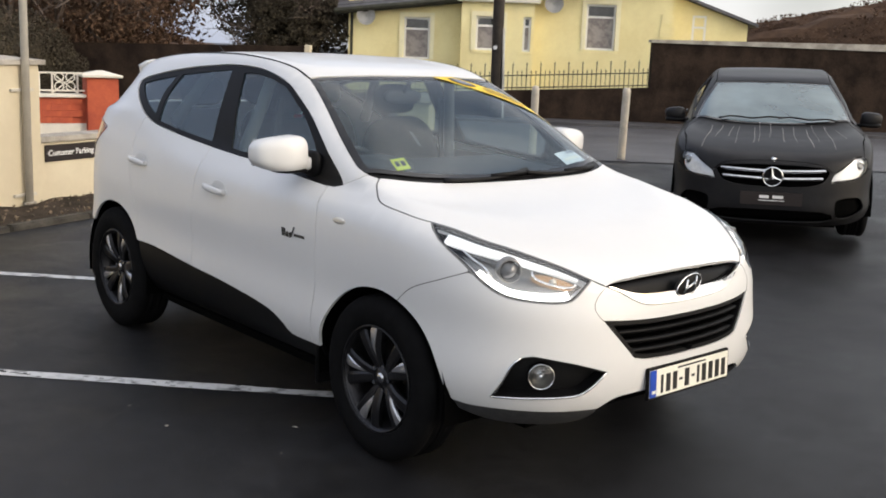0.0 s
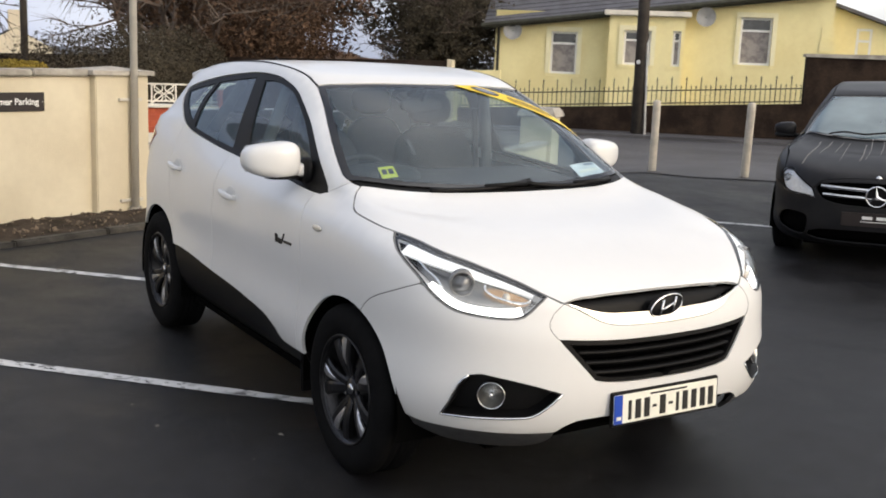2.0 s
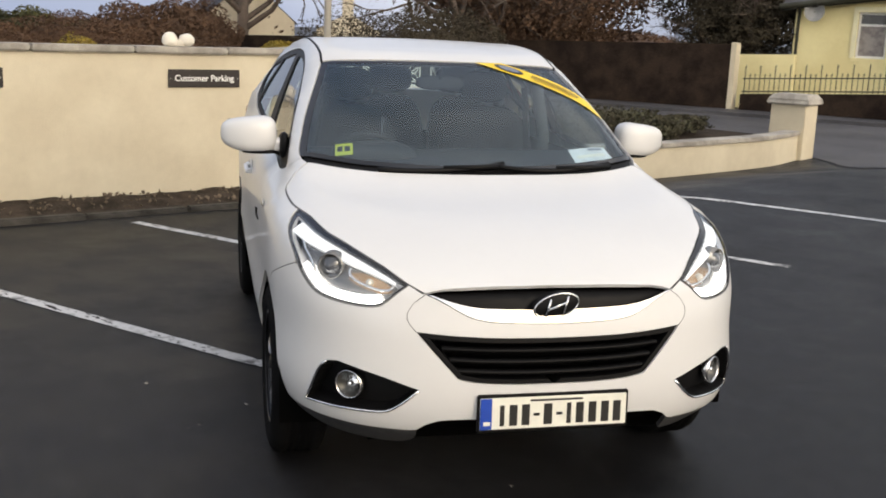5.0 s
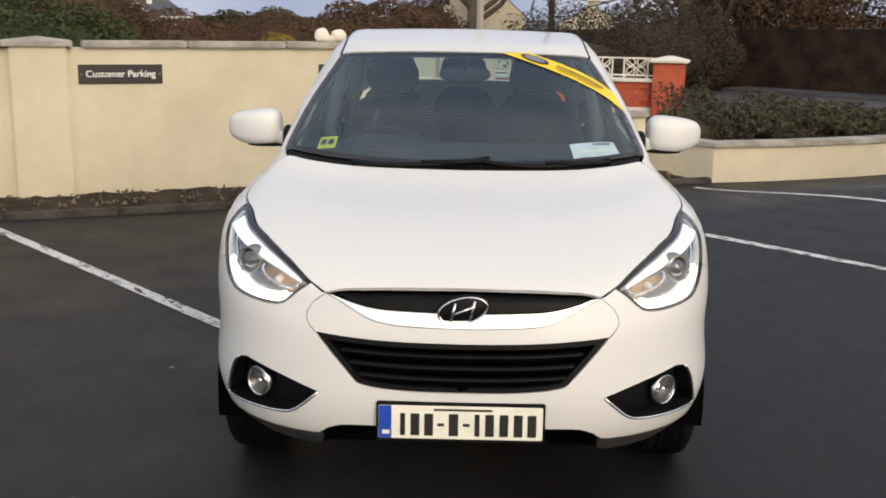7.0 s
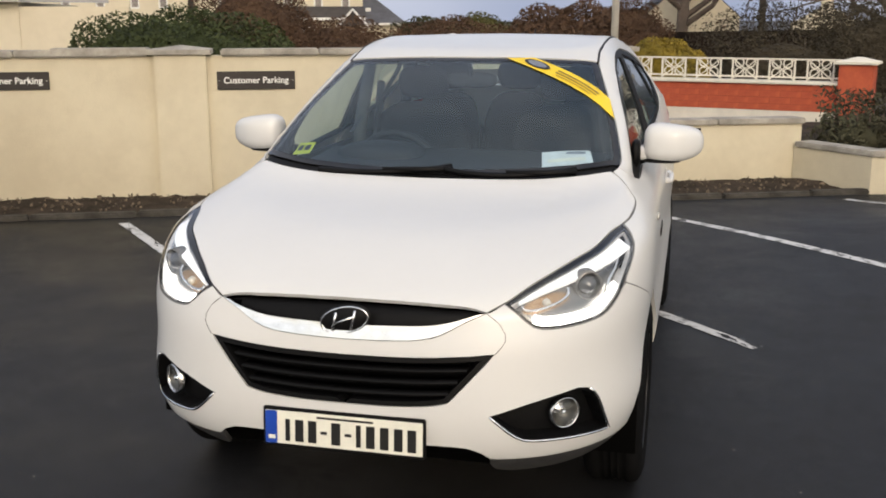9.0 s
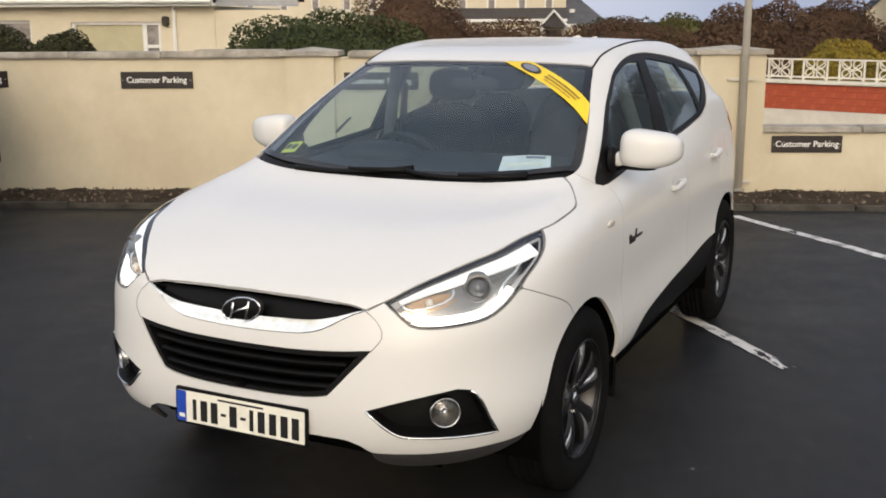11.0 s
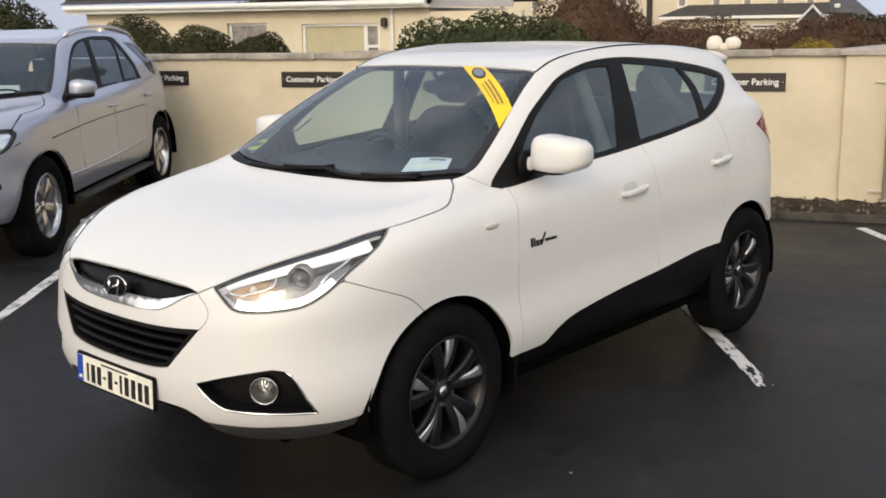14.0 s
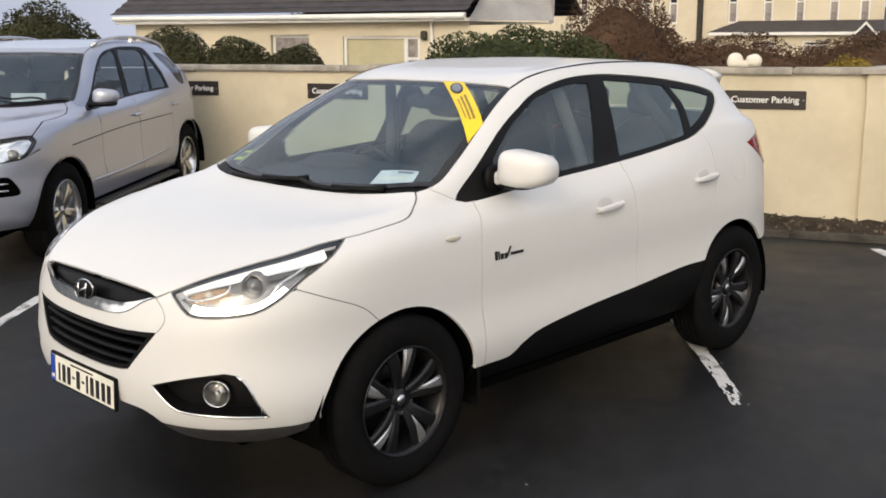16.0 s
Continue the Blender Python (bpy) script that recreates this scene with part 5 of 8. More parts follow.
sill_line = S((-0.40, 0.386), (-0.458, 0.388), (-0.62, 0.392), (-0.68, 0.43), (-0.767, 0.468), (-0.903, 0.492), (-1.21, 0.52), (-1.57, 0.54), (-2.0, 0.569), (rear_arch[-1].x, rear_arch[-1].z))
ws_edge = smooth([(-0.232, 0.712, 1.134), (-0.275, 0.733, 1.144), (-0.34, 0.741, 1.16), (-0.42, 0.728, 1.21), (-0.55, 0.698, 1.29), (-0.665, 0.664, 1.36), (-0.82, 0.617, 1.445), (-0.965, 0.578, 1.515)])
roof_ditch = smooth([(-0.965, 0.578, 1.515), (-1.09, 0.571, 1.556), (-1.263, 0.573, 1.589), (-1.6, 0.57, 1.60), (-2.2, 0.555, 1.59), (-2.7, 0.535, 1.55), (-3.0, 0.48, 1.52)])


def on(view, line):
    return [skin.place(view, p)[0] for p in line]


front_arch, rear_arch, seam = on(SIDE, front_arch), on(SIDE, rear_arch), on(SIDE, seam)
hood_side, ws_edge, roof_ditch = on(TOP, hood_side), on(TOP, ws_edge), on(TOP, roof_ditch)
NOSE = Round(-0.1)
lamp_low = on(NOSE, smooth([(0.207, 0.791, 1.02), (0.258, 0.823, 0.997), (0.30, 0.838, 0.975), (0.363, 0.841, 0.942), (0.437, 0.830, 0.902), (0.50, 0.814, 0.855), (0.55, 0.793, 0.823), (0.60, 0.765, 0.800), (0.67, 0.708, 0.788), (0.73, 0.626, 0.784), (0.756, 0.574, 0.793), (0.766, 0.527, 0.832), (0.760, 0.483, 0.862)]))
lamp_top = on(NOSE, smooth([(0.760, 0.483, 0.862), (0.668, 0.556, 0.906), (0.53, 0.655, 0.953), (0.42, 0.722, 0.981), (0.292, 0.762, 1.008), (0.207, 0.791, 1.02)]))
lamp_split = next(i for i, p in enumerate(lamp_low) if p.z < 0.885)


def between(line, x0, x1):
    """The stretch of a line between two places along the car."""
    lo, hi = min(x0, x1), max(x0, x1)
    return [p for p in line if lo - 1e-6 <= p.x <= hi + 1e-6]


tail_top = S((-3.16, 1.20), (-3.0, 1.195), (-2.87, 1.178), (-2.765, 1.155))
tail_low = S((-2.765, 1.155), (-2.85, 1.11), (-2.97, 1.05), (-3.14, 0.99))

wing = join(front_arch[9:], S((front_arch[-1].x, front_arch[-1].z), (-0.40, 0.386)), S((-0.40, 0.386), (-0.458, 0.388)), door_a[::-1], raw((-0.47, 0.9, 1.081), (-0.43, 0.9, 1.080), (-0.385, 0.9, 1.092)),
            raw((-0.28, 0.9, 1.146)), hood_side[::-1], lamp_low[:lamp_split], raw((0.462, 0.9, 0.875)), seam)
skin.panel("front_wing", SIDE, wing, W, car, mirror=True)
fdoor = join(door_a, between(sill_line, -0.458, -1.57), door_b[::-1], between(belt, -0.47, -1.53)[::-1])
skin.panel("front_door_panel", SIDE, fdoor, W, car, mirror=True)
rdoor = join(door_b, between(sill_line, -1.57, -2.4), door_c[::-1], between(belt, -1.53, -2.30)[::-1])
skin.panel("rear_door_panel", SIDE, rdoor, W, car, mirror=True)
frame_side = join([p for p in ws_edge if p.x < -0.285], roof_ditch, smooth([(-3.0, 0.48, 1.52), (-3.10, 0.50, 1.42), (-3.16, 0.56, 1.30)]), tail_top, tail_low,
                  S((-3.14, 0.99), (-3.17, 0.8), (-3.18, 0.66)), S((-3.18, 0.66), (-3.1, 0.64), (-3.02, 0.60), (rear_arch[4].x, rear_arch[4].z)), rear_arch[4:], door_c[::-1],
                  between(belt, -2.31, -2.60), dlo_top, raw((-0.28, 0.9, 1.146)))
skin.panel("side_frame", SIDE, frame_side, W, car, mirror=True, gap=0.001)
# black cladding along the sill
clad = join(between(sill_line, -0.40, -2.4), S((rear_arch[-1].x, rear_arch[-1].z), (-2.19, 0.40), (-2.18, 0.29)), S((-2.18, 0.29), (-1.3, 0.285), (-0.42, 0.285)), S((-0.42, 0.285), (-0.40, 0.386)))
skin.panel("sill_cladding", SIDE, clad, B, car, mirror=True, lift=-0.012, label="matt black plastic sill cladding")


def flip(line):
    return [Vector((p.x, -p.y, p.z)) for p in line[::-1]]


def both(line):
    """A line given from the middle to the left side, carried over to the right."""
    return flip(line)[:-1] + list(line) if abs(line[0].y) < 1e-6 else flip(line) + list(line)


# front lines, from the middle outwards
grille_top = on(NOSE, smooth([(0.803, 0.0, 0.861), (0.80, 0.2, 0.859), (0.797, 0.34, 0.854), (0.795, 0.395, 0.848), (0.792, 0.435, 0.838)]))
chrome_low = on(NOSE, smooth([(0.857, 0.0, 0.746), (0.855, 0.13, 0.749), (0.848, 0.235, 0.756), (0.835, 0.30, 0.773), (0.82, 0.355, 0.803), (0.805, 0.40, 0.826), (0.792, 0.435, 0.838)]))
mesh_low = on(NOSE, smooth([(0.845, 0.0, 0.790), (0.844, 0.12, 0.793), (0.835, 0.262, 0.799), (0.82, 0.345, 0.815), (0.80, 0.405, 0.833), (0.792, 0.43, 0.838)]))
low_out = on(NOSE, join(smooth([(0.865, 0.0, 0.697), (0.86, 0.2, 0.70), (0.84, 0.36, 0.708), (0.819, 0.462, 0.716)]), smooth([(0.819, 0.462, 0.716), (0.845, 0.395, 0.64), (0.866, 0.328, 0.566)]),
                        smooth([(0.866, 0.328, 0.566), (0.872, 0.27, 0.554), (0.879, 0.15, 0.546), (0.88, 0.0, 0.544)])) + [Vector((0.88, 0, 0.544))])
fog_line = on(NOSE, join(smooth([(0.842, 0.455, 0.524), (0.803, 0.56, 0.557), (0.755, 0.648, 0.578), (0.705, 0.71, 0.59)]), smooth([(0.705, 0.71, 0.59), (0.672, 0.742, 0.582), (0.645, 0.766, 0.545), (0.618, 0.782, 0.48), (0.58, 0.795, 0.423)]),
                         smooth([(0.58, 0.795, 0.423), (0.71, 0.688, 0.431), (0.77, 0.603, 0.436), (0.80, 0.552, 0.443), (0.822, 0.508, 0.473), (0.842, 0.455, 0.524)])))
white_low = on(NOSE, smooth([(0.868, 0.0, 0.421), (0.865, 0.25, 0.421), (0.857, 0.315, 0.42), (0.845, 0.385, 0.415), (0.831, 0.425, 0.398), (0.812, 0.452, 0.374), (0.79, 0.505, 0.371), (0.73, 0.63, 0.37), (0.68, 0.695, 0.371), (0.586, 0.768, 0.370), (0.464, 0.823, 0.368), (0.39, 0.86, 0.382)]))
grille_hole = both(grille_top)[:-1] + both(chrome_low)[::-1][:-1]
low_hole = both(low_out[:-1])
low_hole = [p for i, p in enumerate(low_hole) if i == 0 or (p - low_hole[i - 1]).length > 1e-3]
left_edge = join(list(white_low), front_arch[0:10], seam[::-1], lamp_low[lamp_split:], [grille_top[-1] + Vector((0.004, 0.012, 0.002))], )
edge_top = [p + Vector((0, 0, 0.004)) for p in grille_top[::-1]]
bumper = join(left_edge, edge_top, flip(edge_top), flip(left_edge))
skin.panel("front_bumper", NOSE, bumper, W, car, holes=(grille_hole, low_hole, fog_line, flip(fog_line)), grid=0.03)
bonnet_rear = on(TOP, smooth([(-0.098, 0.0, 1.10), (-0.104, 0.25, 1.10), (-0.118, 0.42, 1.11), (-0.145, 0.54, 1.115), (-0.18, 0.63, 1.125), (-0.232, 0.712, 1.134)]))
bon = join(bonnet_rear, hood_side[::-1], lamp_top[::-1], grille_top[::-1])
bon = join(bon, flip(bon))
skin.panel("bonnet", SLANT, bon, W, car, gap=0.003, grid=0.04)
M["joint"] = mat("shadowed panel joint", (0.17, 0.17, 0.17), 0.8, 0, 30, 0.1)
skin.strip("bonnet_gutter", TOP, hood_side, 0.008, M["joint"], car, lift=-0.0105, mirror=True)

skin.strip("wing_joint", SIDE, seam, 0.006, M["joint"], car, lift=-0.0075, mirror=True)

# windscreen, its black border and the cowl
GLASSV = View((-0.75, 0, -0.65))
ws_top = on(TOP, smooth([(-0.965, 0.578, 1.515), (-0.945, 0.42, 1.53), (-0.949, 0.2, 1.535), (-0.95, 0.0, 1.535)]))
ws_base = on(TOP, smooth([(-0.135, 0.0, 1.12), (-0.142, 0.25, 1.12), (-0.178, 0.5, 1.13), (-0.235, 0.645, 1.15), (-0.272, 0.70, 1.16)]))
ws_half = join(ws_base, [p for p in ws_edge if p.x < -0.285], ws_top)
ws_all = join(ws_half, flip(ws_half))
flat_in = shrink([GLASSV.flat(p) for p in ws_all], 0.03)
# both panes carry the painted blue sheen of the sky
M["windscreen"] = glass("windscreen glass", (0.76, 0.86, 0.90), sky_veil=0.055)
M["side_glass"] = glass("tinted side glass", (0.70, 0.81, 0.82), sky_veil=0.075)
M["frit"] = mat("black glass border", (0.01, 0.01, 0.011), 0.12, 0, 30, 0.05)
skin.panel("windscreen_border", GLASSV, ws_all, M["frit"], car, holes=([*flat_in],), lift=-0.004, gap=0.001, label="black border of the windscreen")
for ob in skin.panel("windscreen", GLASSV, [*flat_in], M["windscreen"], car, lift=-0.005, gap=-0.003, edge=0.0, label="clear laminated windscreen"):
    ob.visible_shadow = False
cowl = join(bonnet_rear, raw(tuple(ws_edge[3])), ws_base[::-1])
cowl = join(cowl, flip(cowl))
skin.panel("cowl_panel", TOP, cowl, B, car, lift=-0.012, label="black plastic cowl under the windscreen")

# roof
roof_rear = on(TOP, smooth([(-3.0, 0.48, 1.52), (-3.05, 0.25, 1.52), (-3.07, 0.0, 1.52)]))
roof_half = join(ws_top[::-1], roof_ditch, roof_rear)
skin.panel("roof", TOP, join(roof_half, flip(roof_half)), W, car, gap=0.004, grid=0.05)
for sgn in (1, -1):
    link("roof_ditch_trim", tube(bmesh.new(), [(p.x, p.y * sgn, p.z - 0.004) for p in roof_ditch], 0.007, 6), B, True, car)

bm = bmesh.new()
rows = []
for i in range(25):
    y = -0.57 + 1.14 * i / 24
    xe = -3.09 + 0.16 * (abs(y) / 0.57) ** 3
    a, b = skin.place(TOP, (-2.80, y, 1.6), 0.004)[0], skin.place(TOP, (-2.95, y * 0.9, 1.6))[0]
    rows.append([bm.verts.new(p) for p in (a, Vector((-2.94, y, b.z + 0.022)), Vector((xe, y, b.z + 0.004)), Vector((xe + 0.012, y, b.z - 0.034)), Vector((-2.93, y * 0.98, b.z - 0.03)))])
for p, q in zip(rows, rows[1:]):
    for k in range(5):
        bm.faces.new((p[k], p[(k + 1) % 5], q[(k + 1) % 5], q[k]))
for row in (rows[0], rows[-1]):
    bm.faces.new(row)
bmesh.ops.recalc_face_normals(bm, faces=bm.faces)
part("roof_spoiler", bm, W, car, smooth=True)

# side windows: black frame with three panes
dlo = join(belt, dlo_top)
pane_f = join(S((-0.60, 1.118), (-1.016, 1.142), (-1.36, 1.162)), S((-1.36, 1.162), (-1.43, 1.35), (-1.485, 1.52)), S((-1.485, 1.52), (-1.38, 1.524), (-1.26, 1.512), (-1.065, 1.474), (-0.929, 1.412), (-0.80, 1.34), (-0.66, 1.225), (-0.60, 1.118)))
pane_r = join(S((-1.566, 1.178), (-1.816, 1.20), (-2.06, 1.228), (-2.155, 1.24)), S((-2.155, 1.24), (-2.18, 1.314), (-2.19, 1.40), (-2.14, 1.487)), S((-2.14, 1.487), (-1.88, 1.513), (-1.625, 1.532)), S((-1.625, 1.532), (-1.60, 1.37), (-1.566, 1.178)))
pane_q = join(S((-2.225, 1.272), (-2.31, 1.30), (-2.42, 1.345), (-2.52, 1.395), (-2.56, 1.421)), S((-2.56, 1.421), (-2.42, 1.448), (-2.20, 1.478)), S((-2.20, 1.478), (-2.25, 1.39), (-2.225, 1.272)))
skin.panel("window_frame", SIDE, dlo, M["black"], car, holes=(pane_f, pane_r, pane_q), lift=-0.006, gap=0.002, mirror=True, label="black side window frame")
# rear panes: dark tint, plus a stronger painted sky sheen
M["privacy"] = glass("dark tinted rear glass", (0.48, 0.57, 0.55), sky_veil=0.12)
for nm, pane in (("front_door_window", pane_f), ("rear_door_window", pane_r), ("quarter_window", pane_q)):
    for ob in skin.panel(nm, SIDE, pane, M["side_glass"] if nm == "front_door_window" else M["privacy"], car, lift=-0.012, gap=-0.002, edge=0.0, mirror=True):
        ob.visible_shadow = False

# rear: tailgate, window, bumper, lamps
M["tail_red"] = mat("red lamp lens", (0.3, 0.01, 0.012), 0.12, 0, 12, 0.1, coat=1.0)
tl = join(tail_top, tail_low, raw((-3.14, 0.9, 0.99), (-3.16, 0.9, 1.20)))
skin.panel("tail_lamp", SIDE, tl, M["tail_red"], car, mirror=True, lift=0.004, label="red tail lamp")


def rear_line(z, y0=0.62):
    return [Vector((-3.45, -y0 + 2 * y0 * i / 20, z)) for i in range(21)]


skin.panel("tailgate", View((1, 0, 0)), rear_line(0.68) + rear_line(1.28)[::-1], W, car)
for ob in skin.panel("rear_window", View((1, 0, 0)), rear_line(1.285, 0.52) + rear_line(1.50, 0.46)[::-1], M["side_glass"], car, edge=0.0, label="tinted rear window"):
    ob.visible_shadow = False
skin.panel("rear_bumper", View((1, 0, 0)), rear_line(0.32, 0.74) + rear_line(0.67, 0.74)[::-1], B, car, label="black plastic rear bumper")

# grilles, lamps, plate
M["chrome"] = mat("chrome", (0.75, 0.76, 0.78), 0.08, 1.0, 20, 0.03)
M["satin"] = mat("satin chrome", (0.62, 0.63, 0.65), 0.22, 1.0, 20, 0.05)
M["skirt"] = mat("dark grey bumper plastic and crease shade", (0.06, 0.06, 0.062), 0.55, 0, 30, 0.15)
M["grille"] = mat("grille black", (0.004, 0.004, 0.0045), 0.45, 0, 30, 0.1, spec=0.12)
# almost black, so the shade of hollows is in the colour itself
M["void"] = mat("near-black cavity shade", (0.002, 0.002, 0.002), 0.95, spec=0.02)
crescent = both(mesh_low)[:-1] + both(chrome_low)[::-1][:-1]
skin.panel("grille_chrome", NOSE, crescent, M["chrome"], car, lift=0.004, gap=0.0005, edge=0.02, grid=0.02, label="polished chrome grille lip")
upper = both(grille_top)[:-1] + both(mesh_low)[::-1][:-1]
skin.panel("upper_grille", NOSE, upper, M["grille"], car, lift=-0.03, gap=-0.004, grid=0.03, label="black upper grille")
# near-black sheet behind the slats, the hollow's shade as colour
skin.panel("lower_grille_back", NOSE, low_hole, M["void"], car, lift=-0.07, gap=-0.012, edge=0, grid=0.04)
rim_in = shrink([NOSE.flat(p) for p in low_hole], 0.016)
skin.panel("lower_grille_frame", NOSE, low_hole, B, car, holes=([*rim_in],), lift=-0.004, gap=0.001, edge=0.07, grid=0.05)
for k, z in enumerate((0.585, 0.622, 0.660, 0.694)):
    half = 0.335 + (z - 0.552) * 0.86 - 0.02
    line = [Vector((0.9, -half + 2 * half * i / 24, z - 0.006 + 0.010 * abs(-1 + i / 12) ** 2)) for i in range(25)]
    pts = [skin.place(NOSE, p, -0.02)[0] for p in line]
    bm = bmesh.new()
    prev = None
    for p in pts:
        row = [bm.verts.new(p + Vector(d)) for d in ((0.006, 0, 0.006), (0.006, 0, -0.007), (-0.05, 0, -0.004), (-0.05, 0, 0.004))]
        if prev:
            for i in range(4):
                bm.faces.new((prev[i], prev[(i + 1) % 4], row[(i + 1) % 4], row[i]))
        prev = row
    bmesh.ops.recalc_face_normals(bm, faces=bm.faces)
    part("grille_slat", bm, M["grille"], car, smooth=True)

# thin grey bead draws the crease's shading in colour
crease = smooth([(0.793, 0.431, 0.839), (0.792, 0.475, 0.805), (0.795, 0.493, 0.776), (0.801, 0.494, 0.756), (0.808, 0.486, 0.740), (0.819, 0.467, 0.717)])
skin.strip("bumper_crease", NOSE, crease, 0.0016, M["joint"], car, lift=-0.0008, mirror=True, n=5)

# lower skirt of the bumper
corner_top = [p for p in white_low if p.y > 0.447]
skirt_low = on(NOSE, smooth([(0.80, 0.452, 0.345), (0.775, 0.475, 0.305), (0.73, 0.52, 0.285), (0.67, 0.60, 0.283), (0.60, 0.68, 0.285), (0.52, 0.76, 0.297), (0.43, 0.83, 0.33)]))
skin.panel("bumper_skirt", NOSE, join(corner_top, skirt_low[::-1]), M["skirt"], car, lift=-0.006, gap=0.001, mirror=True, label="dark grey plastic lower bumper skirt")
chin_top = [p for p in white_low if p.y < 0.46]
chin_low = on(NOSE, smooth([(0.84, 0.0, 0.335), (0.83, 0.25, 0.335), (0.80, 0.40, 0.335), (0.79, 0.455, 0.335)]))
chin = join(chin_top, chin_low[::-1])
# shallow near-black sheet painted as the shade below the bumper
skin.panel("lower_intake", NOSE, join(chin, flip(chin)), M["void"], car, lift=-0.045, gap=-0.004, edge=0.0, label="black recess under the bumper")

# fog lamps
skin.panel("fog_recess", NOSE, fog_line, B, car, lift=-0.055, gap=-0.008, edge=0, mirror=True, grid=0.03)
fog_rim = shrink([NOSE.flat(p) for p in fog_line], 0.006)
skin.panel("fog_surround", NOSE, fog_line, B, car, holes=([*fog_rim],), lift=-0.003, gap=0.0005, edge=0.06, mirror=True, grid=0.05)
i0 = max(range(len(fog_line)), key=lambda i: -fog_line[i].z + fog_line[i].y)
fog_bead = fog_line[i0 - 6:] + fog_line[:1]
skin.strip("fog_chrome", NOSE, fog_bead, 0.0045, M["chrome"], car, lift=0.001, mirror=True)
M["lamp_glass"] = glass("clear lamp cover", (0.93, 0.95, 0.96))
M["repeater"] = mat("clear repeater lens", (0.72, 0.68, 0.6), 0.15, 0.3, 20, 0.05)
M["fog_bowl"] = mat("dull fog lamp bowl", (0.13, 0.125, 0.115), 0.3, 0.8, 30, 0.1)
M["reflector"] = mat("lamp reflector", (0.8, 0.8, 0.82), 0.1, 1.0, 30, 0.04)
for s in (1, -1):
    c, n = skin.place(NOSE, (0.728, 0.683, 0.511), -0.03)
    c.y *= s
    yaw = 90 + s * 38
    lamp = empty("fog_lamp")
    lamp.parent = car
    lamp.matrix_local = pose(c.x, c.y, c.z, 0, 0, yaw + 0)
    # local -y looks out
    part("bowl", lathe([(0.024, 0.024), (0.034, 0.018), (0.046, -0.004)], 28), M["fog_bowl"], lamp, smooth=True)
    part("reflector", lathe([(0.002, 0.024), (0.012, 0.010), (0.020, 0.016), (0.026, 0.020)], 9), M["reflector"], lamp)
    part("bezel", lathe([(0.0455, -0.004), (0.0465, -0.012), (0.0495, -0.012), (0.051, 0.01)], 28), M["satin"], lamp, smooth=True)
    part("lens", lathe([(0.002, -0.018), (0.02, -0.016), (0.041, -0.006)], 28), M["lamp_glass"], lamp, smooth=True)
    part("bulb", lathe([(0.001, -0.008), (0.009, -0.004), (0.010, 0.02)], 14), M["chrome"], lamp, smooth=True)

# headlamps: dark bowl, black border, white guide along the top, lit band along the foot
skin.strip("lamp_joint", NOSE, lamp_low, 0.006, M["joint"], car, lift=-0.0075, mirror=True)
M["lamp_dark"] = mat("smoked lamp housing", (0.25, 0.245, 0.24), 0.22, 0.6, 30, 0.1)
M["lamp_silver"] = mat("silvered lamp housing", (0.86, 0.86, 0.88), 0.25, 0.15, 30, 0.08)
M["amber"] = mat("bronze indicator bowl", (0.55, 0.37, 0.23), 0.2, 0.6, 20, 0.1)
M["lens_dark"] = mat("dark projector lens", (0.07, 0.07, 0.075), 0.06, 0.3, 20, 0.05, coat=1.0)
M["light_guide"] = glow("lit lamp guide", (0.95, 0.97, 1.0), 0.42)
M["drl"] = glow("daytime running light", (1.0, 0.98, 0.95), 3.2)
lamp_line = join(lamp_low, lamp_top)
lamp_flat = [NOSE.flat(p) for p in lamp_line]
skin.panel("headlamp_housing", NOSE, lamp_line, M["lamp_dark"], car, lift=-0.045, gap=-0.004, edge=0, mirror=True, grid=0.03)
lamp_in = shrink(lamp_flat, 0.0085)
skin.panel("headlamp_frame", NOSE, lamp_line, M["frit"], car, holes=([*lamp_in],), lift=-0.003, gap=0.0005, edge=0.008, mirror=True, grid=0.05, label="black edge of the headlamp")
wall_in = shrink(lamp_flat, 0.011)
skin.panel("headlamp_wall", NOSE, lamp_line, M["lamp_silver"], car, holes=([*wall_in],), lift=-0.012, gap=0.002, edge=0.035, mirror=True, grid=0.05, label="silvered wall of the headlamp")
for ob in skin.panel("headlamp_cover", NOSE, [*lamp_in], M["lamp_glass"], car, lift=0.0, gap=-0.002, edge=0, mirror=True, grid=0.02, label="clear headlamp cover"):
    ob.visible_shadow = False


def ribbon(name, line, d0, w0, w1, lift, material):
    """A band beside a line of the lamp's rim, set in by d0, its width running from w0 to w1."""
    mid = NOSE.flat(Vector((0.58, 0.70, 0.89)))
    fl = [NOSE.flat(p) for p in line]
    near, far_ = [], []
    for i, q in enumerate(fl):
        t = (fl[min(i + 1, len(fl) - 1)] - fl[max(i - 1, 0)]).normalized()
        nn = Vector((-t.y, t.x))
        if nn.dot(mid - q) < 0:
            nn = -nn
        near.append(q + nn * d0)
        far_.append(q + nn * (d0 + w0 + (w1 - w0) * i / (len(fl) - 1)))
    return skin.panel(name, NOSE, [*near, *far_[::-1]], material, car, lift=lift, gap=0.0, edge=0.012, grid=0.02, mirror=True)


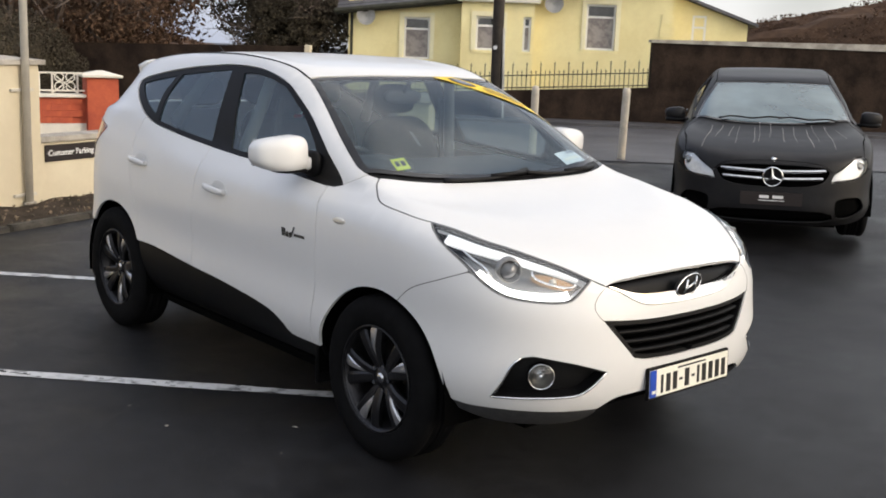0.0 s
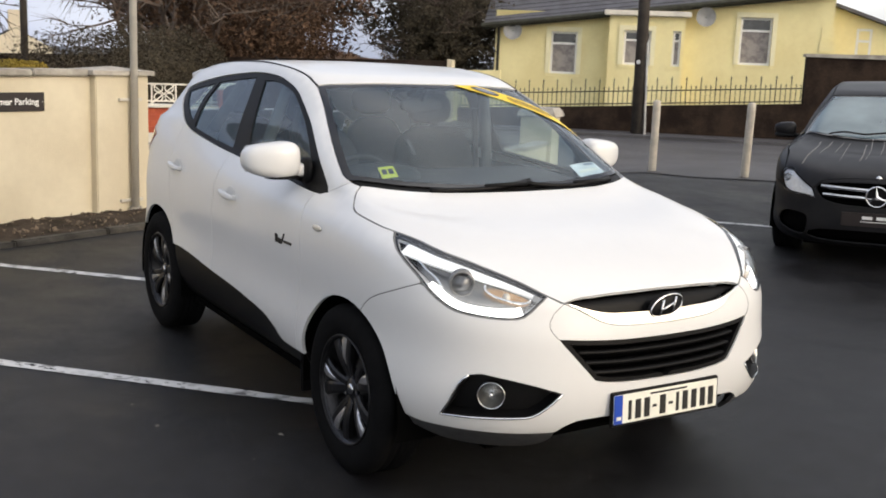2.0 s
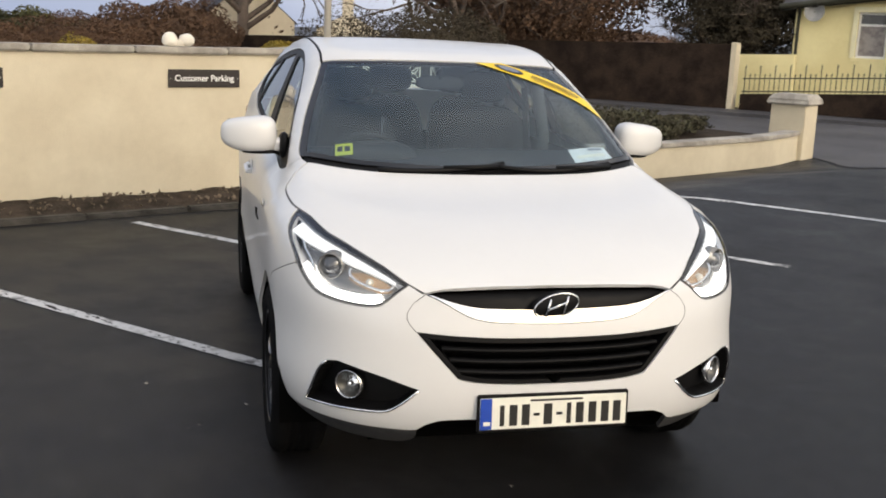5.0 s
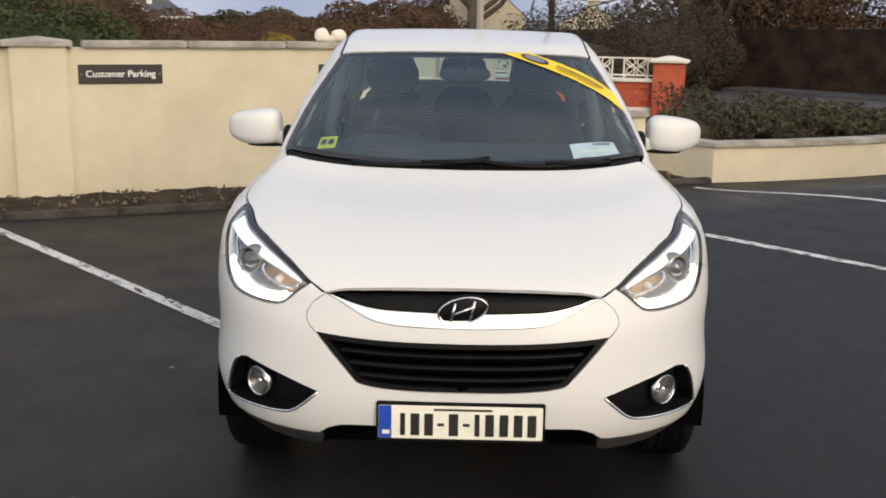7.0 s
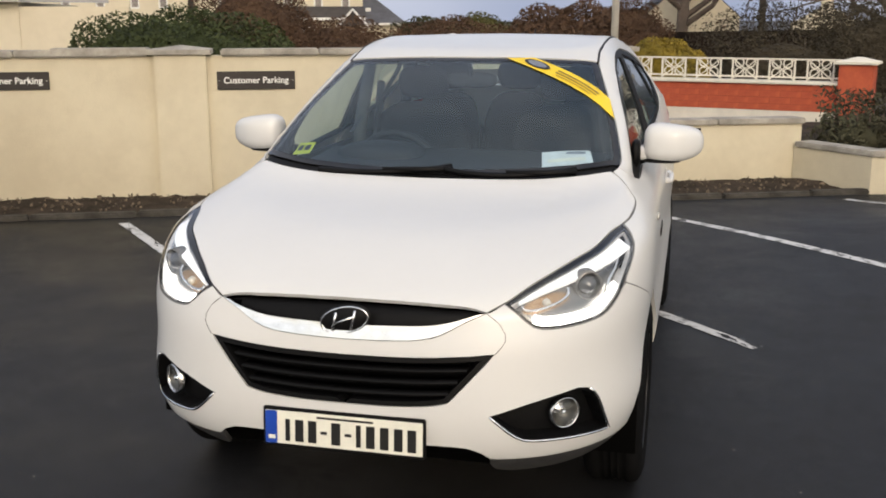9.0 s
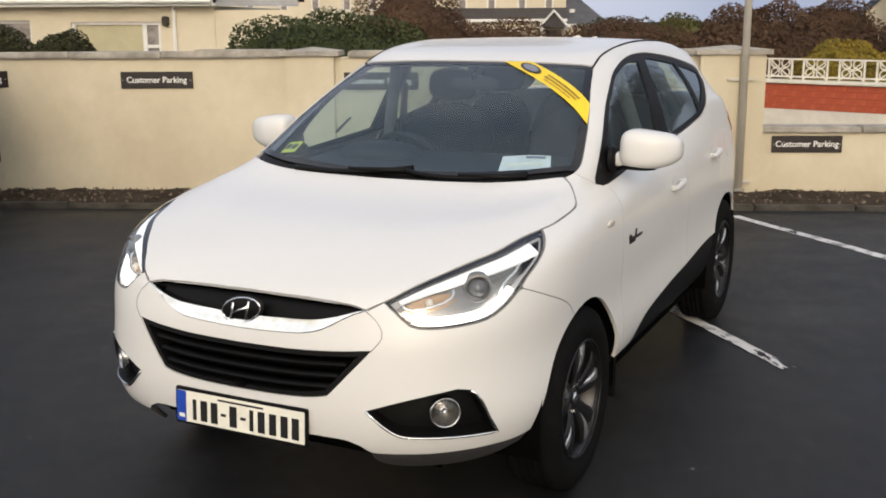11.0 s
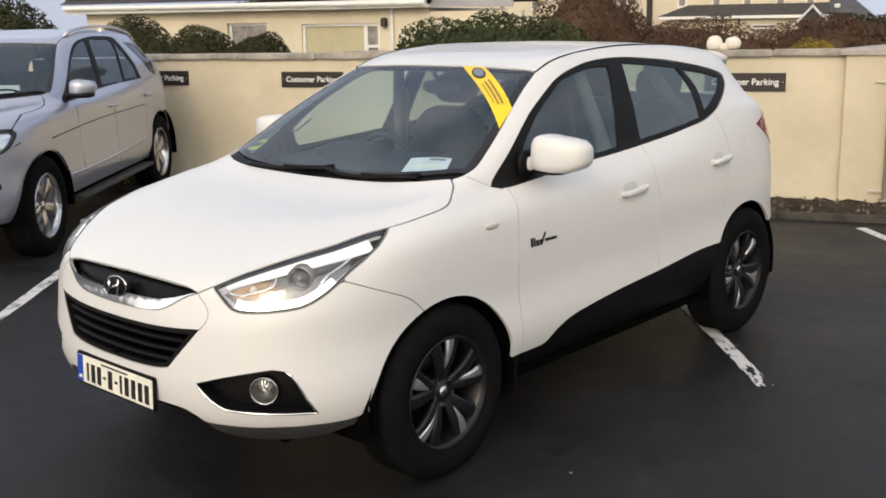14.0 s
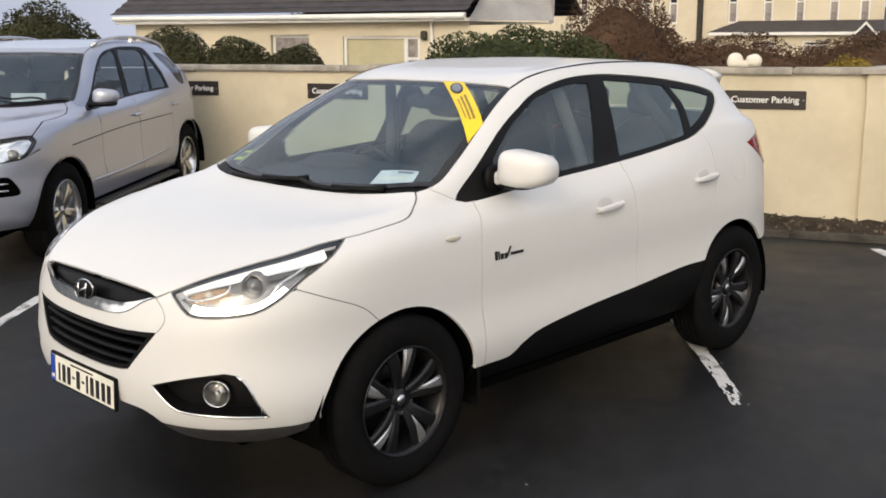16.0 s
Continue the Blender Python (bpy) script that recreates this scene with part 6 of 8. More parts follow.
ribbon("daytime_light", [p for p in lamp_low if p.x > 0.47 and p.z < 0.89 and p.y > 0.565], 0.0095, 0.020, 0.030, -0.020, M["drl"])
ribbon("lamp_top_guide", [p for p in lamp_top if 0.275 < p.x < 0.735], 0.010, 0.006, 0.028, -0.012, M["light_guide"])
skin.strip("lamp_divider", NOSE, smooth([(0.37, 0.80, 0.972), (0.45, 0.805, 0.935), (0.51, 0.79, 0.90), (0.535, 0.775, 0.865)]), 0.0045, M["chrome"], car, lift=-0.026, mirror=True)
skin.panel("lamp_fin", NOSE, smooth([(0.36, 0.79, 0.972), (0.47, 0.735, 0.955), (0.55, 0.69, 0.93), (0.50, 0.765, 0.925)], closed=True), M["lens_dark"], car, lift=-0.028, gap=0, edge=0.01, mirror=True, grid=0.02)
tilt_c, tilt_s = math.cos(0.26), math.sin(0.26)
bowl_line = []
for i in range(28):
    a = 2 * math.pi * i / 28
    u, v = 0.078 * math.copysign(abs(math.cos(a)) ** 0.8, math.cos(a)), 0.026 * math.copysign(abs(math.sin(a)) ** 0.8, math.sin(a))
    bowl_line.append(Vector((0.588 + u * tilt_c - v * tilt_s, 0.868 + u * tilt_s + v * tilt_c)))
skin.panel("indicator_bowl", NOSE, bowl_line, M["amber"], car, lift=-0.036, gap=0, edge=0.004, mirror=True, grid=0.02, label="bronze tinted indicator bowl")
rim_pts = []
for q in bowl_line[14:] + bowl_line[:1]:
    o, d = NOSE.ray(q)
    rim_pts.append(skin.tree.ray_cast(o, d)[0] + d * 0.028)
for s in (1, -1):
    part("indicator_rim", tube(bmesh.new(), [(p.x, p.y * s, p.z) for p in rim_pts], 0.0045, 6), M["chrome"], car, smooth=True)
    for (x, y, z), r, nm in (((0.578, 0.728, 0.905), 0.038, "projector"), ((0.70, 0.612, 0.868), 0.015, "indicator_bulb")):
        c, n = skin.place(NOSE, (x, y, z), -0.030)
        pr = empty(nm)
        pr.parent = car
        pr.matrix_local = pose(c.x, c.y * s, c.z, 0, 0, 90 + s * 30)
        if nm == "projector":
            part("shroud", lathe([(r * 0.95, 0.03), (r * 1.0, -0.008), (r * 1.18, -0.012), (r * 1.3, 0.03)], 28), M["lamp_dark"], pr, smooth=True)
            part("lens", lathe([(0.001, -0.020), (r * 0.5, -0.015), (r * 0.95, 0.004)], 28), M["lens_dark"], pr, smooth=True)
        else:
            part("glass_bulb", lathe([(0.001, -0.012), (r * 0.7, -0.008), (r, 0.006), (r * 0.6, 0.02)], 16), M["repeater"], pr, smooth=True)

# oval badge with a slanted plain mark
bc, bn = skin.place(NOSE, (0.83, 0, 0.803), 0.006)
badge = empty("bonnet_badge")
badge.parent = car
badge.matrix_local = Matrix.Translation(bc) @ pose(0, 0, 0, 0, -14, 90)
bm = lathe([(0.001, -0.006), (0.8, -0.005), (0.97, 0.006)], 40)
bmesh.ops.scale(bm, vec=(0.088, 1, 0.050), verts=bm.verts)
part("badge_plate", bm, B, badge, smooth=True)
bm = bmesh.new()
tube(bm, [(0.078 * math.cos(a), -0.004, 0.040 * math.sin(a)) for a in (2 * math.pi * i / 40 for i in range(41))], 0.0032, 6, False)
part("badge_ring", bm, M["chrome"], badge, smooth=True)
bm = bmesh.new()
tube(bm, [(-0.045, -0.010, -0.024), (-0.016, -0.012, 0.030)], 0.0045, 6)
tube(bm, [(0.016, -0.012, -0.030), (0.045, -0.010, 0.024)], 0.0045, 6)
tube(bm, [(-0.034, -0.012, -0.004), (0.034, -0.012, 0.006)], 0.0045, 6)
part("badge_mark", bm, M["chrome"], badge, smooth=True)

# number plate with plain bars
M["plate"] = mat("white number plate", (0.78, 0.77, 0.68), 0.35, 0, 12, 0.04)
M["plate_blue"] = mat("blue plate band", (0.01, 0.06, 0.4), 0.35, 0, 12, 0.06)
M["ink"] = mat("black print", (0.012, 0.012, 0.012), 0.4, 0, 30, 0.05)
plate = empty("number_plate")
plate.parent = car
plate.matrix_local = pose(0.888, 0.0, 0.450, 0, -3, 0)
part("holder", boxed(-0.012, 0.004, -0.266, 0.266, -0.064, 0.064, 0.004), B, plate)
part("plate_face", boxed(0.002, 0.0065, -0.258, 0.258, -0.054, 0.054, 0.002), M["plate"], plate)
part("blue_band", boxed(0.004, 0.0075, -0.257, -0.217, -0.053, 0.053, 0.001), M["plate_blue"], plate)
for y, wd, hgt in ((-0.182, 0.008, 0.036), (-0.143, 0.014, 0.036), (-0.100, 0.014, 0.036), (-0.062, 0.011, 0.005), (-0.022, 0.015, 0.036), (0.018, 0.011, 0.005),
                   (0.052, 0.008, 0.036), (0.091, 0.014, 0.036), (0.136, 0.014, 0.036), (0.181, 0.014, 0.036), (0.224, 0.014, 0.036)):
    part("print_bar", boxed(0.004, 0.0078, y - wd, y + wd, -0.007 - hgt, -0.007 + hgt, 0.001), M["ink"], plate)
part("country_bar", boxed(0.006, 0.0082, -0.247, -0.222, -0.04, -0.025, 0.001), M["plate"], plate)
part("print_line", boxed(0.004, 0.0078, -0.085, 0.10, 0.038, 0.045, 0.001), M["ink"], plate)

# near-black inner shell, added so that joints and arches stay dark
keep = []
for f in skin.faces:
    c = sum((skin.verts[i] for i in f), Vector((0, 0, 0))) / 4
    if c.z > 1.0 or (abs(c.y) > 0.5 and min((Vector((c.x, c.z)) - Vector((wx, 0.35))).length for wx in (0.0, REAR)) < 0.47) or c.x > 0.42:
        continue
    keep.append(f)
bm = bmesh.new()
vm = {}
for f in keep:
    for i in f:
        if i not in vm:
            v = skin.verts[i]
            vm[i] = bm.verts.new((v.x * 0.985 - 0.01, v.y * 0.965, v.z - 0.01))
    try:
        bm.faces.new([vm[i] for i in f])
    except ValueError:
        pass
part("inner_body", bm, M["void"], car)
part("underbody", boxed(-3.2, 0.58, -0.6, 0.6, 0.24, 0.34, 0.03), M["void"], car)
# unseen box added to keep light off the ground beneath the car
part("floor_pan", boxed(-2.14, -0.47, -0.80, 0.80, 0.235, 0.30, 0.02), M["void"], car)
# arch linings in the same near-black, wheel-well shade by colour
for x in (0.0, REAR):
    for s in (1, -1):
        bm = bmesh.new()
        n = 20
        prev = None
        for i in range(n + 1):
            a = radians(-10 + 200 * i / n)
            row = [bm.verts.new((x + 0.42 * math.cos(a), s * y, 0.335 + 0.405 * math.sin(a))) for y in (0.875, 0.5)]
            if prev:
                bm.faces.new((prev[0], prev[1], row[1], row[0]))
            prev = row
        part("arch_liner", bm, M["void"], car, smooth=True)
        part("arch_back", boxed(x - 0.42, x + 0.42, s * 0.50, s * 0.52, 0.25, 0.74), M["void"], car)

# wheels
M["rim"] = mat("gunmetal alloy", (0.03, 0.03, 0.033), 0.32, 0.7, 20, 0.08)
M["polished"] = mat("machined alloy face", (0.58, 0.58, 0.60), 0.32, 0.85, 30, 0.06)


def tyre_bm(R, r, w):
    h = w / 2
    prof = [(r - 0.012, h * 0.75), (r, h * 0.86), (r + (R - r) * 0.25, h * 0.98), (r + (R - r) * 0.55, h * 1.0), (R - 0.03, h * 0.93), (R - 0.008, h * 0.8), (R, h * 0.62)]
    for k in (0.35, 0.1, -0.1, -0.35):
        prof += [(R, h * k + 0.012), (R - 0.008, h * k + 0.008), (R - 0.008, h * k - 0.008), (R, h * k - 0.012)]
    prof += [(a, -b) for a, b in prof[6::-1]]
    return lathe(prof, 56)


def spoke_bm(r0, r1, a, lean, w0, w1, y0, y1, thick=0.02):
    """A tapered spoke from the hub to the rim; the outer face looks along +y."""
    bm = bmesh.new()
    rows = []
    for i in range(7):
        t = i / 6
        r = r0 + (r1 - r0) * t
        ang = a + lean * t
        w = w0 + (w1 - w0) * t
        y = y0 + (y1 - y0) * t + 0.012 * math.sin(math.pi * t)
        c, s = math.cos(ang), math.sin(ang)
        row = []
        for u, dy in ((-w, 0.0), (-w * 0.55, 0.006), (w * 0.55, 0.006), (w, 0.0), (w * 0.8, -thick), (-w * 0.8, -thick)):
            row.append(bm.verts.new((r * c - u * s, y + dy, r * s + u * c)))
        rows.append(row)
    for p, q in zip(rows, rows[1:]):
        for k in range(6):
            bm.faces.new((p[k], p[(k + 1) % 6], q[(k + 1) % 6], q[k]))
    bm.faces.new(rows[0])
    bm.faces.new(rows[-1][::-1])
    bmesh.ops.recalc_face_normals(bm, faces=bm.faces)
    return bm


def build_wheel(parent, R=0.352, r=0.222, w=0.215, mats=None, style="twin"):
    """A wheel about the origin, outer side along +y."""
    rimm, face = mats or (M["rim"], M["polished"])
    wh = empty("wheel")
    wh.parent = parent
    part("tyre", tyre_bm(R, r, w), M["rubber"], wh, smooth=True)
    part("rim_barrel", lathe([(r + 0.006, w * 0.44), (r - 0.004, w * 0.43), (r - 0.016, w * 0.34), (r - 0.03, 0.0), (r - 0.04, -w * 0.35), (0.06, -w * 0.35)], 48), rimm, wh, smooth=True)
    bm = bmesh.new()
    tube(bm, [((r - 0.002) * math.cos(a), w * 0.44, (r - 0.002) * math.sin(a)) for a in (2 * math.pi * i / 56 for i in range(57))], 0.005, 6, False)
    part("rim_lip", bm, rimm if style == "twin" else face, wh, smooth=True)
    part("brake_disc", lathe([(0.07, -0.02), (0.145, -0.02), (0.15, -0.035)], 36), rimm, wh, smooth=True)
    for k in range(5):
        a0 = 2 * math.pi * k / 5 + math.pi / 2
        if style == "twin":
            part("spoke", spoke_bm(0.045, r - 0.006, a0 - 0.20, -0.08, 0.020, 0.030, 0.055, 0.075), rimm, wh)
            part("spoke", spoke_bm(0.045, r - 0.006, a0 + 0.20, 0.08, 0.016, 0.026, 0.055, 0.075), rimm, wh)
            part("spoke_facet", spoke_bm(0.085, r - 0.010, a0 + 0.05, 0.10, 0.003, 0.027, 0.062, 0.078, 0.01), face, wh)
        else:
            part("spoke", spoke_bm(0.04, r - 0.006, a0, 0.0, 0.034, 0.05, 0.06, 0.075), face, wh)
    part("hub", lathe([(0.002, 0.068), (0.03, 0.067), (0.036, 0.062), (0.062, 0.052), (0.066, 0.0)], 30), rimm, wh, smooth=True)
    part("hub_cap", lathe([(0.001, 0.0725), (0.020, 0.0715), (0.023, 0.066)], 24), M["satin"] if style == "twin" else face, wh, smooth=True)
    for k in range(5):
        a = 2 * math.pi * (k + 0.5) / 5 + math.pi / 2
        part("wheel_nut", tube(bmesh.new(), [(0.052 * math.cos(a), 0.045, 0.052 * math.sin(a)), (0.052 * math.cos(a), 0.068, 0.052 * math.sin(a))], 0.0095, 6), M["satin"] if style == "twin" else B, wh)
    return wh


for k, (x, s) in enumerate(((0.0, 1), (0.0, -1), (REAR, 1), (REAR, -1))):
    wheel = build_wheel(car, 0.345 if x > -1 else 0.352)
    wheel.matrix_local = pose(x - (0.012 if x > -1 else 0), s * 0.785, 0.344 if x > -1 else 0.351, 0, 17 * k, 0 if s > 0 else 180)
    part("mud_flap", boxed(x - (0.365 if x < -1 else 0.445), x - (0.35 if x < -1 else 0.425), s * 0.70, s * 0.88, 0.25 if x < -1 else 0.21, 0.44, 0.006), B, car)

# door mirrors
def bulb(bm, c, r, power=2.6, n=20, m=12, cut=None):
    """A rounded box-like shell."""
    rows = []
    for i in range(m + 1):
        th = math.pi * i / m
        row = []
        for j in range(n):
            ph = 2 * math.pi * j / n
            f = lambda q: math.copysign(abs(q) ** (2 / power), q)
            p = Vector((f(math.sin(th)) * f(math.cos(ph)), f(math.sin(th)) * f(math.sin(ph)), f(math.cos(th))))
            p = Vector((p.x * r[0], p.y * r[1], p.z * r[2]))
            if cut:
                p = cut(p)
            row.append(bm.verts.new(p + Vector(c)))
        rows.append(row)
    for a, b in zip(rows, rows[1:]):
        for j in range(n):
            try:
                bm.faces.new((a[j], a[(j + 1) % n], b[(j + 1) % n], b[j]))
            except ValueError:
                pass
    bmesh.ops.remove_doubles(bm, verts=bm.verts, dist=1e-5)
    bmesh.ops.recalc_face_normals(bm, faces=bm.faces)
    return bm


def taper(s):
    """Draws a shell in towards its outer end: the top slopes down, the foot is cut away."""
    def f(p):
        k = max(-1.0, min(1.0, p.y * s / 0.12))
        q = Vector(p)
        q.z *= (1 - 0.20 * k) if p.z > 0 else (1.0 - 0.30 * max(0.0, k) ** 1.6)
        if p.z < 0:
            q.y -= s * 0.25 * p.z * min(0.0, k)
        q.x = q.x * (1 - 0.2 * max(0, k)) - 0.035 * max(0, k)
        return q
    return f


M["mirror"] = mat("mirror glass", (0.8, 0.82, 0.84), 0.02, 1.0)
for s in (1, -1):
    dm = empty("door_mirror")
    dm.parent = car
    dm.location = (-0.665, s * 0.93, 1.20)
    part("housing", bulb(bmesh.new(), (0, 0, 0), (0.080, 0.122, 0.077), 3.4, 28, 16, cut=taper(s)), W, dm, smooth=True)
    part("mirror_glass", boxed(-0.088, -0.076, -0.095, 0.085, -0.058, 0.06, 0.01), M["mirror"], dm)
    part("mirror_foot", bulb(bmesh.new(), (0.012, -s * 0.118, -0.042), (0.042, 0.034, 0.030), 3.6), W, dm, smooth=True)
    part("lower_trim", bulb(bmesh.new(), (0.0, -s * 0.05, -0.070), (0.060, 0.085, 0.014), 2.8), B, dm, smooth=True)
    part("mirror_arm", tube(bmesh.new(), [(-0.005, -s * 0.10, -0.062), (0.0, -s * 0.14, -0.074), (0.0, -s * 0.18, -0.08)], [0.02, 0.022, 0.03], 10), B, dm, smooth=True)
    part("mirror_sail", bulb(bmesh.new(), (0.03, -s * 0.152, -0.045), (0.06, 0.022, 0.06), 2.6), B, dm, smooth=True)

# handles, repeaters, side script, fuel flap, aerial
# body white made greyer: the cup's shade is put into the colour
M["cup"] = mat("shaded handle cup", (0.55, 0.55, 0.545), 0.5, 0, 20, 0.03)
for x, y, z in ((-1.312, 0.9, 0.962), (-2.235, 0.9, 1.010)):
    for s in (1, -1):
        c, n = skin.place(SIDE, (x, y, z), 0.0)
        hd = empty("door_handle")
        hd.parent = car
        hd.matrix_local = pose(c.x, c.y * s, c.z, 0, 3, 0)
        part("handle_bar", bulb(bmesh.new(), (0.0, s * 0.026, 0.0), (0.088, 0.012, 0.0155), 2.6), W, hd, smooth=True)
        for dx in (-0.068, 0.068):
            part("handle_foot", boxed(dx - 0.016, dx + 0.016, s * 0.024, -s * 0.006, -0.012, 0.012, 0.004), W, hd)
        part("handle_cup", bulb(bmesh.new(), (0.012, s * 0.0005, 0.012), (0.062, 0.004, 0.036), 2.2), M["cup"], hd, smooth=True)
        part("lock_cap", bulb(bmesh.new(), (-0.105, s * 0.012, 0.0), (0.020, 0.012, 0.013), 2.6), W, hd, smooth=True)
for s in (1, -1):
    c, n = skin.place(SIDE, (-0.265, 0.9, 0.962), 0.004)
    part("side_repeater", bulb(bmesh.new(), (c.x, c.y * s, c.z), (0.042, 0.007, 0.014), 2.0), M["repeater"], car, "clear side repeater lamp", smooth=True)
    c, n = skin.place(SIDE, (-0.60, 0.9, 0.85), 0.002)
    sb = empty("side_script")
    sb.parent = car
    sb.matrix_local = pose(c.x, c.y * s, c.z)
    for x0, x1, z0, z1, lean in ((0.092, 0.078, -0.016, 0.022, 8), (0.070, 0.064, -0.016, 0.020, 8), (0.056, 0.040, -0.016, 0.008, 8), (0.032, 0.016, -0.016, 0.008, 8), (0.010, 0.002, -0.012, 0.036, -28), (-0.006, -0.086, -0.006, 0.006, 0)):
        bar = part("script_bar", boxed(-(x0 - x1) / 2, (x0 - x1) / 2, -0.002, 0.003, -(z1 - z0) / 2, (z1 - z0) / 2, 0.001), M["ink"], sb)
        bar.matrix_local = pose((x0 + x1) / 2 * s, 0, (z0 + z1) / 2, 0, lean * s, 0)
c, n = skin.place(SIDE, (-2.62, 0.9, 1.03), 0.001)
flap = [(c.x + 0.07 * math.cos(a), 0.9, 1.03 + 0.08 * math.sin(a)) for a in (2 * math.pi * i / 28 for i in range(29))]
skin.strip("fuel_flap_joint", SIDE, [Vector(p) for p in flap], 0.0014, M["cup"], car, lift=0.0003, n=4)
part("roof_aerial", tube(bmesh.new(), [(-2.85, 0, 1.55), (-2.98, 0, 1.64)], [0.012, 0.003], 8), B, car)

# wipers
for y0, y1, x1 in ((0.12, -0.42, -0.13), (0.60, 0.08, -0.155)):
    wp = empty("windscreen_wiper")
    wp.parent = car
    line = [skin.place(TOP, (x1 - 0.02 + 0.02 * (2 * i / 14 - 1) - (0.05 if y0 > 0.3 else 0.03) * (1 - (i / 7 - 1) ** 2) * -1, y0 - 0.02 + (y1 - y0) * i / 14, 1.15), 0.006)[0] for i in range(15)]
    part("arm", tube(bmesh.new(), [line[0] + Vector((0.01, 0, -0.01)), line[3] + Vector((0.012, 0, 0.004)), line[7] + Vector((0, 0, 0.012))], [0.013, 0.011, 0.008], 8), B, wp, smooth=True)
    part("blade", tube(bmesh.new(), line, 0.011, 6), B, wp, smooth=True)

# papers and sticker on the windscreen
M["yellow_vinyl"] = mat("yellow vinyl sticker", (0.85, 0.6, 0.02), 0.4, 0, 10, 0.05)
M["paper"] = mat("white printed paper", (0.72, 0.76, 0.78), 0.7, 0, 10, 0.08)
M["lime"] = mat("lime green sticker", (0.5, 0.55, 0.05), 0.5, 0, 10, 0.06)
M["bronze_ink"] = mat("brown print", (0.28, 0.19, 0.03), 0.5, 0, 20, 0.1)
M["grey_ink"] = mat("grey print", (0.2, 0.22, 0.28), 0.6, 0, 20, 0.1)


def on_glass(name, corners, material, lift, parent):
    """A flat sticker between four corners given in plan, laid on the glass."""
    poly = []
    for i in range(4):
        p, q = Vector(corners[i]), Vector(corners[(i + 1) % 4])
        poly += [skin.place(TOP, (*(p.lerp(q, k / 8)), 1.3))[0] for k in range(8)]
    return skin.panel(name, GLASSV, poly, material, parent, lift=lift, gap=0.0, edge=0.0, grid=0.05)


st = empty("dealer_sticker")
st.parent = car
pa, pb = Vector((-0.945, 0.232)), Vector((-0.63, 0.665))
ax = (pb - pa).normalized()
nx = Vector((-ax.y, ax.x)) * 0.05
L = (pb - pa).length


def strip_quad(t0, t1, w0, w1):
    return [pa + ax * L * t0 + nx * w0, pa + ax * L * t1 + nx * w0, pa + ax * L * t1 + nx * w1, pa + ax * L * t0 + nx * w1]


yq = [Vector((-0.945, 0.166)), Vector((-0.565, 0.69)), Vector((-0.695, 0.657)), Vector((-0.948, 0.298))]
on_glass("sticker_sheet", yq, M["yellow_vinyl"], 0.001, st)
for t0, t1, w0, w1, m in ((0.40, 0.90, 0.42, 0.22, "bronze"), (0.40, 0.90, 0.05, -0.12, "bronze"), (0.44, 0.86, -0.32, -0.42, "bronze")):
    on_glass("print_bar", strip_quad(t0 * 0.95 + 0.03, t1 * 0.95, w0, w1), M["bronze_ink"], 0.003, st)
oval = [pa + ax * L * 0.20 + ax * 0.075 * math.cos(a) + nx * 0.55 * math.sin(a) for a in (2 * math.pi * i / 20 for i in range(20))]
skin.panel("oval_mark", GLASSV, [skin.place(TOP, (*p, 1.4))[0] for p in oval], M["ink"], st, lift=0.003, gap=0, edge=0)
skin.panel("oval_field", GLASSV, [skin.place(TOP, (*(pa + ax * L * 0.20 + (p - pa - ax * L * 0.20) * 0.72), 1.4))[0] for p in oval], M["grey_ink"], st, lift=0.0045, gap=0, edge=0)
pp = empty("price_card")
pp.parent = car
on_glass("card", [(-0.215, 0.445), (-0.268, 0.645), (-0.340, 0.62), (-0.293, 0.432)], M["paper"], -0.02, pp)
on_glass("print_bar", [(-0.298, 0.53), (-0.316, 0.605), (-0.328, 0.602), (-0.31, 0.527)], M["grey_ink"], -0.018, pp)
on_glass("print_bar", [(-0.24, 0.465), (-0.282, 0.61), (-0.298, 0.605), (-0.256, 0.46)], M["plate"], -0.018, pp)
aa = empty("club_sticker")
aa.parent = car
on_glass("sticker_sheet", [(-0.247, -0.527), (-0.249, -0.602), (-0.316, -0.592), (-0.312, -0.52)], M["lime"], -0.008, aa)
on_glass("print_bar", [(-0.266, -0.536), (-0.267, -0.56), (-0.297, -0.556), (-0.296, -0.532)], M["ink"], -0.006, aa)
on_glass("print_bar", [(-0.268, -0.568), (-0.269, -0.59), (-0.299, -0.585), (-0.298, -0.563)], M["ink"], -0.006, aa)
ds = empty("tax_disc_holder")
ds.parent = car
on_glass("disc", [(-0.36, -0.375), (-0.455, -0.358), (-0.462, -0.372), (-0.367, -0.392)], M["ink"], -0.008, ds)

# cabin: dashboard, wheel, seats, mirror, trim
M["cabin"] = mat("dark grey cabin plastic", (0.014, 0.016, 0.02), 0.7, 0, 12, 0.1)
M["cloth"] = mat("charcoal seat cloth", (0.009, 0.0105, 0.013), 0.95, 0, 5, 0.06)
M["pillar"] = mat("grey inner trim", (0.09, 0.095, 0.10), 0.8, 0, 12, 0.08)
M["headliner"] = mat("grey headlining", (0.15, 0.155, 0.165), 0.95, 0, 12, 0.05)
bm = boxed(-0.95, -0.30, -0.70, 0.70, 0.72, 1.09, 0.06, 3)
for v in bm.verts:
    if v.co.z > 1.0 and v.co.x < -0.6:
        v.co.z += 0.03
part("dashboard", bm, M["cabin"], car)
part("instrument_hood", bulb(bmesh.new(), (-0.72, -0.36, 1.10), (0.14, 0.20, 0.07), 2.6), M["cabin"], car, smooth=True)
sw_ = empty("steering_wheel")
sw_.parent = car
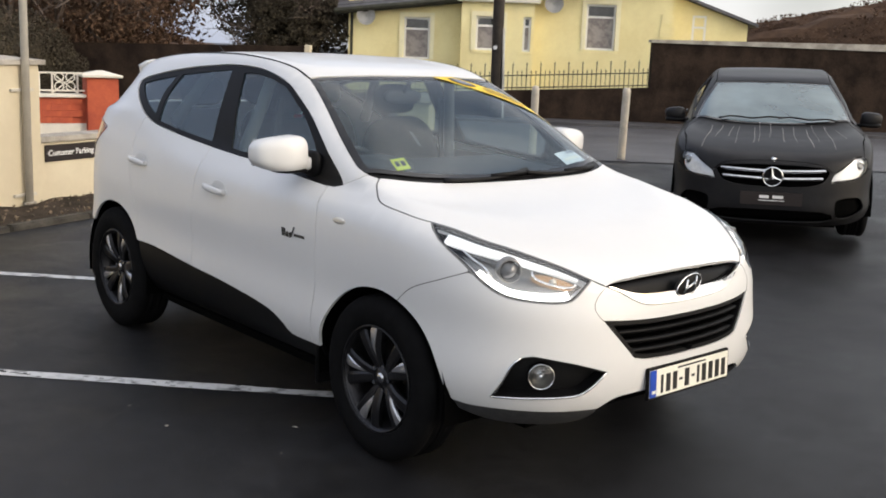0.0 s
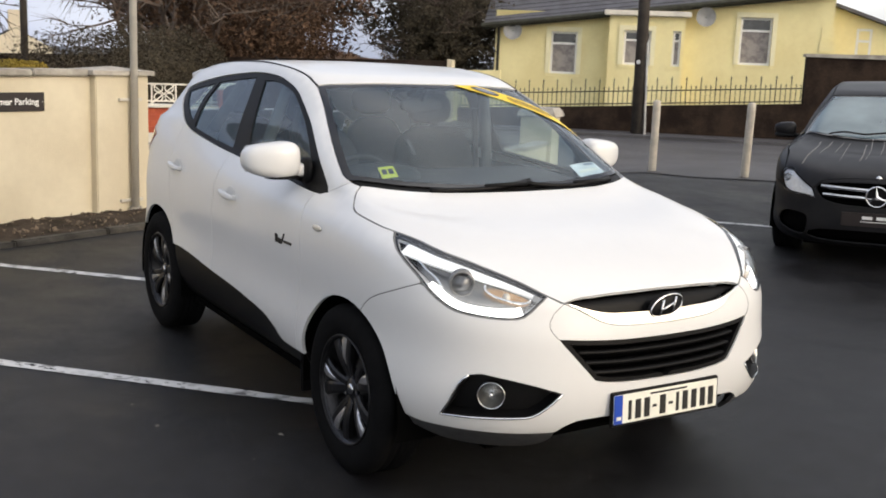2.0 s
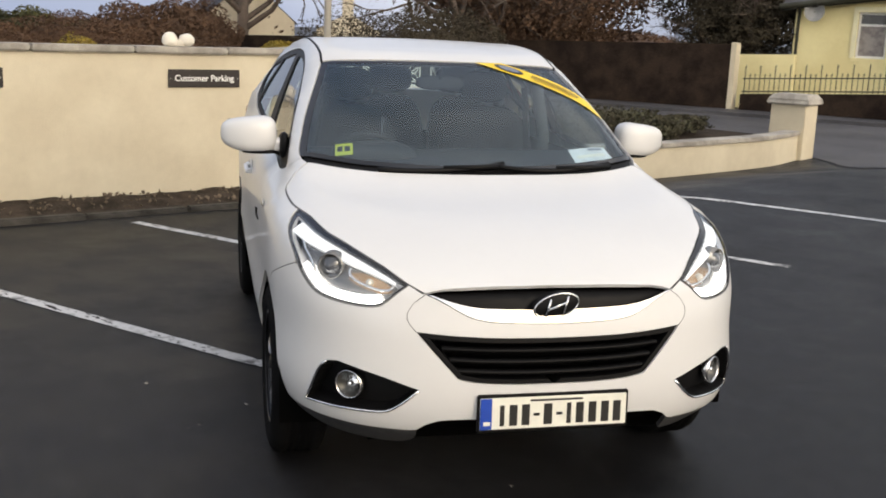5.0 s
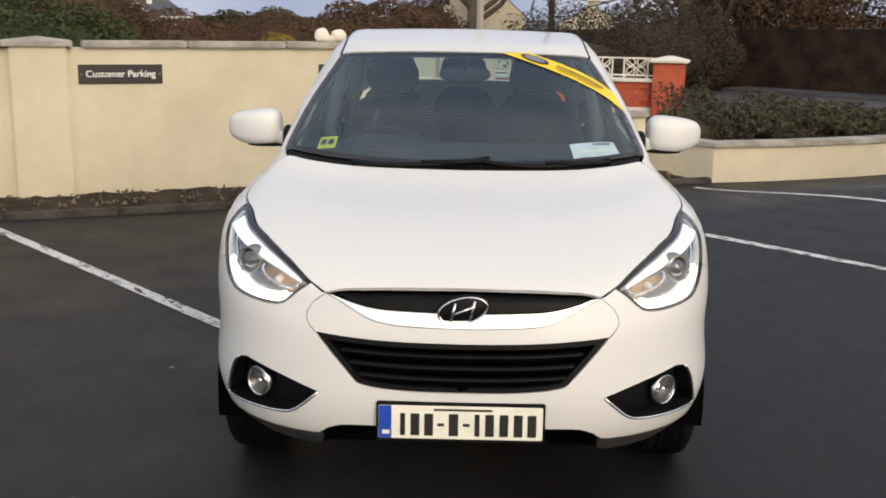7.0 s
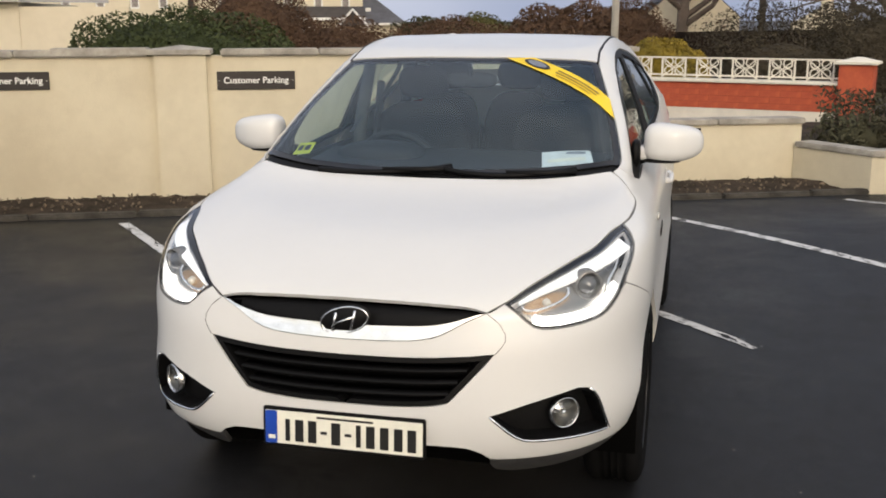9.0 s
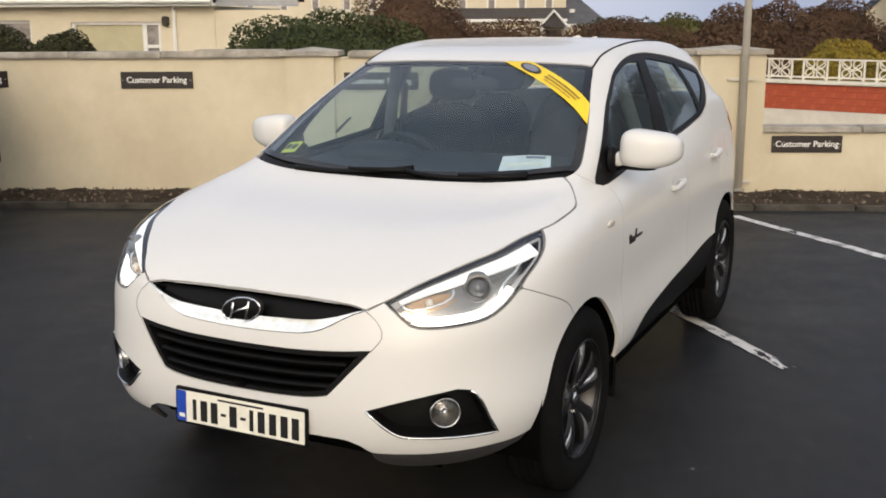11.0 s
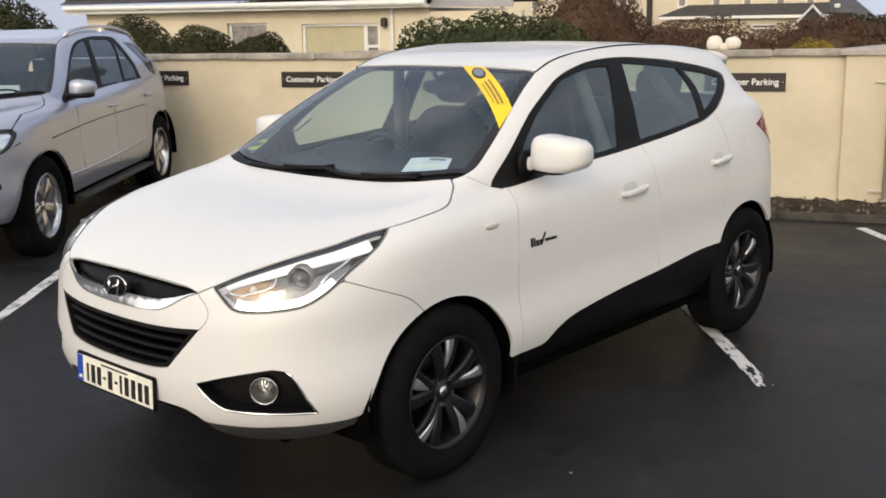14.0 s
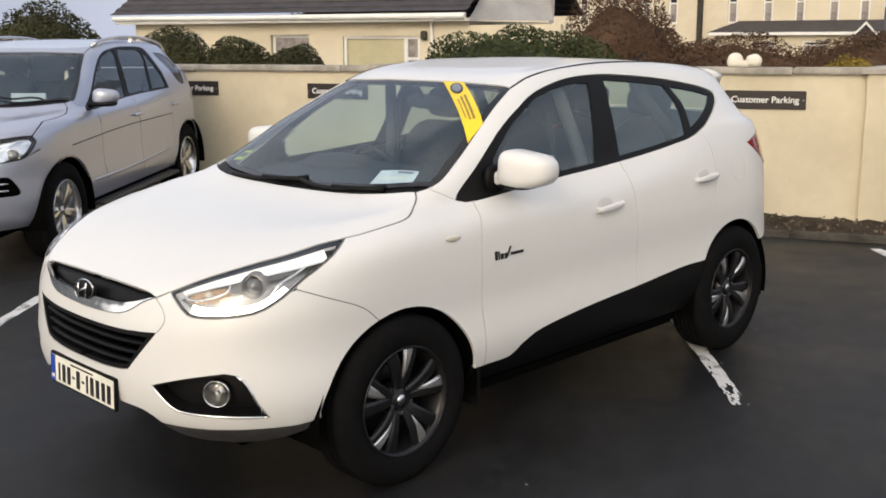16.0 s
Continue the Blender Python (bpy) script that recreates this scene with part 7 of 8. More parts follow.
sw_.matrix_local = pose(-1.0, -0.36, 1.02, 0, -62, 0)
bm = bmesh.new()
tube(bm, [(0.185 * math.cos(a), 0.185 * math.sin(a), 0) for a in (2 * math.pi * i / 32 for i in range(33))], 0.016, 8, False)
part("rim", bm, M["cabin"], sw_, smooth=True)
part("boss", bulb(bmesh.new(), (0, 0, -0.02), (0.07, 0.08, 0.03), 2.5), M["cabin"], sw_, smooth=True)
for a in (0.0, math.pi, 1.5 * math.pi):
    part("spoke", tube(bmesh.new(), [(0.05 * math.sin(a), 0.05 * math.cos(a), -0.01), (0.18 * math.sin(a), 0.18 * math.cos(a), 0)], 0.013, 6), M["cabin"], sw_)


def seat(x, y, w=0.26):
    st_ = empty("seat")
    st_.parent = car
    st_.location = (x, y, 0)
    part("cushion", bulb(bmesh.new(), (0.15, 0, 0.62), (0.28, w, 0.10), 3.5), M["cloth"], st_, smooth=True)
    bm = bulb(bmesh.new(), (0, 0, 0), (0.085, w, 0.34), 3.2)
    bmesh.ops.transform(bm, matrix=pose(-0.17, 0, 0.96, 0, -14, 0), verts=bm.verts)
    part("backrest", bm, M["cloth"], st_, smooth=True)
    bm = bulb(bmesh.new(), (0, 0, 0), (0.055, 0.135, 0.085), 3.0)
    bmesh.ops.transform(bm, matrix=pose(-0.28, 0, 1.385, 0, -10, 0), verts=bm.verts)
    part("head_restraint", bm, M["cloth"], st_, smooth=True)


seat(-1.25, 0.37)
seat(-1.25, -0.37)
for y in (-0.42, 0.0, 0.42):
    seat(-2.10, y, 0.2)
part("rear_view_mirror", bulb(bmesh.new(), (-0.98, 0.0, 1.43), (0.02, 0.12, 0.035), 3.0), M["cabin"], car, smooth=True)
part("mirror_stalk", tube(bmesh.new(), [(-0.92, 0, 1.51), (-0.98, 0, 1.44)], 0.012, 6), M["cabin"], car)
for s in (1, -1):
    part("pillar_trim", tube(bmesh.new(), [(-1.30, s * 0.58, 1.52), (-1.40, s * 0.68, 1.15), (-1.42, s * 0.70, 0.7)], [0.03, 0.035, 0.04], 8), M["pillar"], car, "grey inner pillar trim", smooth=True)
    part("seat_belt", tube(bmesh.new(), [(-1.30, s * 0.53, 1.40), (-1.36, s * 0.60, 0.9)], 0.02, 5), M["cabin"], car)
    part("rear_pillar_trim", tube(bmesh.new(), [(-2.0, s * 0.57, 1.5), (-2.25, s * 0.66, 1.22)], [0.03, 0.035], 8), M["pillar"], car, smooth=True)
    part("door_card", boxed(-2.3, -0.5, s * 0.72, s * 0.74, 0.4, 1.1, 0.005), M["cabin"], car)
bm = bmesh.new()
rows = []
for i in range(9):
    x = -1.08 - 1.85 * i / 8
    rows.append([bm.verts.new((x, y, skin.place(TOP, (x, y, 1.6))[0].z - 0.03)) for y in (-0.52, -0.26, 0, 0.26, 0.52)])
for a, b in zip(rows, rows[1:]):
    for k in range(4):
        bm.faces.new((a[k], a[k + 1], b[k + 1], b[k]))
part("headlining", bm, M["headliner"], car, smooth=True)


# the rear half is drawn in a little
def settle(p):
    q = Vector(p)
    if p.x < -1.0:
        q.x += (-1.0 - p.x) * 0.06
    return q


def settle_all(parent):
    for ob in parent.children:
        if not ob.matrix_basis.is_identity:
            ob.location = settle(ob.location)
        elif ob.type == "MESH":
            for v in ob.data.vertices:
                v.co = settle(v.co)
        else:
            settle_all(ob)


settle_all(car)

# ---- the other two parked cars ----
def bend(v, pairs):
    """Straight-line mapping through (from, to) pairs."""
    pairs = sorted(pairs)
    for (a, b), (c, d) in zip(pairs, pairs[1:]):
        if v <= c or (c, d) == pairs[-1]:
            return b + (d - b) * (v - a) / (c - a)


def parked_car(name, label, at, heading, tilt, lean, xs, ys, zs, paint, tyre_r, wheelbase, track, spec):
    th = tagged(empty(name, pose(*at, lean, tilt, heading)), label, "car")

    def mp(p):
        return Vector((bend(p.x, xs), p.y * ys, bend(p.z, zs)))

    sk = Skin([[mp(p) for p in r] for r in RINGS])
    ml = lambda line: [mp(p) for p in line]
    snap = lambda view, line: [sk.place(view, p)[0] for p in line]
    nose = Round(-0.1)
    hs, we, rd = snap(TOP, ml(hood_side)), snap(TOP, ml(ws_edge)), snap(TOP, ml(roof_ditch))
    fx = spec.get("front_x", 0.0)
    fa = arc(fx - 0.01, tyre_r - 0.01, tyre_r + 0.055, 8, 172, rz=tyre_r + 0.045)
    ra = arc(-wheelbase, tyre_r - 0.01, tyre_r + 0.055, 172, 12, rz=tyre_r + 0.045)
    z0 = spec["sill"]
    P = lambda *pts: smooth([(x, 0.95, z) for x, z in pts])
    d0, d1, d2 = spec["doors"]
    bz = spec["belt"]
    belt_ = P(*bz)
    top_ = P(*spec["dlo"])
    at_belt = lambda x: knots(x, bz)
    cut = lambda x, xb: P((x, at_belt(x)), ((x * 2 + xb) / 3, (at_belt(x) * 2 + z0) / 3), (xb, z0))
    c0, c1 = cut(d0, d0 - 0.06), cut(d1, d1 - 0.03)
    c2 = P((d2, at_belt(d2)), (d2 + 0.02, 0.5 * (at_belt(d2) + ra[-1].z) + 0.1), (ra[-1].x + 0.03, ra[-1].z + 0.02), (ra[-1].x, ra[-1].z))
    lamp_t = snap(nose, smooth(spec["lamp_top"]))
    lamp_b = snap(nose, smooth(spec["lamp_low"]))
    lead = snap(nose, smooth(spec["bonnet_lead"]))
    seam_ = P((spec["seam"][0][0], spec["seam"][0][1]), (fa[7].x, fa[7].z))
    wingl = join(fa[7:], P((fa[-1].x, fa[-1].z), (fa[-1].x - 0.01, z0), (d0 - 0.06, z0)), c0[::-1], belt_[:1], [Vector((we[0].x - 0.08, 0.9, we[0].z + 0.012))], hs[::-1], lamp_b[:max(2, len(lamp_b) // 3)],
                 [Vector((spec["seam"][0][0], 0.9, spec["seam"][0][1]))], seam_)
    sk.panel("front_wing", SIDE, wingl, paint, th, mirror=True)
    seg = lambda a, b: [p for p in belt_ if min(a, b) - 1e-6 <= p.x <= max(a, b) + 1e-6]
    sill = lambda a, b: P((a, z0), (b, z0))
    sk.panel("front_door_panel", SIDE, join(c0, sill(d0 - 0.06, d1 - 0.03), c1[::-1], seg(d0, d1)[::-1]), paint, th, mirror=True)
    sk.panel("rear_door_panel", SIDE, join(c1, sill(d1 - 0.03, ra[-1].x + 0.01), [ra[-1]], c2[::-1], seg(d1, d2)[::-1]), paint, th, mirror=True)
    tail = spec["tail"]
    quarter = join(we, rd, P(*tail), ra[2:], c2[::-1], seg(d2, -9), top_, [Vector((we[0].x - 0.08, 0.9, we[0].z + 0.012))])
    holes = [P(*spec["rear_quarter"])] if "rear_quarter" in spec else []
    sk.panel("side_frame", SIDE, quarter, paint, th, mirror=True, gap=0.001, holes=holes)
    sk.panel("sill", SIDE, join(P((fa[-1].x, z0), (ra[-1].x, z0)), P((ra[-1].x, z0 - 0.13), (fa[-1].x, z0 - 0.13))), B, th, mirror=True, lift=-0.03)
    # bonnet, bumper
    br = snap(TOP, ml(bonnet_rear))
    bon_ = join(br, hs[::-1], lamp_t[::-1], lead[::-1])
    sk.panel("bonnet", SLANT, join(bon_, flip(bon_)), paint, th, gap=0.003, grid=0.06)
    lowf = snap(nose, smooth(spec["bumper_low"]))
    ed = join(lowf, fa[0:8], seam_[::-1], lamp_b[max(2, len(lamp_b) // 3):], lead[::-1])
    mids = [snap(nose, smooth(g, closed=True)) for g in spec["grilles"]]
    sidesg = [snap(nose, smooth(g, closed=True)) for g in spec["intakes"]]
    sk.panel("front_bumper", nose, join(ed, flip(ed)), paint, th, holes=[*mids, *sidesg, *[flip(g) for g in sidesg]], grid=0.04)
    # near-black sheets give the openings their depth of shade by colour
    for g in mids:
        sk.panel("grille_back", nose, g, M["void"], th, lift=-0.04, gap=-0.01, edge=0)
    for g in sidesg:
        sk.panel("intake_back", nose, g, M["void"], th, lift=-0.04, gap=-0.01, edge=0, mirror=True)
    for line in spec["bars"]:
        pts = snap(nose, smooth(line))
        pts = [p + Vector((0.006, 0, 0)) for p in both(pts)]
        bm = bmesh.new()
        prev = None
        for p in pts:
            row = [bm.verts.new(p + Vector(d)) for d in ((0.004, 0, 0.014), (0.008, 0, 0.0), (0.004, 0, -0.014), (-0.03, 0, -0.012), (-0.03, 0, 0.012))]
            if prev:
                for i in range(5):
                    bm.faces.new((prev[i], prev[(i + 1) % 5], row[(i + 1) % 5], row[i]))
            prev = row
        bmesh.ops.recalc_face_normals(bm, faces=bm.faces)
        part("grille_bar", bm, spec.get("bar_mat", M["satin"]), th, smooth=True)
    ll = join(lamp_b, lamp_t)
    sk.panel("headlamp_housing", nose, ll, spec["lamp_mat"], th, lift=-0.03, gap=-0.006, edge=0, mirror=True, grid=0.03)
    inner = shrink([nose.flat(p) for p in ll], 0.008)
    sk.panel("headlamp_frame", nose, ll, B, th, holes=([*inner],), lift=-0.002, gap=0.0005, edge=0.03, mirror=True)
    for ob in sk.panel("headlamp_cover", nose, [*inner], M["lamp_glass"], th, edge=0, gap=-0.002, mirror=True):
        ob.visible_shadow = False
    for s in (1, -1):
        for (x, y, z), r in spec["bulbs"]:
            c, n = sk.place(nose, (x, y, z), -0.022)
            pr = empty("lamp_unit")
            pr.parent = th
            pr.matrix_local = pose(c.x, c.y * s, c.z, 0, 0, 90 + s * 25)
            part("shroud", lathe([(r * 0.9, 0.02), (r, -0.006), (r * 1.2, 0.012)], 20), M["reflector"], pr, smooth=True)
            part("lens", lathe([(0.001, -0.014), (r * 0.6, -0.008), (r * 0.9, 0.012)], 20), M["lamp_dark"], pr, smooth=True)
    # screen, cowl, roof
    wt, wb = snap(TOP, ml(ws_top)), snap(TOP, ml(ws_base))
    x_in = wb[-1].x - 0.01
    wh = join(wb, [p for p in we if p.x < x_in], wt)
    wa = join(wh, flip(wh))
    fin = shrink([GLASSV.flat(p) for p in wa], 0.03)
    sk.panel("windscreen_border", GLASSV, wa, M["frit"], th, holes=([*fin],), lift=-0.004, gap=0.001)
    for ob in sk.panel("windscreen", GLASSV, [*fin], spec.get("screen", M["windscreen"]), th, lift=-0.005, gap=-0.003, edge=0, grid=0.06):
        ob.visible_shadow = False
    cw = join(br, [we[3]], wb[::-1])
    sk.panel("cowl_panel", TOP, join(cw, flip(cw)), B, th, lift=-0.012)
    rr = snap(TOP, ml(roof_rear))
    rh = join(wt[::-1], rd, rr)
    sk.panel("roof", TOP, join(rh, flip(rh)), paint, th, gap=0.004, grid=0.08)
    # side glass
    dl = join(belt_, top_)
    panes = [P(*p) + [] for p in spec["panes"]]
    sk.panel("window_frame", SIDE, dl, M["black"], th, holes=panes, lift=-0.006, mirror=True)
    for nm, p in zip(("front_door_window", "rear_door_window", "rear_vent_window"), panes):
        for ob in sk.panel(nm, SIDE, p, M["side_glass"], th, lift=-0.012, gap=-0.002, edge=0, mirror=True):
            ob.visible_shadow = False
    for h in holes:
        sk.panel("rear_side_window", SIDE, h, M["frit"], th, lift=-0.005, gap=-0.001, edge=0, mirror=True)
    rl = lambda z, y0: [Vector((-9, -y0 + 2 * y0 * i / 16, z)) for i in range(17)]
    zb, zr = bend(1.28, zs), bend(1.5, zs)
    sk.panel("tailgate", View((1, 0, 0)), rl(0.5, 0.66) + rl(zb, 0.6)[::-1], paint, th, grid=0.08)
    sk.panel("rear_window", View((1, 0, 0)), rl(zb + 0.01, 0.55) + rl(zr, 0.48)[::-1], M["frit"], th, grid=0.08)
    # near-black shell, underside and liners: shade put into the colour
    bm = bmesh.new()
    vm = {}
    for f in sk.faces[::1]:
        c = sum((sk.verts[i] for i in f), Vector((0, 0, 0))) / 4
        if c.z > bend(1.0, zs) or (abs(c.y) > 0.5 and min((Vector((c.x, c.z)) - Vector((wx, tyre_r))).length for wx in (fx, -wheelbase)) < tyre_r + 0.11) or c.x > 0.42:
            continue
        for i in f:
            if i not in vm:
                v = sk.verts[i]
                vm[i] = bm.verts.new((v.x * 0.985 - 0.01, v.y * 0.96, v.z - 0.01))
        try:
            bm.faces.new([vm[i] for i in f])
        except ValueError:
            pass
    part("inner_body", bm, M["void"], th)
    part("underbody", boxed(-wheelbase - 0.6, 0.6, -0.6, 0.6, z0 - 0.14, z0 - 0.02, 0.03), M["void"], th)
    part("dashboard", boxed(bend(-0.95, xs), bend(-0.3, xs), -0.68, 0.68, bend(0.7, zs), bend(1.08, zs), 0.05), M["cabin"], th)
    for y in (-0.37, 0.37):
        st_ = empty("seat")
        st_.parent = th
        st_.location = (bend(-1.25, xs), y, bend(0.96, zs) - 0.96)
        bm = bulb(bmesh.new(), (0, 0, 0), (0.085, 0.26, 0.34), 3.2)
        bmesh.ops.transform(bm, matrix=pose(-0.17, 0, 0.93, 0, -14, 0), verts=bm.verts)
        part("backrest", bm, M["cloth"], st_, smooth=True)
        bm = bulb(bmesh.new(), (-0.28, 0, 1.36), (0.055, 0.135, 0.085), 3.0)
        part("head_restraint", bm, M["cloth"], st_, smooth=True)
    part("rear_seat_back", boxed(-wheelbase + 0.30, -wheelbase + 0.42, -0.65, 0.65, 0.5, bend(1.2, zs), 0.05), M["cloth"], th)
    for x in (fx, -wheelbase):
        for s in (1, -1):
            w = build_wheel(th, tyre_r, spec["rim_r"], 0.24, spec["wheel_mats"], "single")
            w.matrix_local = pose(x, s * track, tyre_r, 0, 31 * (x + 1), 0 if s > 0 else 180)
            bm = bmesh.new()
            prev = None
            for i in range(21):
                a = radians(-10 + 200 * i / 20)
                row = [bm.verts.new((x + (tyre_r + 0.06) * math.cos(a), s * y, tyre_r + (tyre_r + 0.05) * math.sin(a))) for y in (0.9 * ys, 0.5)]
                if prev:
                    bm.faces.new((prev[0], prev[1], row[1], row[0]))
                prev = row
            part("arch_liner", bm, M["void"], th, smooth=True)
    for s in (1, -1):
        x, y, z = spec["mirror"]
        dm = empty("door_mirror")
        dm.parent = th
        dm.location = (x, s * y, z)
        part("housing", bulb(bmesh.new(), (0, 0, 0.006), (0.065, 0.105, 0.066), 3.0, cut=taper(s)), paint, dm, smooth=True)
        part("mirror_glass", boxed(-0.074, -0.066, -0.08, 0.075, -0.05, 0.055, 0.01), M["mirror"], dm)
        part("lower_trim", bulb(bmesh.new(), (0.0, -s * 0.01, -0.052), (0.064, 0.105, 0.026), 2.8), B, dm, smooth=True)
        part("mirror_arm", tube(bmesh.new(), [(0, -s * 0.08, -0.05), (0, -s * 0.15, -0.07)], 0.025, 8), B, dm, smooth=True)
        for hx, hz in spec["handles"]:
            c, n = sk.place(SIDE, (hx, 0.95, hz), 0.0)
            part("door_handle", bulb(bmesh.new(), (c.x, (c.y + 0.022) * s, c.z), (0.10, 0.013, 0.016), 2.4), paint, th, smooth=True)
    for y0, y1 in ((0.08, -0.5), (0.6, 0.05)):
        a = sk.place(TOP, (br[0].x - 0.05, y0, 1.0), 0.012)[0]
        line = [sk.place(TOP, (wb[0].x - 0.10 - 0.02 * math.sin(i), y0 + (y1 - y0) * i / 10, 1.1), 0.014)[0] for i in range(11)]
        part("wiper", tube(bmesh.new(), line, 0.008, 6), B, th, smooth=True)
    return th, sk, nose


def misted(name):
    """A pane dulled by condensation: part see-through, part pale scatter, with a gloss."""
    m = glass(name, (0.6, 0.7, 0.75))
    t = m.node_tree
    mx = next(n for n in t.nodes if n.type == "MIX_SHADER")
    gap = mx.inputs[1].links[0].from_node
    df = t.nodes.new("ShaderNodeBsdfDiffuse")
    tc = t.nodes.new("ShaderNodeTexCoord")
    nz = t.nodes.new("ShaderNodeTexNoise")
    nz.inputs["Scale"].default_value, nz.inputs["Detail"].default_value = 2.2, 5
    mr = t.nodes.new("ShaderNodeMapRange")
    mr.inputs["To Min"].default_value, mr.inputs["To Max"].default_value = 0.25, 1.0
    df.inputs["Color"].default_value = (0.2, 0.27, 0.3, 1)
    m2 = t.nodes.new("ShaderNodeMixShader")
    t.links.new(tc.outputs["Object"], nz.inputs["Vector"])
    t.links.new(nz.outputs["Fac"], mr.inputs["Value"])
    t.links.new(mr.outputs[0], m2.inputs[0])
    t.links.new(gap.outputs[0], m2.inputs[1])
    t.links.new(df.outputs[0], m2.inputs[2])
    t.links.new(m2.outputs[0], mx.inputs[1])
    return m


M["misted"] = misted("misted windscreen")
M["silver_paint"] = mat("silver metallic paint", (0.37, 0.395, 0.475), 0.3, 0.5, 3, 0.015, coat=0.8)
M["black_paint"] = mat("dusty black paint", (0.006, 0.006, 0.0075), 0.5, 0, 2.5, 0.1, coat=0.1, spec=0.2, color2=(0.011, 0.0105, 0.011))
silver, ssk, snose = parked_car(
    "silver_suv_car", "large silver metallic SUV with five-spoke alloys and roof rails", (-2.46, -4.33, 0.0), 16.6, 1.0, 0.0,
    [(0.885, 0.88), (0.0, 0.0), (-0.25, -0.42), (-1.0, -1.2), (-2.64, -2.915), (-3.53, -3.80)], 1.045,
    [(0.0, 0.0), (0.27, 0.30), (0.65, 0.72), (0.87, 1.0), (1.12, 1.185), (1.655, 1.715)], M["silver_paint"], 0.39, 2.905, 0.80,
    dict(sill=0.40, front_x=0.07, doors=(-0.62, -1.52, -2.46), belt=[(-0.50, 1.132), (-0.80, 1.138), (-1.2, 1.163), (-1.5, 1.178), (-1.85, 1.185), (-2.50, 1.188)],
         dlo=[(-2.50, 1.188), (-2.49, 1.41), (-2.44, 1.55), (-2.33, 1.60), (-1.9, 1.618), (-1.7, 1.612), (-1.45, 1.588), (-1.25, 1.53), (-1.0, 1.40), (-0.72, 1.215), (-0.50, 1.132)],
         panes=[[(-0.86, 1.165), (-1.2, 1.182), (-1.45, 1.196), (-1.56, 1.40), (-1.655, 1.582), (-1.5, 1.572), (-1.3, 1.52), (-1.05, 1.395), (-0.87, 1.262), (-0.86, 1.165)],
                [(-1.565, 1.20), (-1.8, 1.206), (-2.03, 1.209), (-2.18, 1.38), (-2.285, 1.56), (-2.0, 1.588), (-1.765, 1.584), (-1.66, 1.39), (-1.565, 1.20)],
                [(-2.10, 1.212), (-2.27, 1.212), (-2.44, 1.213), (-2.43, 1.40), (-2.36, 1.54), (-2.24, 1.39), (-2.10, 1.212)]],
         rear_quarter=[(-2.58, 1.54), (-2.84, 1.505), (-2.99, 1.36), (-2.97, 1.205), (-2.80, 1.24), (-2.68, 1.40), (-2.58, 1.54)],
         tail=[(-3.30, 1.583), (-3.45, 1.327), (-3.52, 1.050), (-3.52, 0.700), (-3.50, 0.500), (-3.35, 0.480)],
         seam=[(0.42, 0.93)], lamp_top=[(0.76, 0.50, 0.985), (0.70, 0.60, 1.01), (0.623, 0.695, 1.024), (0.52, 0.79, 1.035), (0.44, 0.85, 1.03)],
         lamp_low=[(0.44, 0.85, 1.03), (0.425, 0.878, 0.995), (0.468, 0.871, 0.943), (0.553, 0.841, 0.877), (0.642, 0.775, 0.86), (0.70, 0.71, 0.853), (0.76, 0.56, 0.86), (0.77, 0.51, 0.90), (0.76, 0.50, 0.985)],
         bonnet_lead=[(0.80, 0.0, 0.975), (0.79, 0.25, 0.98), (0.74, 0.50, 0.985)],
         bumper_low=[(0.86, 0.0, 0.34), (0.84, 0.4, 0.34), (0.72, 0.7, 0.34), (0.40, 0.92, 0.36)],
         grilles=[[(0.86, -0.42, 0.92), (0.86, 0.42, 0.92), (0.87, 0.40, 0.72), (0.88, 0.0, 0.68), (0.87, -0.40, 0.72)]],
         intakes=[[(0.80, 0.56, 0.752), (0.714, 0.714, 0.75), (0.664, 0.773, 0.733), (0.62, 0.816, 0.62), (0.72, 0.712, 0.607), (0.80, 0.56, 0.60)]],
         bars=[[(0.86, 0.0, 0.86), (0.85, 0.38, 0.86)], [(0.86, 0.0, 0.77), (0.85, 0.36, 0.78)]], lamp_mat=M["reflector"],
         bulbs=[((0.56, 0.72, 0.90), 0.05), ((0.68, 0.60, 0.89), 0.042)], rim_r=0.245, wheel_mats=(M["satin"], M["satin"]),
         mirror=(-0.62, 1.0, 1.235), handles=((-1.46, 1.015), (-2.50, 1.025))))
# crease, roof rails, running board, card behind the glass
# dark grey bead paints the shaded line of the flank crease
ssk.strip("body_crease", SIDE, smooth([(-0.05, 1.0, 0.90), (-0.87, 1.0, 0.932), (-1.55, 1.0, 0.94), (-2.4, 1.0, 0.935)], 0.2), 0.006, M["skirt"], silver, lift=-0.002, mirror=True, n=5)
ssk.strip("sill_crease", SIDE, smooth([(-0.40, 1.0, 0.561), (-1.18, 1.0, 0.563), (-2.25, 1.0, 0.60)], 0.2), 0.012, M["silver_paint"], silver, lift=-0.002, mirror=True, n=6)
for z in (0.65, 0.70):
    ssk.strip("intake_bar", snose, [Vector((0.80 - 0.12 * k / 6, 0.56 + 0.20 * k / 6, z)) for k in range(7)], 0.008, M["satin"], silver, lift=-0.012, mirror=True)
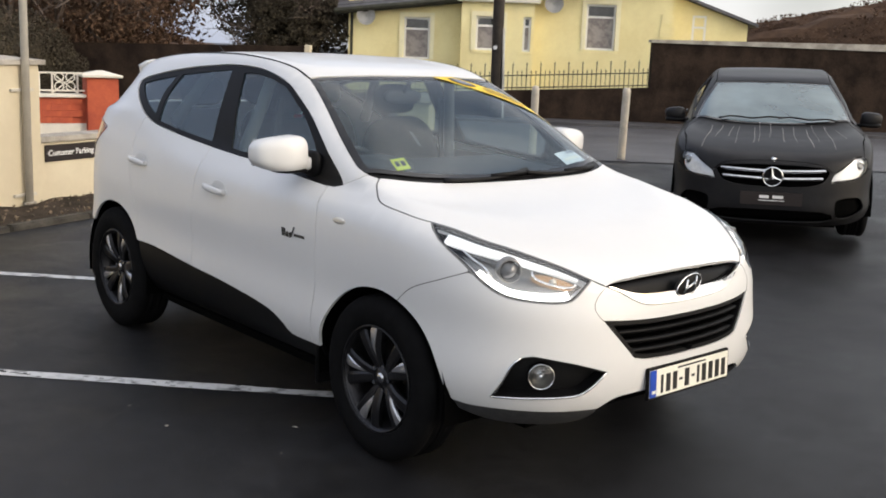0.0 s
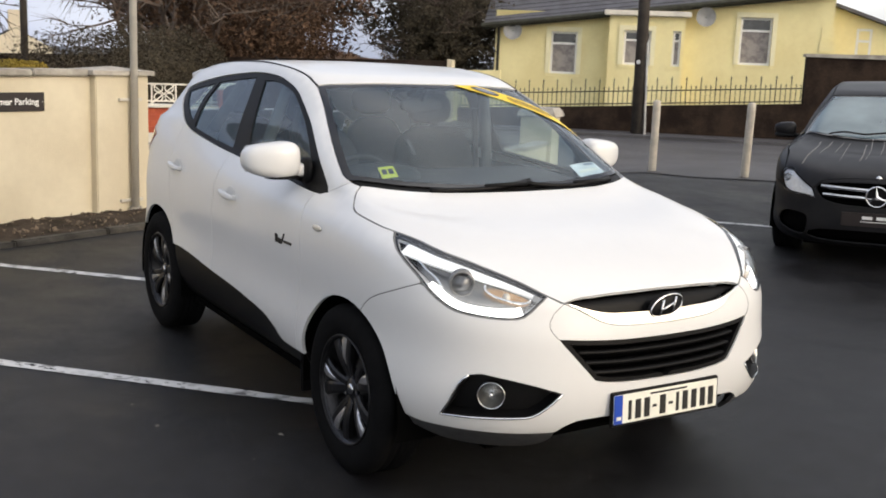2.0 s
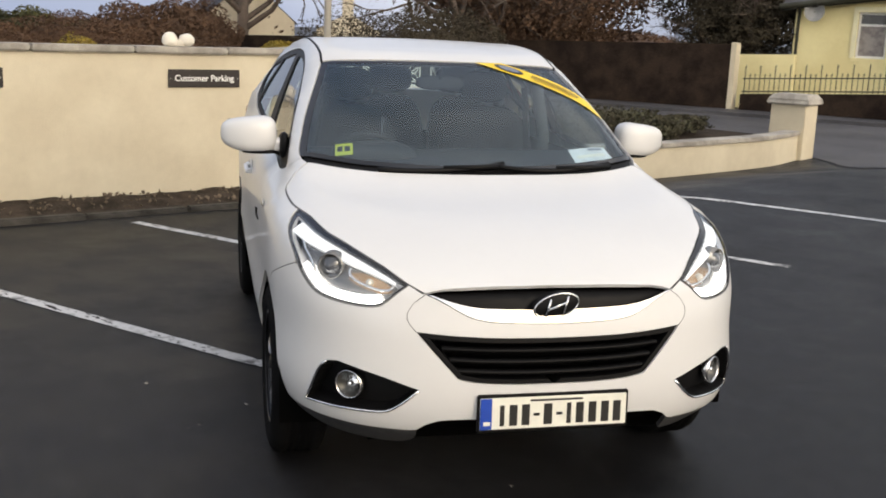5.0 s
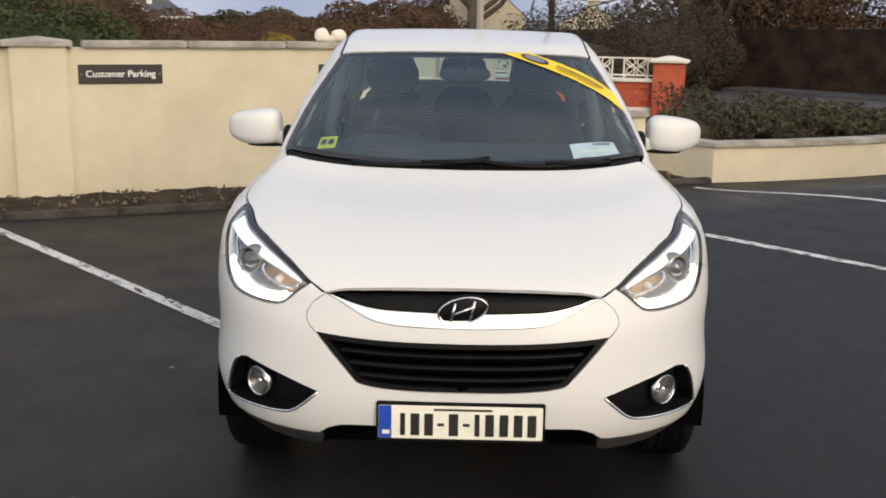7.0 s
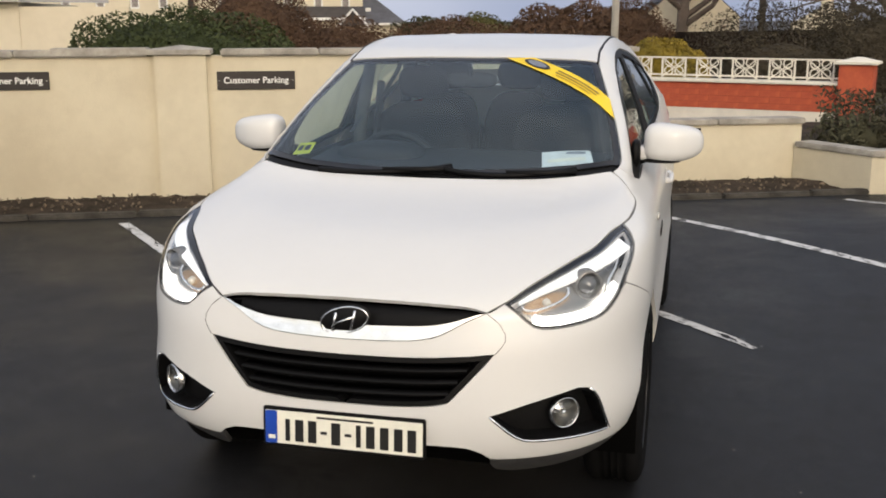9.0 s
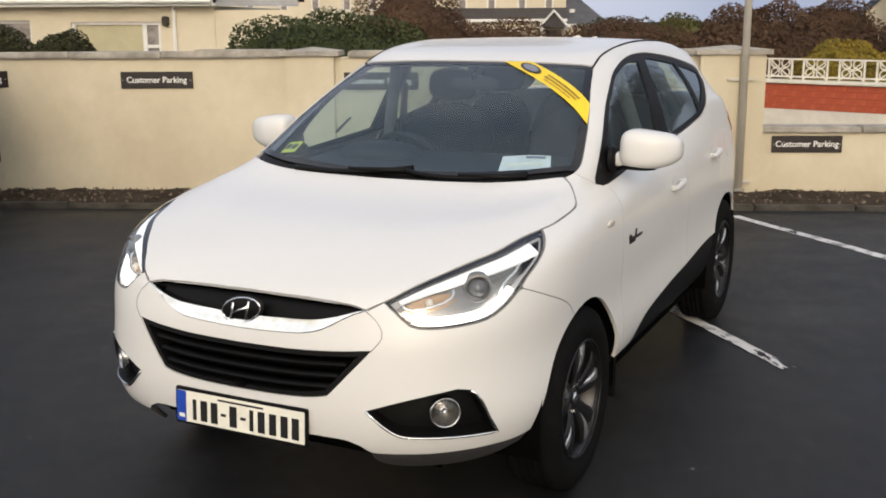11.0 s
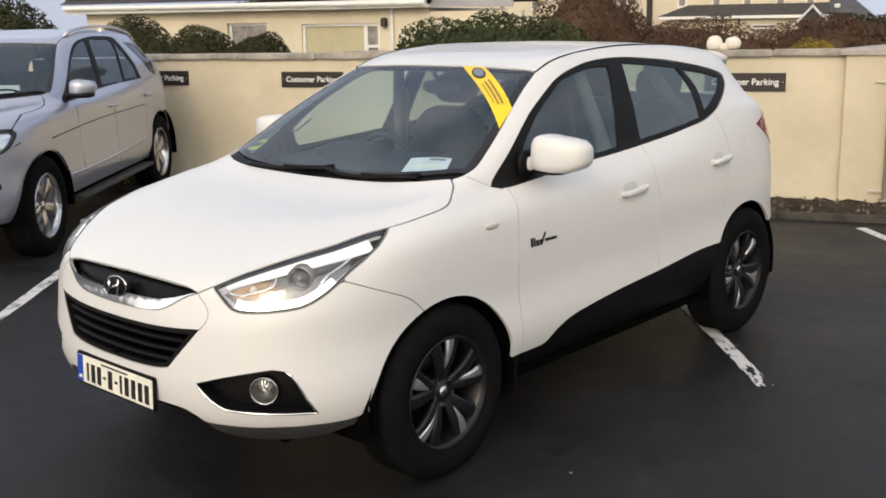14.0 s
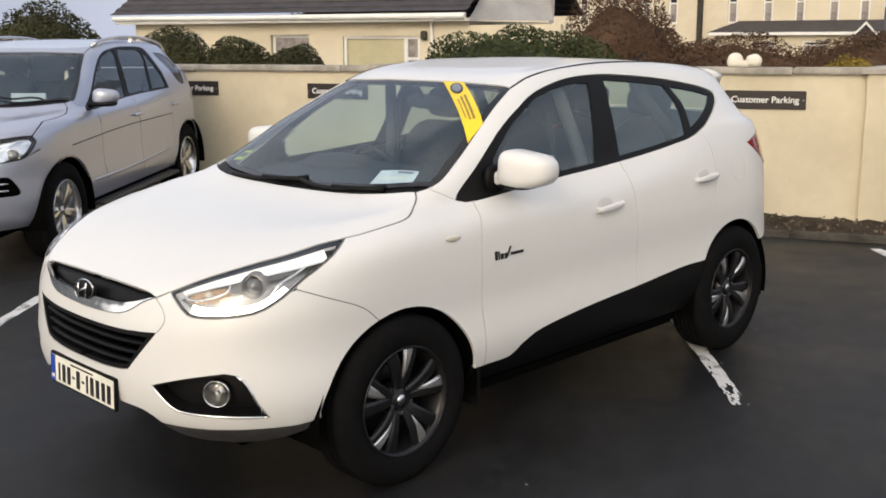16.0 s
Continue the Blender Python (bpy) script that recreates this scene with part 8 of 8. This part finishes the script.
for s in (1, -1):
    rr_ = empty("roof_rail")
    rr_.parent = silver
    pts = [ssk.place(TOP, (x, 0.60, 1.7))[0] + Vector((0, 0, h)) for x, h in ((-1.35, 0.01), (-1.5, 0.03), (-2.0, 0.036), (-2.6, 0.036), (-3.1, 0.03), (-3.25, 0.01))]
    part("rail", tube(bmesh.new(), [(p.x, p.y * s, p.z) for p in smooth(pts, 0.08)], 0.016, 8), M["satin"], rr_, smooth=True)
    for x in (-1.42, -2.3, -3.15):
        p = ssk.place(TOP, (x, 0.60, 1.7))[0]
        part("rail_foot", boxed(x - 0.03, x + 0.03, p.y * s - 0.014, p.y * s + 0.014, p.z - 0.01, p.z + 0.03, 0.005), M["satin"], rr_)
    part("running_board", boxed(-2.40, -0.50, s * 0.86, s * 0.98, 0.33, 0.36, 0.01), M["skirt"], silver, "dark running board")
part("display_card", boxed(-0.62, -0.60, 0.18, 0.48, 1.20, 1.27, m=None), M["paper"], silver, "white card behind the windscreen")
ssk.panel("tail_lamp", SIDE, smooth([(-3.36, 0.95, 1.20), (-3.47, 0.95, 1.18), (-3.51, 0.95, 1.0), (-3.44, 0.95, 0.98)], closed=True), M["tail_red"], silver, mirror=True, lift=0.004)

black, bsk, bnose = parked_car(
    "black_hatchback_car", "dusty black hatchback with a chrome twin-bar grille and dried drips", (0.19, 5.90, 0.085), -80.0, 3.3, 1.3,
    [(0.885, 0.88), (0.0, 0.0), (-0.25, -0.42), (-1.0, -1.20), (-2.64, -2.70), (-3.53, -3.42)], 0.985,
    [(0.0, 0.0), (0.27, 0.20), (0.36, 0.27), (0.65, 0.50), (0.87, 0.815), (1.12, 0.985), (1.655, 1.43)], M["black_paint"], 0.32, 2.70, 0.76,
    dict(sill=0.32, doors=(-0.70, -1.65, -2.40), belt=[(-0.58, 0.965), (-1.4, 0.985), (-2.3, 1.04), (-2.65, 1.09)],
         dlo=[(-2.65, 1.09), (-2.5, 1.22), (-2.1, 1.31), (-1.75, 1.35), (-1.45, 1.345), (-1.22, 1.31), (-0.95, 1.17), (-0.75, 1.04), (-0.58, 0.965)],
         panes=[[(-0.84, 1.0), (-1.62, 1.015), (-1.58, 1.32), (-1.45, 1.32), (-1.25, 1.285), (-1.0, 1.16), (-0.84, 1.05), (-0.84, 1.0)],
                [(-1.70, 1.02), (-2.25, 1.06), (-2.42, 1.13), (-2.1, 1.28), (-1.68, 1.32), (-1.70, 1.02)]],
         tail=[(-2.95, 1.30), (-3.1, 1.1), (-3.18, 0.8), (-3.15, 0.5), (-3.05, 0.40), (-3.02, 0.38)],
         seam=[(0.50, 0.72)], lamp_top=[(0.78, 0.505, 0.69), (0.708, 0.616, 0.764), (0.66, 0.66, 0.80), (0.598, 0.70, 0.828), (0.53, 0.765, 0.82)],
         lamp_low=[(0.53, 0.765, 0.82), (0.50, 0.80, 0.775), (0.54, 0.793, 0.70), (0.609, 0.76, 0.648), (0.69, 0.68, 0.633), (0.763, 0.578, 0.63), (0.80, 0.485, 0.62), (0.78, 0.505, 0.69)],
         bonnet_lead=[(0.80, 0.0, 0.80), (0.79, 0.25, 0.79), (0.78, 0.42, 0.76), (0.78, 0.505, 0.69)],
         bumper_low=[(0.86, 0.0, 0.22), (0.84, 0.4, 0.22), (0.72, 0.7, 0.22), (0.36, 0.86, 0.25)],
         grilles=[[(0.80, -0.45, 0.735), (0.81, 0.0, 0.765), (0.80, 0.45, 0.735), (0.82, 0.44, 0.64), (0.85, 0.32, 0.59), (0.86, 0.0, 0.575), (0.85, -0.32, 0.59), (0.82, -0.44, 0.64)], [(0.88, -0.45, 0.36), (0.88, 0.45, 0.36), (0.87, 0.48, 0.27), (0.87, -0.48, 0.27)]],
         intakes=[[(0.80, 0.55, 0.46), (0.64, 0.74, 0.47), (0.60, 0.78, 0.36), (0.78, 0.58, 0.30)]],
         bars=[[(0.84, 0.0, 0.705), (0.80, 0.44, 0.718)], [(0.86, 0.0, 0.64), (0.815, 0.42, 0.652)]], lamp_mat=M["lamp_silver"],
         bulbs=[((0.56, 0.71, 0.745), 0.04)], screen=M["misted"], rim_r=0.21, wheel_mats=(M["rim"], M["rim"]),
         mirror=(-0.83, 0.955, 1.0), handles=((-1.45, 0.86), (-2.25, 0.89))))
c, n = bsk.place(bnose, (0.86, 0, 0.66), 0.016)
eb = empty("grille_emblem")
eb.parent = black
eb.matrix_local = Matrix.Translation(c) @ pose(0, 0, 0, 0, -8, 90)
bm = bmesh.new()
tube(bm, [(0.082 * math.cos(a), -0.01, 0.082 * math.sin(a)) for a in (2 * math.pi * i / 36 for i in range(37))], 0.008, 8, False)
part("ring", bm, M["chrome"], eb, smooth=True)
part("disc", lathe([(0.001, 0.0), (0.078, 0.001)], 30), B, eb)
for k in range(3):
    a = math.pi / 2 + 2 * math.pi * k / 3
    part("ray", tube(bmesh.new(), [(0, -0.012, 0), (0.078 * math.cos(a), -0.01, 0.078 * math.sin(a))], [0.014, 0.004], 5), M["chrome"], eb)
c, n = bsk.place(bnose, (0.86, 0, 0.80), 0.006)
part("bonnet_roundel", bulb(bmesh.new(), tuple(c), (0.012, 0.022, 0.022), 2.0), M["chrome"], black, smooth=True)
bp = empty("dealer_plate")
bp.parent = black
bp.matrix_local = pose(0.878, 0, 0.47)
part("backing", boxed(-0.01, 0.006, -0.26, 0.26, -0.056, 0.056, 0.004), M["sign"], bp)
for k, (y0, y1) in enumerate(((-0.10, -0.02), (0.01, 0.10))):
    part("print_bar", boxed(0.004, 0.008, y0, y1, 0.004, 0.03), M["sign_white"], bp)
part("print_line", boxed(0.004, 0.008, -0.11, 0.11, -0.018, -0.012), M["sign_white"], bp)
# dried drips down the bonnet
M["drip"] = mat("dried pale streak", (0.24, 0.23, 0.22), 0.8, 0, 10, 0.2)
random.seed(11)
for k in range(13):
    y0 = -0.55 + 1.1 * k / 12 + random.uniform(-0.03, 0.03)
    x0, x1 = -0.2 + random.uniform(-0.05, 0.1), random.uniform(0.2, 0.6)
    line = [Vector((x0 + (x1 - x0) * i / 8, y0 * (1 + 0.12 * i / 8) + 0.005 * math.sin(i * 0.7 + k), 0.95)) for i in range(9)]
    bsk.strip("dried_drip", TOP, line, random.uniform(0.003, 0.006), M["drip"], black, lift=-0.0012, n=4)
part("display_card", boxed(-0.52, -0.50, 0.42, 0.60, 0.985, 1.04), M["paper"], black)
